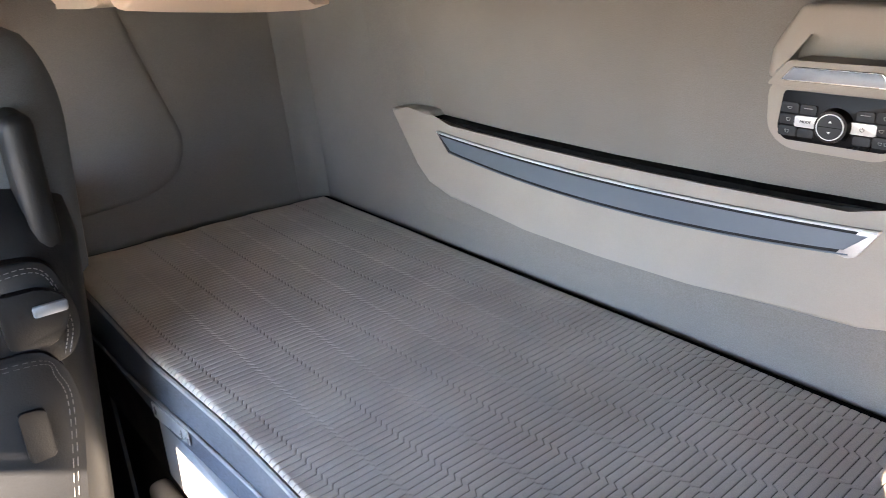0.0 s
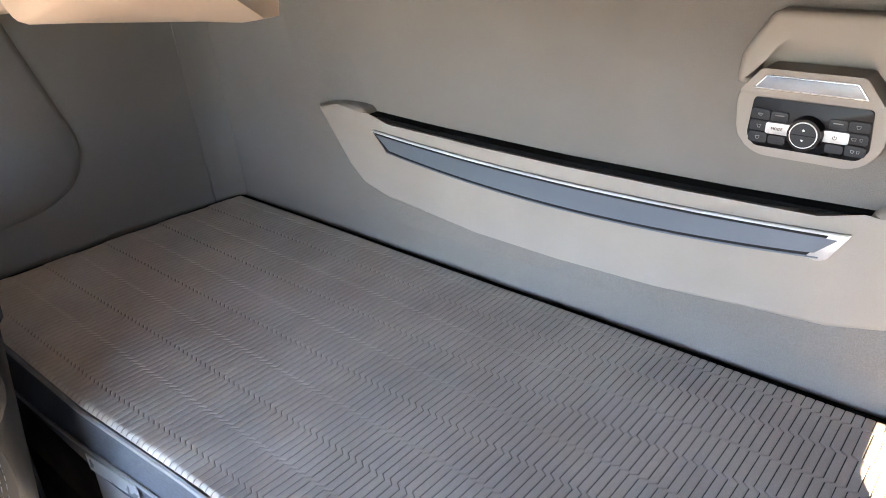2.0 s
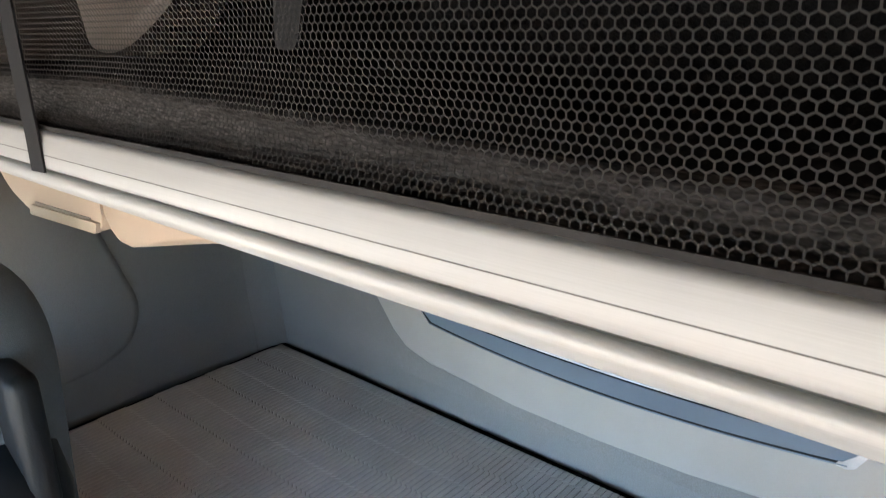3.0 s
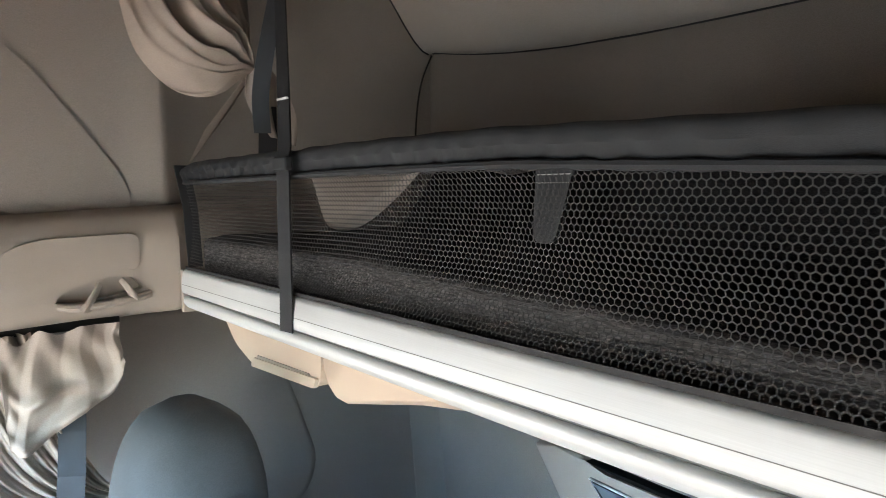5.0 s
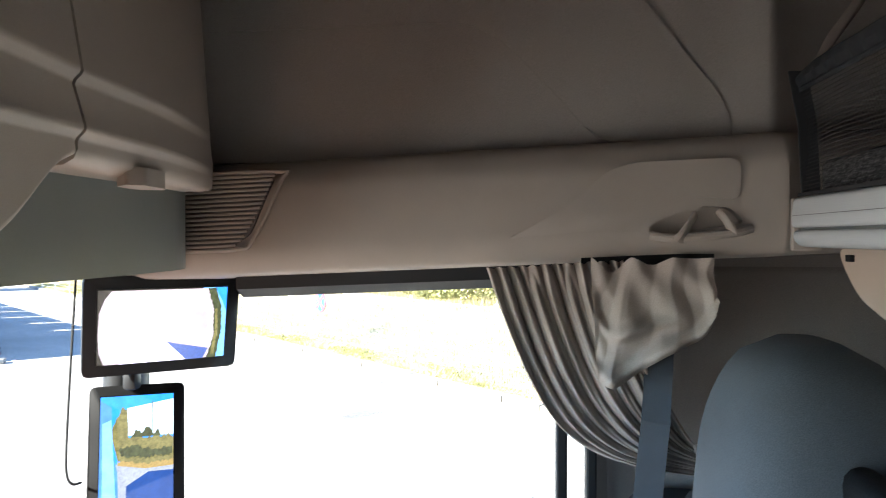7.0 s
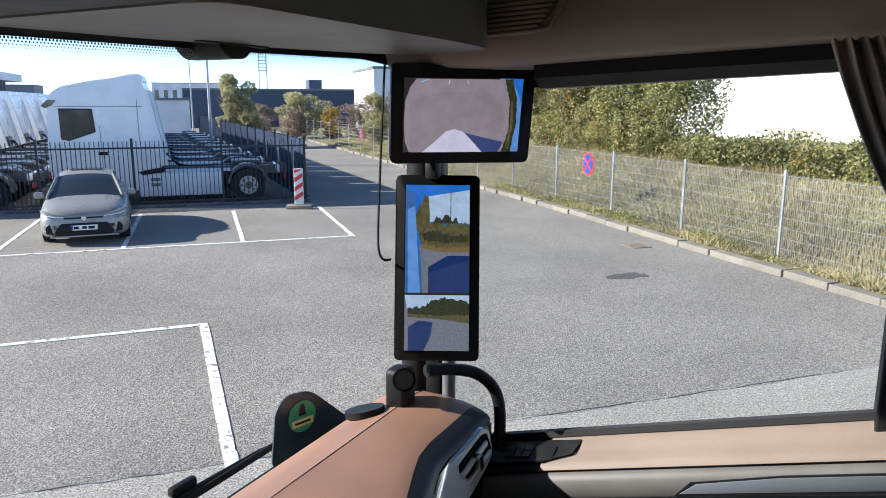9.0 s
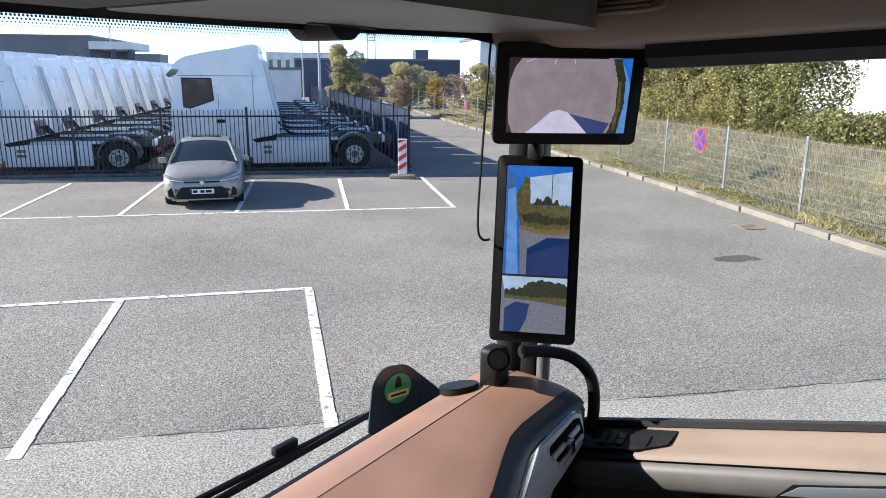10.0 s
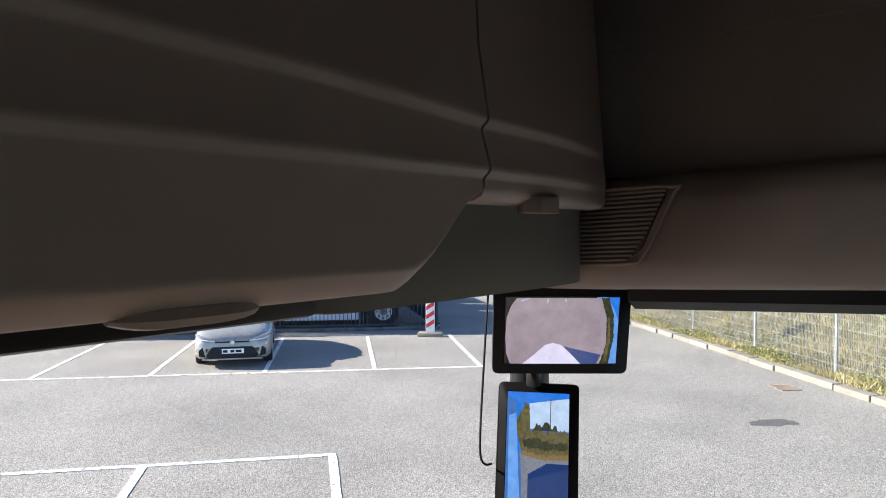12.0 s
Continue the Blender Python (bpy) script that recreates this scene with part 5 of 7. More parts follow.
def screen(name, label, m, w, h, rim, pieces):
    th = new(name)
    th.matrix_world = m
    tagged(th, label, "screen")
    bm = bmesh.new()
    prism(bm, rounded([(-w / 2 - rim, -h / 2 - rim), (w / 2 + rim, -h / 2 - rim), (w / 2 + rim, h / 2 + rim), (-w / 2 - rim, h / 2 + rim)], 0.012), "z", -0.024, 0.0, bevel=0.003)
    part("housing", bm, DARK, th, "black housing", smooth=True)
    part("panel", boxes(((0, 0, 0.0012), (w + 0.004, h + 0.004, 0.0016))), GLOSSBLACK, th, "dark glass panel")
    for i, (pname, pts, material) in enumerate(pieces):
        bm = bmesh.new()
        prism(bm, [((x - 0.5) * w, (0.5 - y) * h) for x, y in pts], "z", 0.0021 + 0.00025 * i, 0.0023 + 0.00025 * i)
        part(pname, bm, material, th)
    return th


def jag(points, first, last, amp, seed):
    """The outline with a ragged edge from corner first to corner last."""
    rnd = random.Random(seed)
    out = list(points[:first])
    for a, b in zip(points[first:last], points[first + 1:last + 1]):
        n = max(2, int(math.dist(a, b) / 0.025))
        out += [(a[0] + (b[0] - a[0]) * k / n + rnd.uniform(-amp, amp) * 0.6 * (k > 0), a[1] + (b[1] - a[1]) * k / n + rnd.uniform(-amp, amp) * (k > 0)) for k in range(n)]
    return out + list(points[last:])


def lit(name, color, k=1.0, scale=220.0, grain=0.28):
    return glow(name, color, 0.37 * k, scale, grain)


S_ROAD, S_ROAD2, S_BONNET, S_SHADE = lit("lit_road", (0.42, 0.34, 0.40), 0.55, 30, 0.15), lit("lit_road_pale", (0.50, 0.41, 0.48), 0.5, 30, 0.15), lit("lit_bonnet", (0.42, 0.40, 0.52), 1.25, 40, 0.12), lit("lit_shadow", (0.03, 0.05, 0.16))
S_SKY, S_GREEN, S_BLUE, S_PALE, S_WALL = lit("lit_sky", (0.02, 0.16, 0.62), 0.85, 40, 0.2), lit("lit_hedge", (0.085, 0.075, 0.030), 1.0, 160, 0.6), lit("lit_cab", (0.04, 0.13, 0.38), 0.85, 40, 0.2), lit("lit_cab_pale", (0.12, 0.30, 0.70), 0.85, 40, 0.2), lit("lit_wall", (0.42, 0.55, 0.75), 0.85, 40, 0.2)
S_GREY, S_DARK, S_NAVY = lit("lit_asphalt", (0.15, 0.16, 0.20)), lit("lit_dark", (0.015, 0.012, 0.01)), lit("lit_navy", (0.012, 0.035, 0.14), 0.85, 40, 0.2)
S_TREES, S_VERGE = lit("lit_trees", (0.026, 0.030, 0.014), 1.0, 160, 0.7), lit("lit_verge", (0.16, 0.11, 0.04))
full = [(0, 0), (1, 0), (1, 1), (0, 1)]
top_m = quad_matrix((0.945, 0.802, 3.105), (1.095, 0.609, 3.104), (0.974, 0.819, 2.953))
screen("front_view_screen", "black landscape screen showing the front camera view on the pillar", top_m, 0.25, 0.155, 0.026, [
    ("picture", full, S_DARK),
    ("picture_sky", [(0.80, 0.0), (1, 0.0), (1, 1), (0.88, 1)], S_PALE),
    ("picture_sky_deep", [(0.90, 0.0), (1, 0.0), (1, 0.34), (0.955, 0.16)], S_SKY),
    ("picture_road", [(0.012, 0.30), (0.05, 0.12), (0.10, 0.01), (0.86, 0.01), (0.90, 0.15), (0.93, 0.5), (0.86, 1), (0.05, 1), (0.015, 0.85), (0.004, 0.6)], S_ROAD2),
    ("picture_line", [(0.13, 0.05), (0.20, 0.012), (0.215, 0.012), (0.14, 0.06)], S_WALL),
    ("picture_line", [(0.52, 0.02), (0.527, 0.02), (0.535, 0.07), (0.528, 0.07)], S_WALL),
    ("picture_line", [(0.37, 0.02), (0.377, 0.02), (0.371, 0.08), (0.363, 0.08)], S_WALL),
    ("picture_mark", [(0.80, 0.36), (0.83, 0.35), (0.835, 0.42), (0.81, 0.43)], S_WALL),
    ("picture_near", [(0.05, 0.3), (0.3, 0.18), (0.7, 0.18), (0.84, 0.35), (0.86, 0.75), (0.6, 0.7), (0.2, 1), (0.06, 1)], S_ROAD),
    ("picture_hedge", jag([(0.93, 1), (0.965, 0.6), (0.955, 0.25), (0.91, 0.0), (0.84, 0.0), (0.895, 0.3), (0.90, 0.7), (0.85, 1)], 0, 7, 0.008, 12), S_TREES),
    ("picture_verge", jag([(0.91, 0.95), (0.935, 0.6), (0.925, 0.3), (0.905, 0.3), (0.913, 0.6), (0.885, 0.95)], 0, 5, 0.006, 13), S_GREEN),
    ("picture_bonnet", [(0.16, 1), (0.25, 0.88), (0.36, 0.71), (0.43, 0.68), (0.50, 0.71), (0.58, 0.83), (0.68, 1)], S_BONNET),
    ("picture_shadow", [(0.52, 0.73), (0.62, 0.77), (0.86, 0.86), (0.82, 1), (0.68, 1), (0.58, 0.83)], S_SHADE),
])
low_m = quad_matrix((1.015, 0.85, 2.881), (1.083, 0.714, 2.88), (0.931, 0.806, 2.526))
screen("mirror_screen", "black upright mirror screen on the windscreen pillar", low_m, 0.140, 0.361, 0.022, [
    ("picture_sky", full, S_SKY),
    ("picture_ground", [(0.1, 0.38), (1, 0.36), (1, 0.655), (0.1, 0.655)], S_GREY),
    ("picture_wall", [(0.36, 0.07), (1, 0.03), (1, 0.235), (0.36, 0.225)], S_WALL),
    ("picture_hedge", jag([(0.14, 0.20), (0.3, 0.06), (0.36, 0.08), (0.38, 0.23), (0.95, 0.235), (1, 0.25), (1, 0.40), (0.62, 0.405), (0.24, 0.36)], 0, 4, 0.012, 3), S_GREEN),
    ("picture_trees", jag([(0.40, 0.235), (0.48, 0.19), (0.56, 0.215), (0.64, 0.18), (0.72, 0.22), (0.80, 0.20), (0.84, 0.235)], 0, 6, 0.012, 5), S_TREES),
    ("picture_shade", jag([(0.25, 0.30), (0.45, 0.28), (0.70, 0.31), (0.98, 0.30), (0.98, 0.34), (0.6, 0.35), (0.3, 0.34)], 0, 6, 0.012, 7), S_TREES),
    ("picture_pole", [(0.70, 0.04), (0.712, 0.04), (0.712, 0.23), (0.70, 0.23)], S_TREES),
    ("picture_verge", jag([(0.24, 0.36), (0.62, 0.385), (1, 0.375), (1, 0.405), (0.62, 0.412), (0.24, 0.385)], 0, 2, 0.008, 9), S_VERGE),
    ("picture_trailer", [(0.36, 0.64), (0.36, 0.50), (0.66, 0.43), (1, 0.43), (1, 0.655), (0.36, 0.655)], S_NAVY),
    ("picture_cab", [(0, 0.02), (0.15, 0.06), (0.17, 0.3), (0.24, 0.42), (0.27, 0.655), (0, 0.655)], S_BLUE),
    ("picture_cab_edge", [(0.03, 0.15), (0.15, 0.13), (0.21, 0.5), (0.24, 0.655), (0.05, 0.655)], S_PALE),
    ("picture_gap", [(0, 0.655), (1, 0.655), (1, 0.668), (0, 0.668)], S_DARK),
    ("picture_low", [(0, 0.668), (1, 0.668), (1, 1), (0, 1)], S_GREY),
    ("picture_low_sky", [(0, 0.668), (1, 0.668), (1, 0.76), (0.05, 0.76)], S_WALL),
    ("picture_low_wall", [(0.18, 0.69), (0.55, 0.685), (0.56, 0.755), (0.16, 0.765)], S_WALL),
    ("picture_low_hedge", jag([(0.05, 0.75), (0.3, 0.735), (0.45, 0.70), (0.6, 0.685), (0.8, 0.70), (0.95, 0.70), (1, 0.72), (1, 0.80), (0.5, 0.80), (0.05, 0.78)], 0, 6, 0.010, 4), S_TREES),
    ("picture_low_verge", jag([(0.05, 0.78), (0.5, 0.79), (1, 0.785), (1, 0.835), (0.5, 0.81), (0.05, 0.80)], 0, 2, 0.006, 6), S_GREEN),
    ("picture_low_trailer", [(0.06, 0.86), (0.22, 0.82), (0.44, 0.83), (0.40, 0.92), (0.30, 1), (0.06, 1)], S_NAVY),
])

# bracket, tweeter, grab bar, cable
mount = thing("screen_mount", (1.06, 0.80, 2.4), "black pillar bracket carrying the screens", "bracket")
adopt(mount, part("post", boxes(((1.082, 0.80, 2.72), (0.045, 0.04, 0.9)), bevel=0.008), DARK, None, smooth=True))
adopt(mount, part("joint", boxes(((1.045, 0.79, 2.915), (0.03, 0.03, 0.05)), bevel=0.008), DARK, None, smooth=True))
adopt(mount, part("sleeve", tube(bmesh.new(), [(1.075, 0.765, 2.33), (1.075, 0.765, 2.55)], 0.016, 14), PANEL, None, "satin grey sleeve", smooth=True))
tw = thing("tweeter", (0.95, 0.82, 2.43), "round black tweeter in a pillar pod", "loudspeaker")
face = (Vector((-0.35, 0.06, 3.05)) - Vector((0.949, 0.812, 2.454))).normalized()
adopt(tw, part("pod", boxes(((0.966, 0.832, 2.425), (0.054, 0.056, 0.10)), bevel=0.014, seg=3), DARK, None, "black ribbed pod", smooth=True))
adopt(tw, part("ring", disc(bmesh.new(), Vector((0.949, 0.812, 2.454)) - face * 0.012, 0.0255, 0.05, face, 28), GLOSSBLACK, None, "black ring", smooth=True))
adopt(tw, part("cone", disc(bmesh.new(), Vector((0.949, 0.812, 2.454)) + face * 0.0145, 0.0205, 0.004, face, 28), DARK, None, "dark grille"))
gb = thing("grab_bar", (1.05, 0.68, 2.4), "black curved grab bar at the foot of the pillar", "handle")
adopt(gb, part("bar", tube(bmesh.new(), curve([(0.975, 0.770, 2.474), (1.03, 0.740, 2.464), (1.080, 0.695, 2.444), (1.098, 0.655, 2.40), (1.096, 0.642, 2.32), (1.070, 0.645, 2.22)], 6), 0.014, 12), DARK, None, smooth=True))
cable = thing("cable", (0.96, 0.87, 2.9), "thin black cable hanging beside the screens", "cable")
adopt(cable, part("wire", tube(bmesh.new(), curve([(0.965, 0.86, 3.14), (0.955, 0.865, 2.98), (0.945, 0.87, 2.80), (0.943, 0.868, 2.74), (0.953, 0.862, 2.72), (0.97, 0.856, 2.718)], 5), 0.0028, 6), DARK, None, smooth=True))

# ---- dashboard ----
def dashboard():
    th = thing("dashboard", (0.3, 0.8, 2.2), "cognac leather dashboard with a black edge and air vents", "dashboard")
    def drop(x):
        return 0.0 if x < 1.03 else -0.018 * ((x - 1.03) / 0.05) ** 2
    def wrap(x, y):
        """The front edge comes nearer towards the driver."""
        s = max(0.0, 0.82 - x)
        k = min(max((0.83 - y) / 0.13, 0.0), 1.0)
        return y - min(0.42 * s * s / (s + 0.04), 0.11) * k
    def skin(x, prof):
        end = max(0.0, (x - 1.04) / 0.04)
        return [(x, wrap(x, y) + (0.80 - y) * 0.12 * end * end, z + drop(x)) for y, z in prof]
    xs = [-1.0, -0.4, 0.1, 0.4, 0.5, 0.6, 0.66, 0.72, 0.78, 0.84, 0.93, 1.0, 1.03, 1.055, 1.07, 1.08]
    back_ = [(0.935, 2.330), (0.932, 2.352), (0.922, 2.364), (0.87, 2.379), (0.825, 2.3915)]
    front_ = [(0.825, 2.3915), (0.78, 2.3915), (0.72, 2.3865), (0.700, 2.3830), (0.690, 2.3805)]
    edge_ = [(0.690, 2.3800), (0.668, 2.3745), (0.654, 2.367), (0.647, 2.3595), (0.6455, 2.357)]
    for name, prof, label in (("leather_rear", back_, "cognac leather towards the windscreen"), ("leather_front", front_, "cognac leather over the front edge"), ("edge_band", edge_, "black rounded band along the front edge")):
        bm = rings(bmesh.new(), [skin(x, prof) for x in xs], close=False, cap=False)
        bmesh.ops.recalc_face_normals(bm, faces=bm.faces)
        adopt(th, part(name, bm, DARK if name == "edge_band" else DASH, None, label, smooth=True, sharp=50))
    bm = bmesh.new()
    prof = [(0.930, 2.325), (0.918, 2.356), (0.82, 2.384), (0.70, 2.374), (0.675, 2.3625), (0.660, 2.358), (0.649, 2.354), (0.6435, 2.345), (0.6435, 2.30), (0.6435, 2.18), (0.66, 2.10), (0.72, 1.95), (0.75, 1.6), (0.93, 1.6)]
    rings(bm, [skin(x, prof) for x in xs])
    body = part("body", bm, DARK, None, "black dashboard body", smooth=True, sharp=50)
    adopt(th, body)
    adopt(th, part("seam", tube(bmesh.new(), [(x, 0.825, 2.3918 + drop(x)) for x in xs], 0.0008, 5), LEATHER, None, "stitched seam"))
    # air vent at the end, in a silver surround with a bright edge
    def face_part(name, pts, y0, y1, material, label, parent, bevel=0.0):
        bm = bmesh.new()
        prism(bm, pts, "y", y0, y1, bevel=bevel)
        for v in bm.verts:
            s = max(0.0, 0.82 - v.co.x)
            v.co.y -= min(0.42 * s * s / (s + 0.04), 0.11)
        o = part(name, bm, material, None, label, smooth=True)
        adopt(parent, o)
        return o
    outer = rounded([(0.55, 2.17), (0.56, 2.335), (0.60, 2.352), (0.72, 2.3535), (0.82, 2.3535), (0.905, 2.3565), (0.995, 2.361), (1.022, 2.350), (1.044, 2.290), (1.040, 2.266), (0.96, 2.238), (0.88, 2.214), (0.74, 2.17)], 0.012, 3)
    inner = [(0.88 + (x - 0.88) * 0.975, 2.275 + (z - 2.275) * 0.945) for x, z in outer]
    vent = face_part("vent", outer, 0.6395, 0.655, CHROME, "chrome edge of the vent surround", body, 0.002)
    face_part("surround", inner, 0.6375, 0.650, SILVER, "satin silver vent surround", vent, 0.001)
    # shade inside the vent painted as a near-black plate
    face_part("vent_mouth", rounded([(0.866, 2.332), (0.978, 2.349), (1.004, 2.343), (1.030, 2.298), (1.030, 2.278), (0.885, 2.252)], 0.008), 0.6355, 0.648, CAVITY, "dark vent mouth", vent)
    face_part("vane", [(0.872, 2.312), (0.995, 2.330), (1.000, 2.318), (0.876, 2.297)], 0.630, 0.637, SILVER, "silver vane", vent, 0.001)
    face_part("vane", [(0.882, 2.276), (1.020, 2.298), (1.024, 2.288), (0.884, 2.263)], 0.630, 0.637, SILVER, "silver vane", vent, 0.001)
    face_part("vent_tab", rounded([(0.926, 2.322), (0.944, 2.325), (0.952, 2.290), (0.934, 2.287)], 0.004), 0.618, 0.634, CHROME, "chrome vent tab", vent, 0.002)
    puck = disc(bmesh.new(), (0.912, 0.893, 2.378), 0.045, 0.014, (0.1, 0.25, 1), 28)
    adopt(th, part("sensor_cover", puck, DARK, None, "flat black round cover", smooth=True))
    return th


dashboard()

# ---- door top, switches ----
def door_top():
    th = thing("door_trim", (1.06, 0.2, 2.3), "sand leather door top with a dark lower panel and switch plate", "door trim")
    ys = [0.80, 0.62, 0.45, 0.25, 0.05, -0.165]
    def strip(prof, y):
        return [(x, y, sill(y) + dz) for x, dz in prof]
    cap = [(1.112, 0.0), (1.100, -0.004), (1.070, -0.019), (1.055, -0.025), (1.028, -0.027), (1.015, -0.033), (1.011, -0.041), (1.02, -0.047), (1.112, -0.047)]
    adopt(th, part("armrest_top", rings(bmesh.new(), [strip(cap, y) for y in [0.515] + [y for y in ys if y < 0.46]]), DOORTOP, None, "sand leather top", smooth=True, sharp=50))
    adopt(th, part("front_cap", rings(bmesh.new(), [strip([(x, dz - 0.0015) for x, dz in cap], y) for y in (0.80, 0.62, 0.5165)]), DARK, None, "black front end of the door top", smooth=True, sharp=50))
    low = [(1.018, -0.0475), (1.006, -0.052), (0.999, -0.064), (0.998, -0.096), (1.008, -0.112), (1.03, -0.118), (1.10, -0.13), (1.10, -0.0475)]
    adopt(th, part("lower_panel", rings(bmesh.new(), [strip(low, y) for y in ys]), GREYPANEL, None, "dark grey lower panel", smooth=True, sharp=50))
    seal = [(1.116, 0.012), (1.100, 0.012), (1.098, -0.002), (1.116, -0.004)]
    adopt(th, part("window_seal", rings(bmesh.new(), [strip(seal, y) for y in ys]), RUBBER, None, "black window seal"))
    bm = bmesh.new()
    rings(bm, [[(0.9955, y + d, sill(y) - 0.064), (0.9955, y, sill(y) - 0.093), (1.001, y, sill(y) - 0.093), (1.001, y + d, sill(y) - 0.064)] for y, d in ((0.225, -0.03), (0.05, 0.0), (-0.16, 0.0))])
    bmesh.ops.bevel(bm, geom=bm.edges[:], offset=0.0015, segments=2, profile=0.5, affect="EDGES", clamp_overlap=True)
    adopt(th, part("insert", bm, PANEL, None, "satin grey insert", smooth=True))
    bm = bmesh.new()
    rings(bm, [[(0.997, y + d, sill(y) - 0.0605), (0.997, y - 0.002, sill(y) - 0.0965), (1.0005, y - 0.002, sill(y) - 0.0965), (1.0005, y + d, sill(y) - 0.0605)] for y, d in ((0.236, -0.03), (0.05, 0.0), (-0.16, 0.0))])
    adopt(th, part("insert_bed", bm, DARK, None, "dark shadow gap round the insert"))
    stitch_ = tube(bmesh.new(), [(1.0125, y, sill(y) - 0.0405) for y in (0.51, 0.25, 0.05, -0.16)], 0.0010, 5)
    adopt(th, part("stitching", stitch_, LEATHER, None, "dark seam along the armrest edge"))
    pocket = prism(bmesh.new(), rounded([(1.098, 0.66), (1.022, 0.66), (1.020, 0.51), (1.045, 0.455), (1.090, 0.445)], 0.004), "z", 0.0, 0.004)
    for v in pocket.verts:
        v.co.z += sill(v.co.y) - 0.0225 - 0.33 * (1.062 - v.co.x) * (v.co.x < 1.062) * 0.2 + max(0.0, v.co.x - 1.062) * 0.42
    adopt(th, part("switch_recess", pocket, DARK, None, "black recess round the switches", smooth=True))
    y = 0.565
    sw = part("switch_plate", boxes(((0, 0, 0), (0.045, 0.15, 0.006)), bevel=0.0025), DARK, None, "black switch plate", smooth=True)
    sw.matrix_world = Matrix.Translation((1.052, y, sill(y) - 0.0175)) @ Euler((radians(-15.8), radians(-14), 0)).to_matrix().to_4x4()
    bpy.context.view_layer.update()
    adopt(th, sw)
    for i, (dy, dx, mtl) in enumerate(((0.022, 0.010, KEYGREY), (0.022, -0.010, KEYGREY), (0.0, 0.0, RUBBER), (-0.022, 0.010, KEYGREY), (-0.022, -0.010, KEYGREY))):
        k = part("switch", boxes(((dx, dy + 0.01, 0.005), (0.018, 0.019, 0.006) if i != 2 else (0.036, 0.016, 0.003)), bevel=0.0015), mtl, None, "small black switch")
        k.parent = sw
    return th


door_top()

# ---- on and behind the windscreen ----
enamel = thing("screen_corner_mask", (0.8, 1.07, 2.3), "dark blue corner mask at the foot of the windscreen", "mask", turn=-17)
part("mask", prism(bmesh.new(), rounded([(-0.005, -0.05), (0.012, 0.085), (0.042, 0.112), (0.105, 0.106), (0.155, 0.06), (0.27, -0.05)], 0.02), "y", -0.006, -0.002), PLATE, enamel)
stick = thing("sticker", (0.872, 1.038, 2.352), "round green emission sticker with a cream band", "sticker", turn=-17)
part("disc", disc(bmesh.new(), (0, 0, 0), 0.037, 0.002, (0, 1, 0), 32), STICK, stick)
part("band", boxes(((0, -0.0015, -0.014), (0.058, 0.001, 0.017))), STICKY, stick, "cream band with unreadable print")
part("print_bar", boxes(((0, -0.0022, -0.014), (0.042, 0.0006, 0.005))), DARK, stick, "dark print bar")
part("print_mark", prism(bmesh.new(), [(-0.010, 0.003), (0.010, 0.003), (0.006, 0.026), (0, 0.032), (-0.006, 0.026)], "y", -0.0020, -0.0013), DARK, stick, "dark emblem")
wiper = thing("wiper", (0.8, 1.22, 2.2), "black windscreen wiper resting on the glass", "wiper")
adopt(wiper, part("arm", tube(bmesh.new(), [(0.10, 1.22, 2.225), (0.52, 1.205, 2.222), (0.90, 1.195, 2.214), (1.06, 1.19, 2.195)], 0.008, 8), DARK, None, smooth=True))
adopt(wiper, part("blade", boxes(((0.60, 1.19, 2.212), (0.9, 0.008, 0.018)), bevel=0.003), RUBBER, None))
adopt(wiper, part("joint", boxes(((0.665, 1.205, 2.238), (0.07, 0.02, 0.022)), bevel=0.006), DARK, None, smooth=True))
cam_s = thing("windscreen_sensor", (0.60, 1.0, 3.13), "black sensor pod hanging at the top of the windscreen", "sensor")
bm = bmesh.new()
prism(bm, rounded([(0.560, 3.165), (0.648, 3.165), (0.642, 3.140), (0.626, 3.126), (0.588, 3.126), (0.570, 3.140)], 0.012), "y", 0.93, 1.03, bevel=0.01)
adopt(cam_s, part("pod", bm, DARK, None, smooth=True))
adopt(cam_s, part("strip", boxes(((0.60, 0.93, 3.152), (0.16, 0.02, 0.010)), bevel=0.004), DARK, None))
# black dotted band along the top of the glass
bm = bmesh.new()
sheet(bm, 24, 1, lambda u, v: (-1.12 + 2.24 * u, 1.055 - 0.22 * ((-1.12 + 2.24 * u) / 1.1) ** 2, 3.142 + 0.03 * v - 0.03 * max(0.0, abs(-1.12 + 2.24 * u) - 0.95) / 0.17), 0.003)
structure("windshield_band", bm, RUBBER, "black printed band along the top of the windscreen")
# rows of printed dots that fade out below the band
bm = bmesh.new()
for row in range(4):
    for k in range(-36, 205):
        x = (k + 0.5 * (row % 2)) * 0.0051
        y = 1.0535 - 0.22 * (x / 1.1) ** 2
        z = 3.1400 - 0.0044 * row - 0.03 * max(0.0, x - 0.95) / 0.17
        r = 0.0019 - 0.00038 * row
        ring_ = [bm.verts.new((x + r * math.cos(a), y, z + r * math.sin(a))) for a in np.linspace(0, 2 * math.pi, 8, endpoint=False)]
        bm.faces.new(ring_)
structure("windshield_dots", bm, RUBBER, "printed black dots below the windscreen band")

# ---- outside: the yard, in its own axes (a along the bays, b into them) ----
O, U, V = Vector((13.5, 9.53)), Vector((0.715, -0.699)), Vector((0.699, 0.715))
YARD = Matrix(((U.x, V.x, 0, O.x), (U.y, V.y, 0, O.y), (0, 0, 1, 0), (0, 0, 0, 1)))


def yard(a, b, z=0.0, turn=0.0):
    return YARD @ pose(a, b, z, 0, 0, turn)


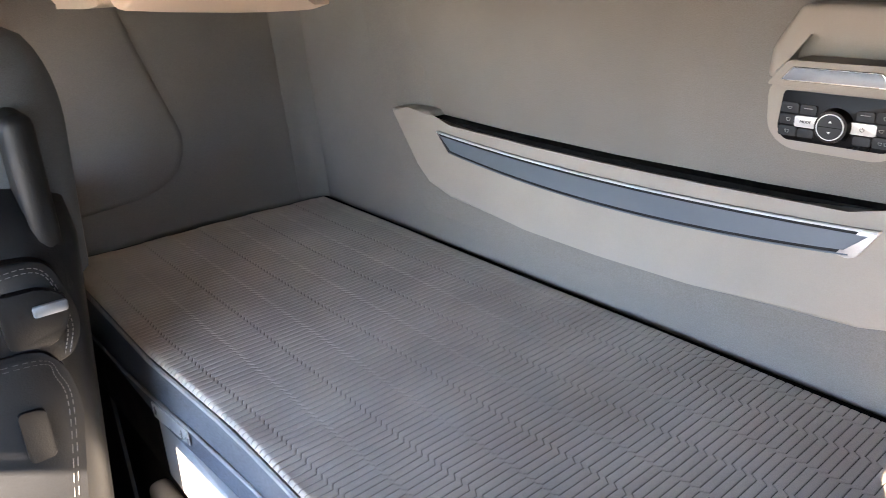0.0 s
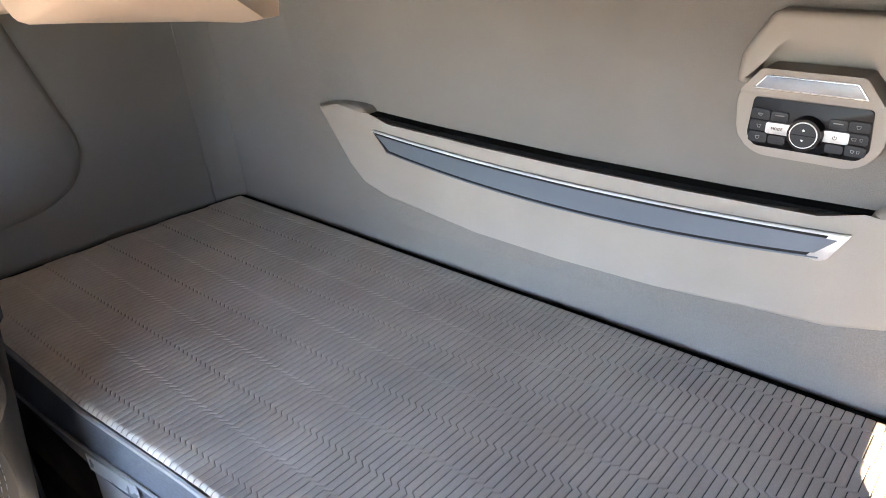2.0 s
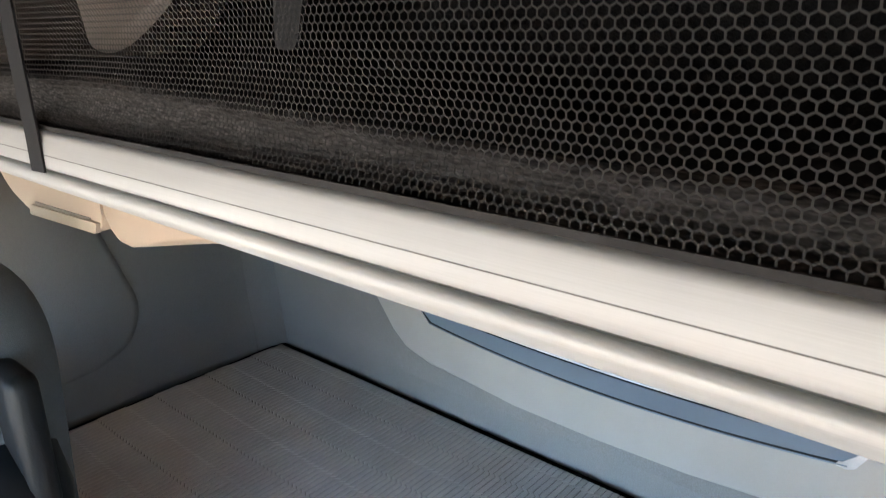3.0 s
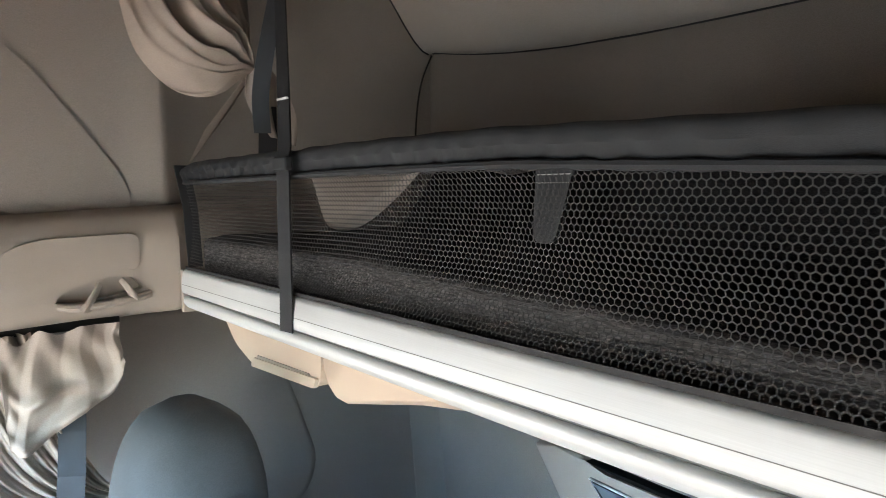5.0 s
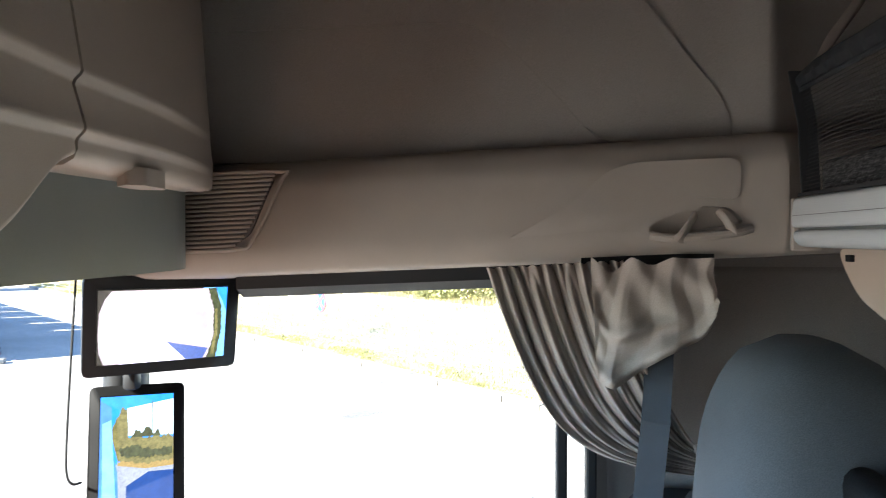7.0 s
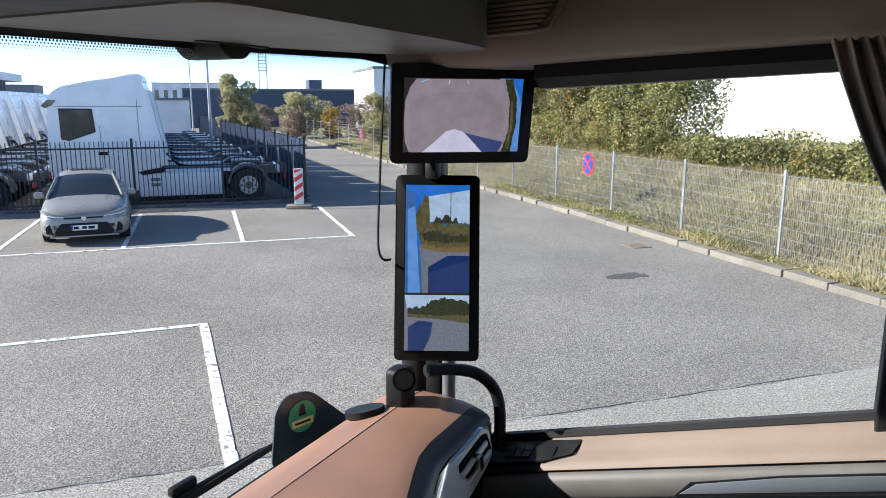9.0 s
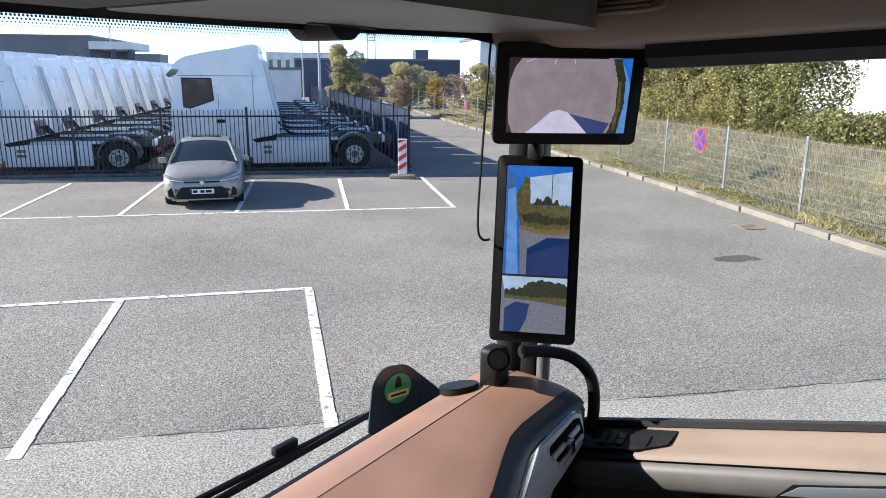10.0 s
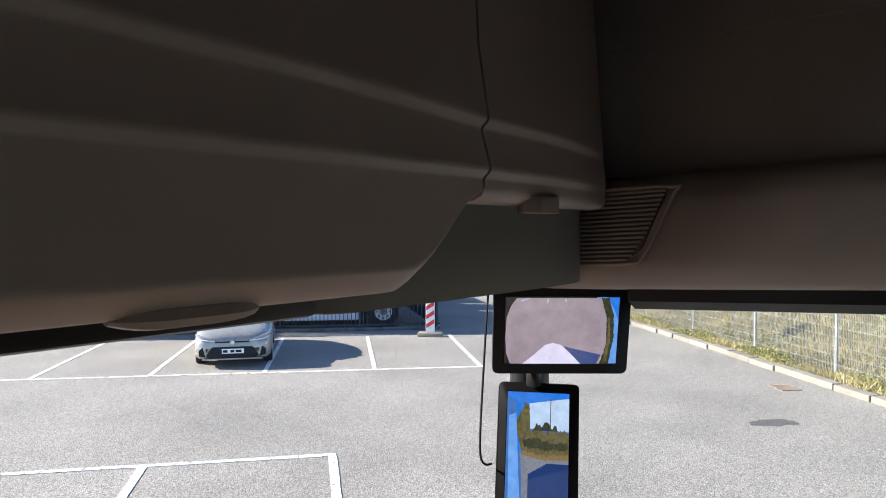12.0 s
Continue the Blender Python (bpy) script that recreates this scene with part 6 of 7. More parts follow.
def placed(name, m, label, category, group="", kind=""):
    e = new(name)
    e.empty_display_size = 0.2
    e.matrix_world = m
    return tagged(e, label, category, group, kind)


bm = bmesh.new()
for v in ((-900, -900), (900, -900), (900, 900), (-900, 900)):
    bm.verts.new((*v, 0))
bm.faces.new(bm.verts)
tagged(obj("ground", bm, ASPHALT), "grey worn asphalt yard", "ground", kind="structure")


rough = random.Random(21)
bm = prism(bmesh.new(), [(6.3, -40), (6.3, -10.5)] + [(6.3 - 0.35 * k, -10.45 + rough.uniform(-0.05, 0.05)) for k in range(1, 80)] + [(-60, -10.45), (-60, -40)], "z", 0.0, 0.004)
paved = obj("pavement", bm, PAVED)
paved.matrix_world = YARD.copy()
tagged(paved, "paler resurfaced strip of asphalt with a ragged edge", "pavement", kind="structure")
joint = random.Random(22)
pts = [(6.3 - 0.25 * k, -10.445 + joint.uniform(-0.022, 0.022)) for k in range(110)]
bm = prism(bmesh.new(), [(a, b + joint.uniform(0.002, 0.012)) for a, b in pts] + [(a, b - joint.uniform(0.002, 0.012)) for a, b in pts[::-1]], "z", 0.0, 0.0055)
crack = obj("trim_joint", bm, CHASSIS)
crack.matrix_world = YARD.copy()
tagged(crack, "dark ragged joint between two layers of asphalt", "joint", kind="structure")


def edge(b):
    """The kerb's line, which bends towards the yard beyond the bays."""
    return 6.5 - 0.026 * max(b - 2.0, 0.0)


def bank(a, b):
    """Height of the grassy bank that rises behind the fence and fades out along the road."""
    k = np.clip((a - 7.5) / 3.6, 0, 1)
    f = np.clip((27 - b) / 12, 0, 1)
    return 0.10 + 1.12 * k * k * (3 - 2 * k) * f * f * (3 - 2 * f) + 0.05 * np.sin(a * 1.7 + b) * np.sin(b * 0.9) * k


def verge_at(u, v):
    b = -60 + 150 * v
    a0 = edge(b) + 0.22
    a = a0 + (60 - a0) * u ** 2.6
    return (a, b, float(bank(a, b)))


bm = sheet(bmesh.new(), 40, 120, verge_at)
verge = obj("verge", bm, SOIL)
verge.matrix_world = YARD.copy()
tagged(verge, "dry grassy verge behind the fence", "ground", kind="structure")
marks = placed("parking_lines", yard(0, 0), "worn white painted parking bay lines", "road marking", kind="structure")
def mark(a0, a1, b0, b1):
    bm = bmesh.new()
    box(bm, ((a0 + a1) / 2, (b0 + b1) / 2, 0.005), (a1 - a0, b1 - b0, 0.006))
    o = obj("line", bm, LINE, marks)
mark(-30, 0.05, -0.05, 0.05)
for k in range(0, 12):
    mark(-2.5 * k - 0.05, -2.5 * k + 0.05, 0.05, 5.2)
# the nearer bays stand slightly askew; their thick paint has cracked across
BAYS = Matrix.Translation((-3.394, -6.20, 0)) @ Matrix.Rotation(radians(2.7), 4, "Z")
crack = random.Random(12)


def cracked(fixed, span, wide, along_a):
    bm = bmesh.new()
    lo, hi = span
    while lo < hi - 0.02:
        n = min(hi, lo + crack.uniform(0.10, 0.75))
        mid, size, off = (lo + n) / 2, n - lo - crack.uniform(0.004, 0.014), fixed + crack.uniform(-0.004, 0.004)
        w = wide * crack.uniform(0.93, 1.05)
        c, dims = ((mid, off, 0.006), (size, w, 0.007)) if along_a else ((off, mid, 0.006), (w, size, 0.007))
        box(bm, c, dims, m=BAYS)
        lo = n
    obj("line", bm, LINE, marks)


cracked(0.0, (-26.0, 0.06), 0.11, True)
for k in range(0, 9):
    cracked(-2.567 * k, (-4.36, -0.06), 0.12, False)


SCREENP = mat("navy_screen", (0.035, 0.055, 0.10), 0.5, fine=30, coarse=1, vary=0.2, bump=0.1)


def fence_iron():
    th = placed("iron_fence", yard(0, 6.5), "black vertical-bar steel fence along the truck yard", "fence")
    bars = bmesh.new()
    n = 190
    for i in range(n):
        box(bars, (-0.2 - i * 0.125, 0, 1.0), (0.022, 0.022, 1.96))
    o = part("bars", bars, IRON, th)
    o["kind"] = "stuff"
    for z in (0.18, 1.78):
        part("rail", boxes(((-12, 0, z), (23.8, 0.03, 0.05))), IRON, th)
    for i in range(10):
        part("post", boxes(((-0.2 - 2.5 * i, 0, 1.02), (0.07, 0.07, 2.08))), IRON, th)
    # the long side along the road is closed with dark ribbed screens
    for i in range(19):
        b0 = 2.85 * i
        m = Matrix.Translation((-0.2 - 0.058 * b0, b0, 0)) @ Matrix.Rotation(0.058, 4, "Z")
        bm = bmesh.new()
        box(bm, (0, 1.40, 1.0), (0.02, 2.52, 1.9), m=m)
        for k in range(12):
            box(bm, (0, 0.25 + 0.21 * k, 1.0), (0.045, 0.03, 1.96), m=m)
        part("screen_panel", bm, SCREENP, th, "dark blue ribbed screen panel")
        bm = bmesh.new()
        box(bm, (0, 0, 1.04), (0.07, 0.07, 2.1), m=m)
        part("post", bm, IRON, th)
    bm = boxes(((-12.2, 0, 0.05), (24.2, 0.16, 0.10)), bevel=0.02)
    part("plinth", bm, CHASSIS, th, "low concrete plinth")


fence_iron()


def wheel(th, c, r, w, rim, name="wheel"):
    tyre = part(name, disc(bmesh.new(), c, r, w, (0, 1, 0), 28), TYRE, th, "black tyre", smooth=True)
    sgn = -1
    part("rim", disc(bmesh.new(), (c[0], c[1] + sgn * (w / 2 + 0.004), c[2]), r * 0.56, 0.02, (0, 1, 0), 24), rim, tyre, "pale steel rim")
    part("hub", disc(bmesh.new(), (c[0], c[1] + sgn * (w / 2 + 0.03), c[2]), r * 0.22, 0.06, (0, 1, 0), 16), CHASSIS, tyre)
    for k in range(8):
        a = 2 * math.pi * k / 8
        part("hole", disc(bmesh.new(), (c[0] + r * 0.41 * math.cos(a), c[1] + sgn * (w / 2 + 0.015), c[2] + r * 0.41 * math.sin(a)), r * 0.075, 0.012, (0, 1, 0), 8), CHASSIS, tyre)
    return tyre


def tractor(name="tractor_unit"):
    """A tractor that faces -a, its near side towards -b; its origin is below the rear axle's near wheel."""
    th = placed(name, Matrix(), "white tractor unit with dark chassis parked behind the fence", "truck", group="parked tractors")
    prof = [(-5.52, 0.45), (-5.61, 1.2), (-5.60, 1.90), (-5.50, 2.95), (-5.53, 3.12), (-5.42, 3.36), (-5.12, 3.55), (-4.3, 3.72), (-3.4, 3.85), (-2.98, 3.88), (-2.90, 3.60), (-2.62, 1.9), (-2.50, 1.15), (-3.2, 1.05), (-3.2, 0.45)]
    bm = bmesh.new()
    prism(bm, rounded(prof, 0.12, 3), "y", 0.0, 2.48, bevel=0.07, seg=3)
    part("cab", bm, WHITE, th, "white sleeper cab", smooth=True)
    bm = bmesh.new()
    prism(bm, [(-2.56, 1.2), (-2.95, 3.58), (-2.80, 3.45), (-2.36, 1.2)], "y", 0.02, 0.07)
    part("side_deflector", bm, WHITE, th, "white side deflector", smooth=True)
    bm = bmesh.new()
    prism(bm, [(-2.56, 1.2), (-2.95, 3.58), (-2.80, 3.45), (-2.36, 1.2)], "y", 2.41, 2.46)
    part("side_deflector", bm, WHITE, th, "white side deflector", smooth=True)
    bm = bmesh.new()
    prism(bm, rounded([(-5.24, 2.02), (-5.24, 2.90), (-4.37, 2.89), (-4.32, 2.25), (-5.06, 1.99)], 0.05), "y", -0.006, 0.05)
    part("side_window", bm, CARGLASS, th, "dark side window")
    bm = bmesh.new()
    prism(bm, [(-5.612, 1.95), (-5.515, 2.92), (-5.48, 2.92), (-5.57, 1.95)], "y", 0.12, 2.36)
    part("windscreen", bm, CARGLASS, th, "dark windscreen")
    part("sun_visor", prism(bmesh.new(), rounded([(-5.68, 3.00), (-5.60, 2.93), (-5.40, 3.00), (-5.28, 3.15), (-5.50, 3.17)], 0.02), "y", -0.02, 2.50, bevel=0.02), CARGLASS, th, "smoked sun visor")
    for y in (0.015, 2.405):
        bm = bmesh.new()
        prism(bm, [(-2.80, 3.45), (-2.36, 1.2), (-2.335, 1.2), (-2.775, 3.45)], "y", y, y + 0.06)
        part("edge_seal", bm, TRUCKGREY, th, "grey rubber edge of the deflector")
    part("door_handle", boxes(((-4.15, -0.01, 1.60), (0.26, 0.03, 0.10)), bevel=0.02), DARK, th, "black door handle")
    for x, z, h in ((-4.18, 1.65, 1.5), (-3.12, 2.55, 1.25), (-5.3, 1.35, 1.1)):
        part("panel_gap", boxes(((x, -0.003, z), (0.014, 0.012, h))), KERB, th, "thin panel gap")
    part("panel_gap", boxes(((-4.15, -0.003, 2.98), (2.35, 0.012, 0.016))), KERB, th, "thin panel gap")
    part("fuel_flap", prism(bmesh.new(), rounded([(-3.22, 1.02), (-2.46, 1.16), (-2.48, 1.00), (-3.10, 0.92)], 0.02), "y", -0.016, 0.004), DARK, th, "black intake slot")
    for z in (0.62, 0.78):
        part("marker", boxes(((-2.75, -0.012, z), (0.26, 0.02, 0.09))), KERB, th, "pale data plate")
    part("skirt", boxes(((-2.0, 0.05, 0.62), (2.5, 0.06, 0.72)), bevel=0.03), WHITE, th, "white side skirt", smooth=True)
    part("skirt", boxes(((-2.0, 2.43, 0.62), (2.5, 0.06, 0.72)), bevel=0.03), WHITE, th, "white side skirt", smooth=True)
    part("catwalk", boxes(((-1.6, 1.24, 1.0), (2.2, 2.2, 0.05))), ALUPLATE, th, "ribbed steel catwalk")
    part("air_tank", tube(bmesh.new(), [(-2.3, 0.30, 0.62), (-0.9, 0.30, 0.62)], 0.2, 14), ALUPLATE, th, "light grey air tank", smooth=True)
    part("battery_box", boxes(((-0.95, 2.2, 0.8), (0.5, 0.5, 0.4)), bevel=0.03), STEEL, th, "grey battery box", smooth=True)
    for y in (0.82, 1.66):
        part("frame_rail", boxes(((-1.2, y, 0.95), (5.0, 0.09, 0.28))), CHASSIS, th)
    part("fifth_wheel", boxes(((0.0, 1.24, 1.20), (0.9, 0.9, 0.10)), bevel=0.03), CHASSIS, th)
    back_ = part("rear_panel", prism(bmesh.new(), [(-2.60, 1.35), (-2.58, 1.35), (-2.835, 3.20), (-2.855, 3.20)], "y", 0.39, 2.09), TRUCKGREY, th, "pale grey rear wall panel")
    for y in (0.62, 1.24, 1.86):
        part("rib", prism(bmesh.new(), [(-2.59, 1.40), (-2.565, 1.40), (-2.81, 3.15), (-2.835, 3.15)], "y", y - 0.025, y + 0.025), WHITE, back_, "white pressed rib")
    part("vent_screen", boxes(((-2.545, 1.24, 1.36), (0.05, 0.8, 0.22)), bevel=0.006), CHASSIS, back_, "dark vent screen")
    for x0, z0, x1, z1 in ((-5.25, 2.905, -4.36, 2.895), (-5.06, 1.985, -4.31, 2.245), (-4.365, 2.90, -4.315, 2.25)):
        part("window_edge", tube(bmesh.new(), [(x0, -0.004, z0), (x1, -0.004, z1)], 0.018, 6), RUBBER, th, "black window seal")
    part("roof_cap", prism(bmesh.new(), rounded([(-4.3, 3.68), (-3.6, 3.84), (-3.30, 3.93), (-2.97, 3.93), (-2.91, 3.74), (-2.96, 3.60)], 0.06, 3), "y", 0.10, 2.38, bevel=0.06, seg=3), WHITE, th, "white roof deflector", smooth=True)
    for k in range(7):
        part("hose", tube(bmesh.new(), curve([(-2.45, 0.9 + 0.11 * k, 1.5), (-2.0, 0.9 + 0.10 * k, 1.16 - 0.02 * k), (-1.2 + 0.05 * k, 0.95 + 0.09 * k, 1.10)], 4), 0.018, 6), DARK, th, smooth=True)
    for x in (0.34, -0.34):
        part("air_bellow", disc(bmesh.new(), (x, 0.62, 0.75), 0.13, 0.28, (0, 0, 1), 14), RUBBER, th, "black air bellow", smooth=True)
    part("cross_beam", boxes(((0.98, 1.24, 0.98), (0.10, 1.7, 0.22)), bevel=0.02), ALUPLATE, th, "pale rear cross beam", smooth=True)
    part("cable_stand", boxes(((-2.55, 1.24, 1.45), (0.08, 0.9, 0.5)), bevel=0.02), CHASSIS, th, "dark hose stand")
    for y in (0.28, 2.2):
        bm = bmesh.new()
        o = [(0.64 * math.cos(t), 0.55 + 0.66 * math.sin(t)) for t in np.linspace(0.05, math.pi - 0.05, 14)]
        i = [(0.57 * math.cos(t), 0.55 + 0.59 * math.sin(t)) for t in np.linspace(math.pi - 0.05, 0.05, 14)]
        prism(bm, o + i, "y", y - 0.28, y + 0.28)
        part("mudguard", bm, CHASSIS, th, "dark mudguard", smooth=True)
    part("tail_lamp", boxes(((1.15, 0.25, 0.75), (0.06, 0.4, 0.14))), REDP, th, "red tail lamp")
    wheel(th, (0, 0.18, 0.52), 0.52, 0.34, STEEL)
    wheel(th, (0, 2.3, 0.52), 0.52, 0.34, STEEL)
    wheel(th, (-4.0, 0.18, 0.52), 0.52, 0.32, STEEL)
    return th


first = tractor()
first.matrix_world = yard(-1.9, 7.15)
for r in range(1, 10):
    copy_thing(first, yard(-1.9 - 0.23 * r, 7.15 + 3.05 * r))
for r in range(10):
    copy_thing(first, yard(-9.15, 7.15 if r == 0 else 6.2 + 3.6 * r) @ Matrix.Diagonal((1, 1, 0.93, 1)))


def car():
    """A hatchback facing -b; its origin is on the ground below the nose."""
    th = placed("hatchback", yard(-5.80, 0.72, 0, 4.5), "grey metallic hatchback parked nose out in a bay", "car")
    st = np.array([  # b, half width, sill, waist, deck
        (0.00, 0.60, 0.30, 0.50, 0.645), (0.03, 0.70, 0.25, 0.545, 0.695), (0.09, 0.79, 0.22, 0.585, 0.745), (0.20, 0.855, 0.205, 0.635, 0.795), (0.40, 0.888, 0.20, 0.70, 0.845), (0.70, 0.90, 0.20, 0.765, 0.90), (1.00, 0.90, 0.20, 0.82, 0.945), (1.30, 0.895, 0.20, 0.865, 0.975),
        (2.1, 0.895, 0.20, 0.90, 0.99), (3.2, 0.895, 0.20, 0.92, 1.0), (3.9, 0.88, 0.22, 0.95, 1.02), (4.25, 0.82, 0.28, 0.90, 0.98), (4.37, 0.70, 0.35, 0.70, 0.80)])
    def section(b):
        """Half round the body: sill, flank, shoulder, bonnet."""
        w, low, wa, d = (float(np.interp(b, st[:, 0], st[:, k])) for k in (1, 2, 3, 4))
        half = [(0.90 * w, low), (0.975 * w, low + 0.05), (w, low + 0.16), (0.998 * w, wa - 0.12), (0.985 * w, wa - 0.05), (0.955 * w, wa), (0.90 * w, wa + 0.35 * (d - wa)), (0.80 * w, wa + 0.72 * (d - wa)), (0.62 * w, d - 0.006), (0.40 * w, d + 0.010), (0.18 * w, d + 0.016)]
        return [(-x, b, z) for x, z in half] + [(0, b, d + 0.017)] + [(x, b, z) for x, z in half[::-1]]
    bm = bmesh.new()
    rings(bm, [section(b) for b in (0.0, 0.015, 0.03, 0.06, 0.09, 0.14, 0.20, 0.30, 0.40, 0.55, 0.70, 0.85, 1.0, 1.15, 1.3, 1.7, 2.1, 2.6, 3.2, 3.55, 3.9, 4.1, 4.25, 4.37)])
    part("body", bm, CARPAINT, th, "grey metallic body", smooth=True, sharp=40)
    bm = bmesh.new()
    roof = [(1.16, 0.735, 0.955, 0.735), (1.45, 0.705, 1.105, 0.68), (1.75, 0.665, 1.255, 0.63), (2.02, 0.63, 1.375, 0.575), (2.3, 0.62, 1.425, 0.56), (2.6, 0.62, 1.44, 0.56), (3.3, 0.61, 1.40, 0.55), (3.9, 0.62, 1.22, 0.58), (4.2, 0.70, 1.0, 0.68)]
    rings(bm, [[(-w1 - 0.10, b, 0.92), (-w1 - 0.02, b, (z + 0.95) / 2 + 0.01), (-w2, b, z - 0.03), (-0.75 * w2, b, z - 0.006), (-0.4 * w2, b, z + 0.012), (0, b, z + 0.02), (0.4 * w2, b, z + 0.012), (0.75 * w2, b, z - 0.006), (w2, b, z - 0.03), (w1 + 0.02, b, (z + 0.95) / 2 + 0.01), (w1 + 0.10, b, 0.92)] for b, w1, z, w2 in roof])
    part("glasshouse", bm, CARGLASS, th, "dark tinted glasshouse", smooth=True, sharp=40)
    bm = bmesh.new()
    rings(bm, [[(-w2 - 0.03, b, z - 0.035), (-w2 * 0.78, b, z + 0.004), (-w2 * 0.4, b, z + 0.024), (0, b, z + 0.032), (w2 * 0.4, b, z + 0.024), (w2 * 0.78, b, z + 0.004), (w2 + 0.03, b, z - 0.035), (0, b, z - 0.03)] for b, w1, z, w2 in roof[3:8]])
    part("roof", bm, CARPAINT, th, "grey roof", smooth=True)
    for s in (-1, 1):
        bm = tube(bmesh.new(), curve([(s * 0.79, 1.14, 0.94), (s * 0.725, 1.45, 1.10), (s * 0.66, 1.75, 1.245), (s * 0.595, 2.04, 1.375)], 4), 0.032, 8)
        part("pillar", bm, CARPAINT, th, smooth=True)
        part("mirror", boxes(((s * 0.98, 1.45, 0.98), (0.2, 0.12, 0.14)), bevel=0.04), CARPAINT, th, "grey door mirror", smooth=True)
        bm = bmesh.new()
        rings(bm, [[(s * x, y, z), (s * x, y, z + h), (s * x, y + 0.10, z + h), (s * x, y + 0.10, z)] for x, y, z, h in ((0.36, -0.012, 0.625, 0.03), (0.55, 0.018, 0.632, 0.07), (0.72, 0.075, 0.650, 0.10), (0.825, 0.20, 0.690, 0.085), (0.872, 0.36, 0.735, 0.03))])
        light = part("headlight", bm, LENS, th, "slim clear headlight", smooth=True)
        part("light_line", tube(bmesh.new(), [(s * 0.40, -0.018, 0.640), (s * 0.56, 0.012, 0.650), (s * 0.72, 0.068, 0.668), (s * 0.82, 0.185, 0.702)], 0.012, 6), WHITEP, light, "white daylight strip")
        bm = bmesh.new()
        prism(bm, [(s * 0.60, 0.26), (s * 0.755, 0.29), (s * 0.765, 0.42), (s * 0.68, 0.50), (s * 0.64, 0.40)], "y", 0.015, 0.20, bevel=0.012)
        part("side_intake", bm, DARK, th, "black side intake", smooth=True)
        for b in (0.88, 3.52):
            wheel_ = part("wheel", disc(bmesh.new(), (s * 0.79, b, 0.32), 0.32, 0.21, (1, 0, 0), 24), TYRE, th, "black tyre", smooth=True)
            part("rim", disc(bmesh.new(), (s * 0.90, b, 0.32), 0.22, 0.02, (1, 0, 0), 20), STEEL, wheel_)
    bm = bmesh.new()
    prism(bm, rounded([(-0.52, 0.22), (0.52, 0.22), (0.60, 0.30), (0.46, 0.50), (-0.46, 0.50), (-0.60, 0.30)], 0.04), "y", -0.03, 0.10, bevel=0.01)
    part("grille", bm, DARK, th, "dark lower grille", smooth=True)
    part("grille_bar", boxes(((0, -0.004, 0.612), (0.78, 0.05, 0.030)), bevel=0.01), DARK, th, "dark upper grille")
    part("bumper_lip", boxes(((0, 0.02, 0.215), (1.36, 0.12, 0.04)), bevel=0.015), CARPAINT, th, "grey bumper lip", smooth=True)
    for x in (-0.30, 0.30):
        part("hood_crease", tube(bmesh.new(), [(x * 1.0, 0.30, 0.832 - 0.03 * abs(x)), (x * 1.45, 0.70, 0.911 - 0.03 * abs(x)), (x * 1.6, 1.0, 0.956 - 0.03 * abs(x))], 0.006, 6), CARPAINT, th, smooth=True)
    part("sunroof", boxes(((0, 2.62, 1.468), (0.72, 0.5, 0.012)), bevel=0.004), CARGLASS, th, "dark sunroof glass")
    plate_ = part("number_plate", boxes(((0, -0.035, 0.40), (0.52, 0.02, 0.11)), bevel=0.004), WHITEP, th, "white number plate with dark bars")
    part("plate_band", boxes(((-0.245, -0.047, 0.40), (0.03, 0.004, 0.10))), BLUEP, plate_)
    for x, w in ((-0.16, 0.10), (0.0, 0.09), (0.14, 0.13)):
        part("plate_bar", boxes(((x, -0.047, 0.40), (w, 0.004, 0.06))), DARK, plate_)
    part("badge", disc(bmesh.new(), (0, -0.03, 0.60), 0.05, 0.02, (0, 1, 0), 20), CHROME, th, "chrome oval badge")
    return th


car()


def beacon():
    th = placed("beacon", yard(-0.60, 4.95, 0, -18), "red and white striped guide beacon on a pale rubber foot", "barrier")
    part("foot", boxes(((0, 0, 0.06), (0.75, 0.36, 0.12)), bevel=0.03), KERB, th, "pale foot plate", smooth=True)
    part("board", boxes(((0, 0, 0.66), (0.27, 0.05, 1.06)), bevel=0.012), WHITEP, th, "white board")
    for k in range(4):
        z = 0.24 + 0.27 * k
        bm = bmesh.new()
        prism(bm, [(-0.125, z + 0.13), (-0.125, z), (0.125, min(z + 0.16, 1.18)), (0.125, min(z + 0.29, 1.18))] if k < 3 else [(-0.125, z + 0.11), (-0.125, z), (0.125, 1.17), (0.0, 1.17)], "y", -0.032, -0.026)
        part("stripe", bm, REDP, th, "red stripe")


beacon()


def fence_line(b):
    return -0.042 * max(b, 0.0)


def wire_fence():
    th = placed("mesh_fence", yard(7.25, 0), "galvanised double-wire mesh fence along the verge", "fence")
    bm = bmesh.new()
    for k in range(700):
        b = -14.0 + 0.05 * k
        if b < 12:
            box(bm, (fence_line(b), b, 0.92), (0.005, 0.005, 1.66))
    for k in range(9):
        for b0, b1 in ((-14, 0), (0, 62)):
            tube(bm, [(0.005 + fence_line(b0), b0, 0.12 + 0.2 * k), (0.005 + fence_line(b1), b1, 0.12 + 0.2 * k)], 0.005, 4)
    o = part("wires", bm, STEEL, th)
    o["kind"] = "stuff"
    for k in range(-2, 20):
        b = -5.56 + 3.02 * k
        part("post", boxes(((0.035 + fence_line(b), b, 0.92), (0.05, 0.06, 1.80)), bevel=0.006), STEEL, th)


wire_fence()


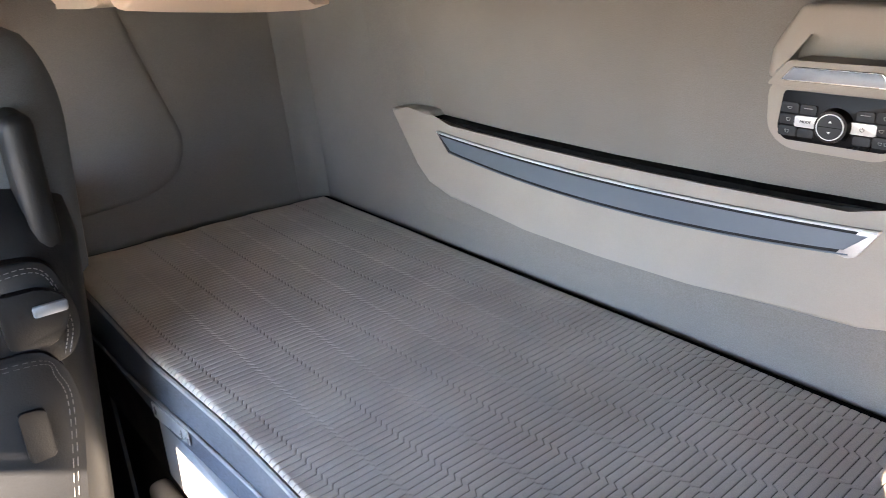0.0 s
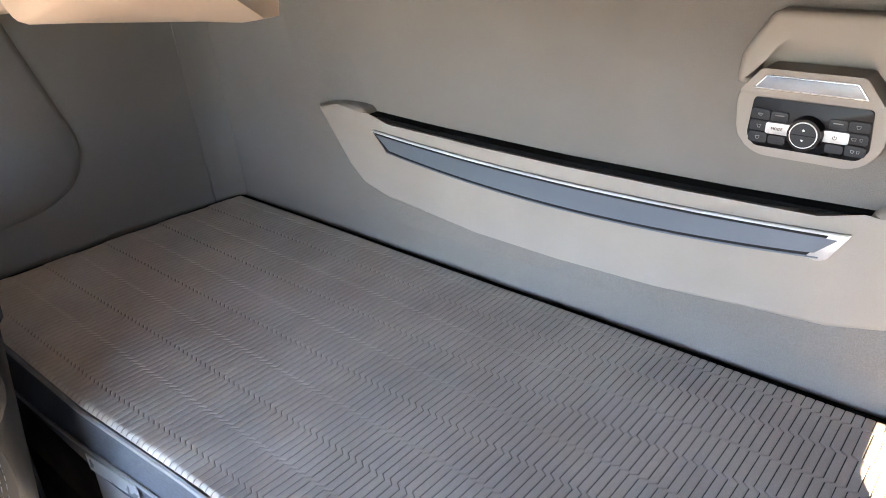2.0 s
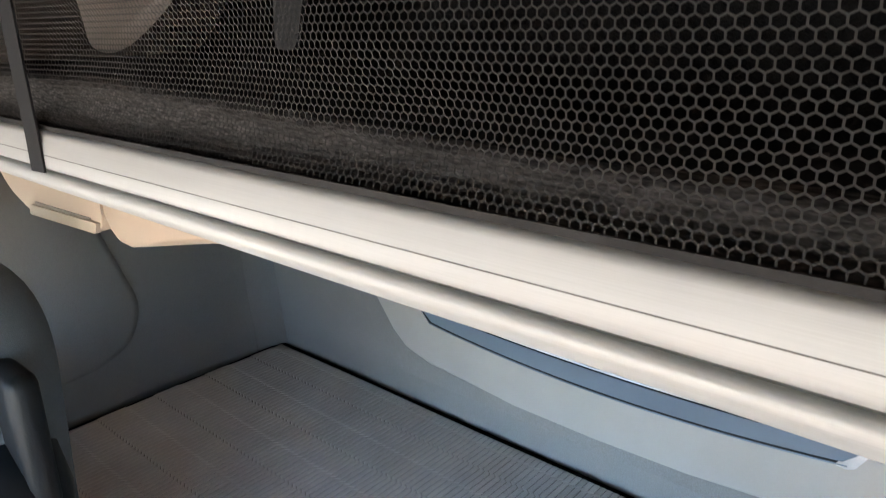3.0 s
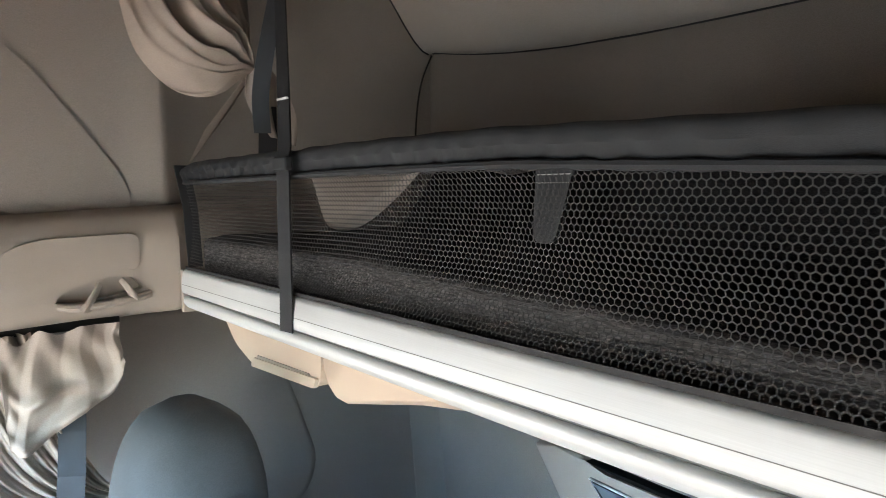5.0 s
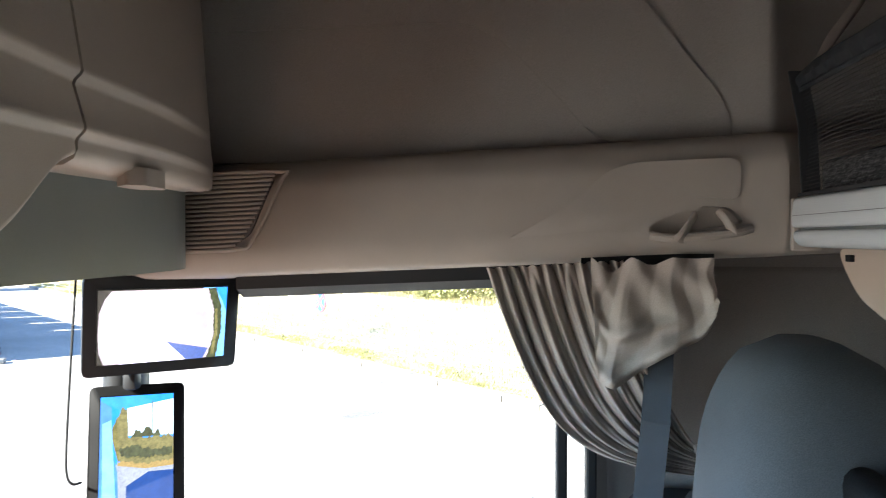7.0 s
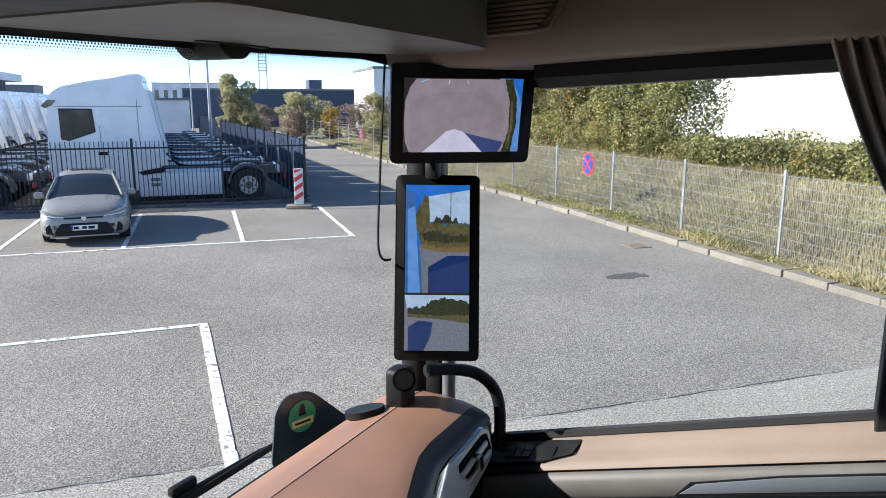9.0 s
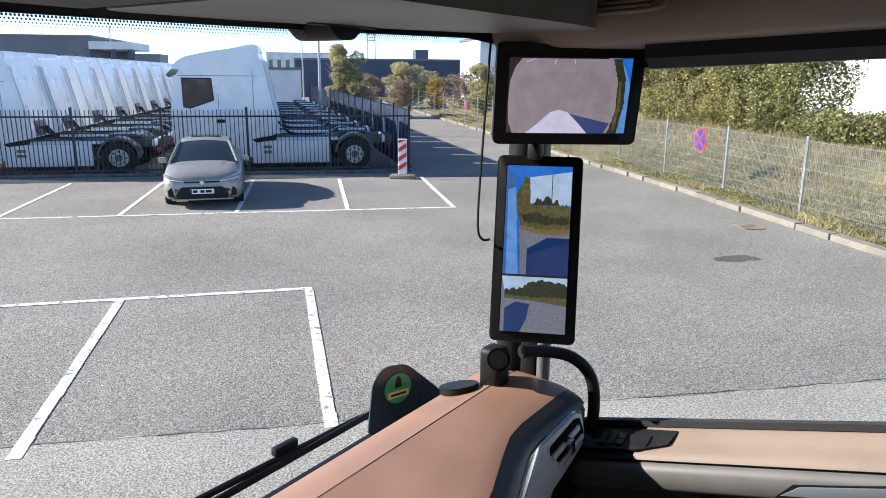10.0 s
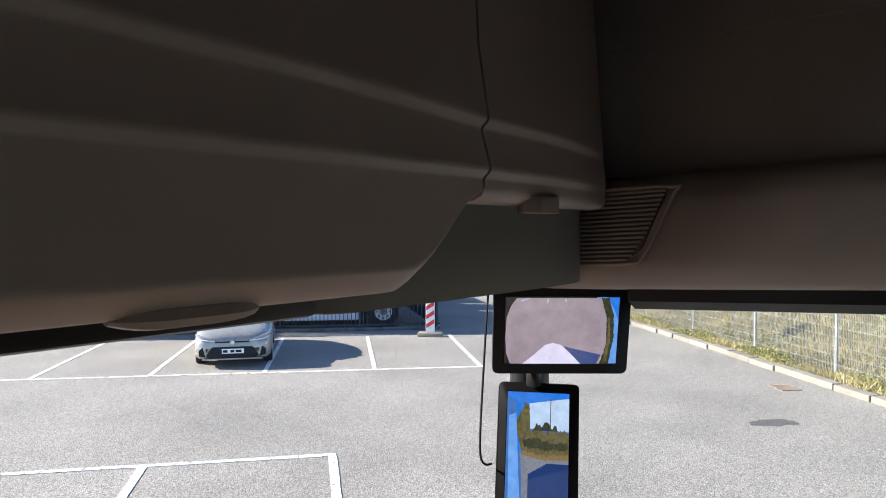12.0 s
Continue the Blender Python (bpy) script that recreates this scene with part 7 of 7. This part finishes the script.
def no_stopping(a, b, z):
    th = placed("no_stopping_sign", yard(a, b, z), "round blue no-stopping sign with a red cross on the fence", "sign")
    part("disc", disc(bmesh.new(), (0, 0, 0), 0.33, 0.01, (-1, 0, 0), 32), REDP, th, "red rim")
    part("field", disc(bmesh.new(), (-0.006, 0, 0), 0.275, 0.008, (-1, 0, 0), 32), BLUEP, th, "blue field")
    for s in (-1, 1):
        bm = bmesh.new()
        box(bm, (0, 0, 0), (0.006, 0.055, 0.55), m=Matrix.Translation((-0.012 - 0.001 * s, 0, 0)) @ Matrix.Rotation(s * radians(45), 4, "X"))
        part("cross", bm, REDP, th, "red bar")


no_stopping(7.18, 1.69, 1.38)
no_stopping(6.05, 26.95, 1.25)
no_stopping(4.55, 60.0, 1.25)


def kerbs():
    th = placed("kerb", yard(6.5, 0), "row of weathered concrete kerb stones", "kerb", kind="structure")
    bm = boxes(((0.13, 0, 0.06), (0.26, 0.98, 0.14)), bevel=0.02)
    first_ = part("kerb_stone", bm, KERB, th)
    for k in range(-14, 46):
        o = first_ if k == -14 else first_.copy()
        if k > -14:
            scene.collection.objects.link(o)
        o.location = (0.02 * math.sin(k * 2.3) + edge(k) - 6.5, k * 1.0, 0.01 * math.sin(k * 1.7))
        o.rotation_euler = (0, 0, radians(1.2 * math.sin(k * 3.1)))


kerbs()


def leaves(name, label, category, boxes_, n, size, material, seed, parent=None, kind=""):
    """Many small leaf blades gathered in lumps."""
    rng = np.random.default_rng(seed)
    verts, faces = [], []
    for (c, s) in boxes_:
        m = int(n / len(boxes_))
        d = rng.normal(size=(m, 3))
        d /= np.linalg.norm(d, axis=1)[:, None]
        r = rng.uniform(0.45, 1.0, m) ** 0.5
        lump = 1 + 0.22 * np.sin(5 * d[:, 0] + c[1]) * np.sin(4 * d[:, 2] + c[0])
        p = np.array(c) + d * (r * lump)[:, None] * np.array(s)
        a = rng.normal(size=(m, 3))
        a /= np.linalg.norm(a, axis=1)[:, None]
        b = np.cross(a, rng.normal(size=(m, 3)))
        b /= np.linalg.norm(b, axis=1)[:, None]
        w = size * rng.uniform(0.6, 1.3, m)[:, None]
        quad = np.stack([p - a * w, p + b * w * 0.55, p + a * w, p - b * w * 0.55], 1)
        keep = quad[:, :, 2].min(1) > 0.02
        quad = quad[keep]
        k = len(verts)
        verts += quad.reshape(-1, 3).tolist()
        faces += [(k + 4 * i, k + 4 * i + 1, k + 4 * i + 2, k + 4 * i + 3) for i in range(len(quad))]
    me = bpy.data.meshes.new(name)
    me.from_pydata(verts, [], faces)
    me.materials.append(material)
    o = new(name, me)
    if parent:
        o.parent = parent
    else:
        o.matrix_world = YARD.copy()
        tagged(o, label, category, kind=kind)
    return o


rng = random.Random(4)
lumps = []
for b in np.arange(-22, 22, 0.62):
    a = 12.3 + rng.uniform(-0.6, 1.7)
    full_ = b > 2.2 + 0.85 * (a - 12.4)
    lumps += [((a, b, (2.5 if full_ else 1.2) + rng.uniform(-0.3, 0.4)), (1.3, 0.85, (2.2 if full_ else 0.85) + rng.uniform(-0.3, 0.3)))] * (3 if full_ else 1)
    for k in range(4 if full_ else 3):
        lumps.append(((11.5 + rng.uniform(-0.5, 0.9), b + rng.uniform(-0.5, 0.5), (rng.uniform(1.2, 4.3) if full_ else rng.uniform(0.9, 1.75))), (0.75, 0.7, 0.6 if full_ else 0.45)))
leaves("hedge", "dense green hedge turning yellow behind the verge", "hedge", lumps, 420000, 0.053, LEAF, 3, kind="stuff")
leaves("autumn_foliage", "yellow and brown autumn leaves in the hedge", "foliage", [(c, (s[0] * 1.04, s[1] * 0.8, s[2] * 1.02)) for c, s in lumps if rng.random() < (0.55 if c[1] > 7 else 0.15)], 30000, 0.055, LEAF_Y, 8, kind="stuff")
leaves("dry_foliage", "withered brown leaves in the hedge", "foliage", [(c, (s[0] * 1.04, s[1] * 0.8, s[2] * 1.02)) for c, s in lumps if rng.random() < (0.6 if c[1] > 8 else 0.12)], 34000, 0.05, TWIG, 9, kind="stuff")

# ---- far side of the yard ----
def tree(a, b, h, r, label, seed, leaf=LEAF, n=9000, size=0.09):
    th = placed("tree", yard(a, b), label, "tree")
    rnd = random.Random(seed)
    trunk = tube(bmesh.new(), [(0, 0, 0), (0.05, 0.03, h * 0.3), (0.0, -0.04, h * 0.62)], [r * 0.07, r * 0.055, r * 0.02], 8)
    part("trunk", trunk, TWIG, th, smooth=True)
    for k in range(7):
        ang = rnd.uniform(0, 6.28)
        z = h * rnd.uniform(0.18, 0.5)
        end = (r * 0.7 * math.cos(ang), r * 0.7 * math.sin(ang), z + h * rnd.uniform(0.2, 0.38))
        part("limb", tube(bmesh.new(), [(0.03, 0, z), (end[0] * 0.5, end[1] * 0.5, (z + end[2]) / 2 + 0.1), end], [r * 0.035, r * 0.022, r * 0.008], 6), TWIG, th, smooth=True)
    lumps_ = []
    for k in range(34):
        ang, f = rnd.uniform(0, 6.28), rnd.uniform(0.0, 1.0)
        q = rnd.uniform(0.1, 0.8) * math.sin(math.pi * (0.18 + 0.70 * f)) ** 0.7
        s = rnd.uniform(0.7, 1.2)
        lumps_.append(((r * q * math.cos(ang), r * q * math.sin(ang), h * (0.16 + 0.74 * f)), (r * 0.32 * s, r * 0.32 * s, h * 0.10 * s)))
    o = leaves("crown", "", "", lumps_, n, size, leaf, seed, parent=th)
    return th


tree(-0.7, 37.0, 5.35, 2.1, "green-yellow birch beside the road", 11, LEAF_T, n=42000, size=0.055)
tree(5.7, 50.0, 4.2, 2.7, "green shrub tree behind the mesh fence", 12, LEAF_T, n=22000, size=0.07)
tree(7.6, 46.0, 2.9, 1.3, "yellow autumn shrub behind the mesh fence", 13, LEAF_Y, 9000, 0.06)
tree(9.6, 44.0, 3.5, 2.4, "bare brown shrub behind the mesh fence", 15, TWIG, 14000, 0.05)
tree(8.6, 33.0, 3.9, 1.6, "green shrub tree beside the white building", 14, LEAF_T, n=18000, size=0.06)
tree(11.0, 38.0, 4.3, 2.0, "bare reddish shrub behind the verge", 16, TWIG, 12000, 0.05)
tree(2.6, 56.0, 3.2, 2.0, "bare twiggy shrub at the end of the road", 17, TWIG, 12000, 0.055)
tree(4.6, 47.0, 2.6, 1.6, "bare brown brush beside the road", 18, TWIG, 10000, 0.05)


def tufts():
    """Dry grass on the verge."""
    rng = np.random.default_rng(5)
    n = 120000
    b = -16 + rng.random(n) ** 1.3 * 60
    a = 6.8 - 0.026 * np.maximum(b - 2, 0) + rng.random(n) ** 1.1 * 5.2
    h = rng.uniform(0.10, 0.36, n) * (0.55 + 0.45 * np.sin(a * 2.1) * np.sin(b * 1.3)) + 0.08
    t = rng.uniform(0, 6.28, n)
    w = 0.012 + 0.012 * rng.random(n)
    lean = rng.normal(0, 0.12, (n, 2))
    g = bank(a, b) - 0.02
    h = h * np.where(a > 7.6, 1.0, 0.6)
    p0 = np.stack([a - w * np.cos(t), b - w * np.sin(t), g], -1)
    p1 = np.stack([a + w * np.cos(t), b + w * np.sin(t), g], -1)
    p2 = np.stack([a + lean[:, 0], b + lean[:, 1], g + h], -1)
    me = bpy.data.meshes.new("grass")
    me.from_pydata(np.stack([p0, p1, p2], 1).reshape(-1, 3).tolist(), [], np.arange(3 * n).reshape(-1, 3).tolist())
    me.materials.append(GRASS)
    o = new("grass", me)
    o.matrix_world = YARD.copy()
    tagged(o, "tall dry grass on the verge", "grass", kind="stuff")


def weeds():
    """Low green weeds along the kerb and in patches on the bank."""
    rng = np.random.default_rng(15)
    n = 70000
    b = -14 + rng.random(n) ** 1.2 * 50
    a = 6.82 - 0.026 * np.maximum(b - 2, 0) + np.abs(rng.normal(0, 0.75, n))
    keep = np.sin(b * 1.1 + 2 * np.sin(a * 1.3)) + np.sin(b * 0.37 + a) + rng.normal(0, 0.5, n) > -0.1
    a, b = a[keep], b[keep]
    n = len(a)
    p = np.stack([a, b, bank(a, b) + rng.uniform(0.0, 0.22, n) * (0.5 + 0.5 * np.sin(a * 3 + b * 2))], -1)
    u = rng.normal(size=(n, 3))
    u /= np.linalg.norm(u, axis=1)[:, None]
    w = np.cross(u, rng.normal(size=(n, 3)))
    w /= np.linalg.norm(w, axis=1)[:, None]
    k = rng.uniform(0.02, 0.05, n)[:, None]
    quad = np.stack([p - u * k, p + w * k * 0.45, p + u * k, p - w * k * 0.45], 1)
    me = bpy.data.meshes.new("weeds")
    me.from_pydata(quad.reshape(-1, 3).tolist(), [], np.arange(4 * n).reshape(-1, 4).tolist())
    me.materials.append(LEAF)
    o = new("weeds", me)
    o.matrix_world = YARD.copy()
    tagged(o, "low green weeds along the kerb", "weeds", kind="stuff")


tufts()
weeds()


def building(name, a, b, w, d, h, material, label, turn=0, windows=0, roof=None):
    th = placed(name, yard(a, b, 0, turn), label, "building")
    part("wall", boxes(((0, 0, h / 2), (w, d, h))), material, th)
    part("roof", boxes(((0, 0, h + 0.12), (w + 0.3, d + 0.3, 0.24))), roof or FACADE, th)
    for k in range(windows):
        win = part("window", boxes(((-w / 2 + (k + 0.5) * w / windows, -d / 2 - 0.02, h * 0.62), (w / windows * 0.45, 0.08, h * 0.28))), CARGLASS, th)
        part("sill", boxes(((-w / 2 + (k + 0.5) * w / windows, -d / 2 - 0.06, h * 0.47), (w / windows * 0.5, 0.12, 0.06))), FACADE_W, win)
    return th


building("office_building", -41.5, 66, 36, 14, 6.2, FACADE, "grey clad two-storey office block beyond the trucks", windows=16)
th = placed("porch", yard(-21.6, 62), "pale open-sided annex of the office block", "building")
part("roof", boxes(((0, 0, 5.5), (3.8, 8.0, 0.7))), FACADE_W, th, "pale flat roof")
part("wall", boxes(((-1.0, 3.6, 2.6), (3.0, 0.3, 5.1))), FACADE, th, "dark recessed wall")
for x, y in ((-1.7, -3.7), (0.2, -3.7), (1.7, -3.7)):
    part("post", boxes(((x, y, 2.6), (0.3, 0.3, 5.2))), FACADE_B, th)
building("warehouse", 9.5, 90, 29, 16, 4.8, FACADE_B, "long dark blue warehouse in the distance", windows=0)
building("white_hall", 30, 14, 8, 40, 7.5, FACADE_W, "white hall behind the hedge")
building("white_hall", 17.9, 62, 8, 10, 6.6, FACADE_W, "white building behind the shrubs")
building("parked_trailer", -5.6, 60, 3.0, 2.5, 3.4, FACADE_W, "pale parked trailer at the end of the yard")
building("tower_block", 36.8, 250, 4.5, 8, 11.3, FACADE_B, "distant dark tower block", windows=2)
building("low_block", 70, 230, 34, 14, 9, FACADE_W, "distant pale office block", windows=10)
building("low_block", -90, 240, 80, 14, 8.5, FACADE, "distant grey industrial sheds behind the yard", windows=10)
building("low_block", -5, 300, 30, 20, 11, FACADE_W, "distant pale flat-roofed block", windows=9)
th = placed("mast", yard(14, 190), "slim distant grey lattice mast", "mast")
for s in (-1, 1):
    part("leg", tube(bmesh.new(), [(s * 1.2, 0, 0), (s * 0.9, 0, 19)], 0.16, 6), STEEL, th)
for k in range(8):
    part("platform", boxes(((0, 0, 12 + k * 0.9), (2.6, 1.2, 0.16))), STEEL, th)


def lamp_post(a, b, h, label="slim galvanised lamp post"):
    th = placed("lamp_post", yard(a, b), label, "lamp post", group="lamp posts")
    part("pole", tube(bmesh.new(), [(0, 0, 0), (0, 0, h)], [0.08, 0.045], 10), STEEL, th, smooth=True)
    part("arm", tube(bmesh.new(), [(0, 0, h), (-0.6, 0, h + 0.08)], 0.03, 8), STEEL, th)
    part("head", boxes(((-0.8, 0, h + 0.08), (0.5, 0.2, 0.08)), bevel=0.02), STEEL, th)


lamp_post(-2.75, 21.6, 9.0)
lamp_post(-3.9, 62.0, 13.5)
lamp_post(-22, 60, 9)
lamp_post(24, 70, 10)
lamp_post(36, 78, 10)


def patch(name, a, b, w, d, material, label, z=0.004):
    bm = bmesh.new()
    pts = [(w * (1 + 0.16 * math.sin(3 * t + a) + 0.07 * math.sin(7 * t + 1) + 0.05 * math.sin(13 * t)) * math.cos(t), d * (1 + 0.14 * math.sin(2 * t + b) + 0.07 * math.sin(7 * t + 1) + 0.05 * math.sin(11 * t)) * math.sin(t)) for t in np.linspace(0, 2 * math.pi, 72, endpoint=False)]
    prism(bm, pts, "z", 0.0, z)
    o = obj(name, bm, material)
    o.matrix_world = yard(a, b)
    return tagged(o, label, "stain", kind="structure")


OIL = mat("oil_stain", (0.085, 0.08, 0.075), 0.8, fine=40, coarse=5, vary=0.5, bump=0.2)
RUST = mat("rusty_grate", (0.34, 0.25, 0.18), 0.8, fine=60, coarse=3, vary=0.3, bump=0.4)
pt = YARD.inverted() @ Vector((12.43, 2.84, 0))
patch("oil_stain", pt.x, pt.y, 0.42, 0.22, OIL, "dark oil stain on the asphalt")
pt = YARD.inverted() @ Vector((15.36, 3.3, 0))
grate = placed("drain_grate", yard(pt.x, pt.y), "rusty drain grate by the kerb", "grate")
part("frame", boxes(((0, 0, 0.003), (0.42, 0.5, 0.008))), CHASSIS, grate)
for k in range(6):
    part("bar", boxes(((0, -0.21 + 0.084 * k, 0.010), (0.44, 0.05, 0.012))), RUST, grate)
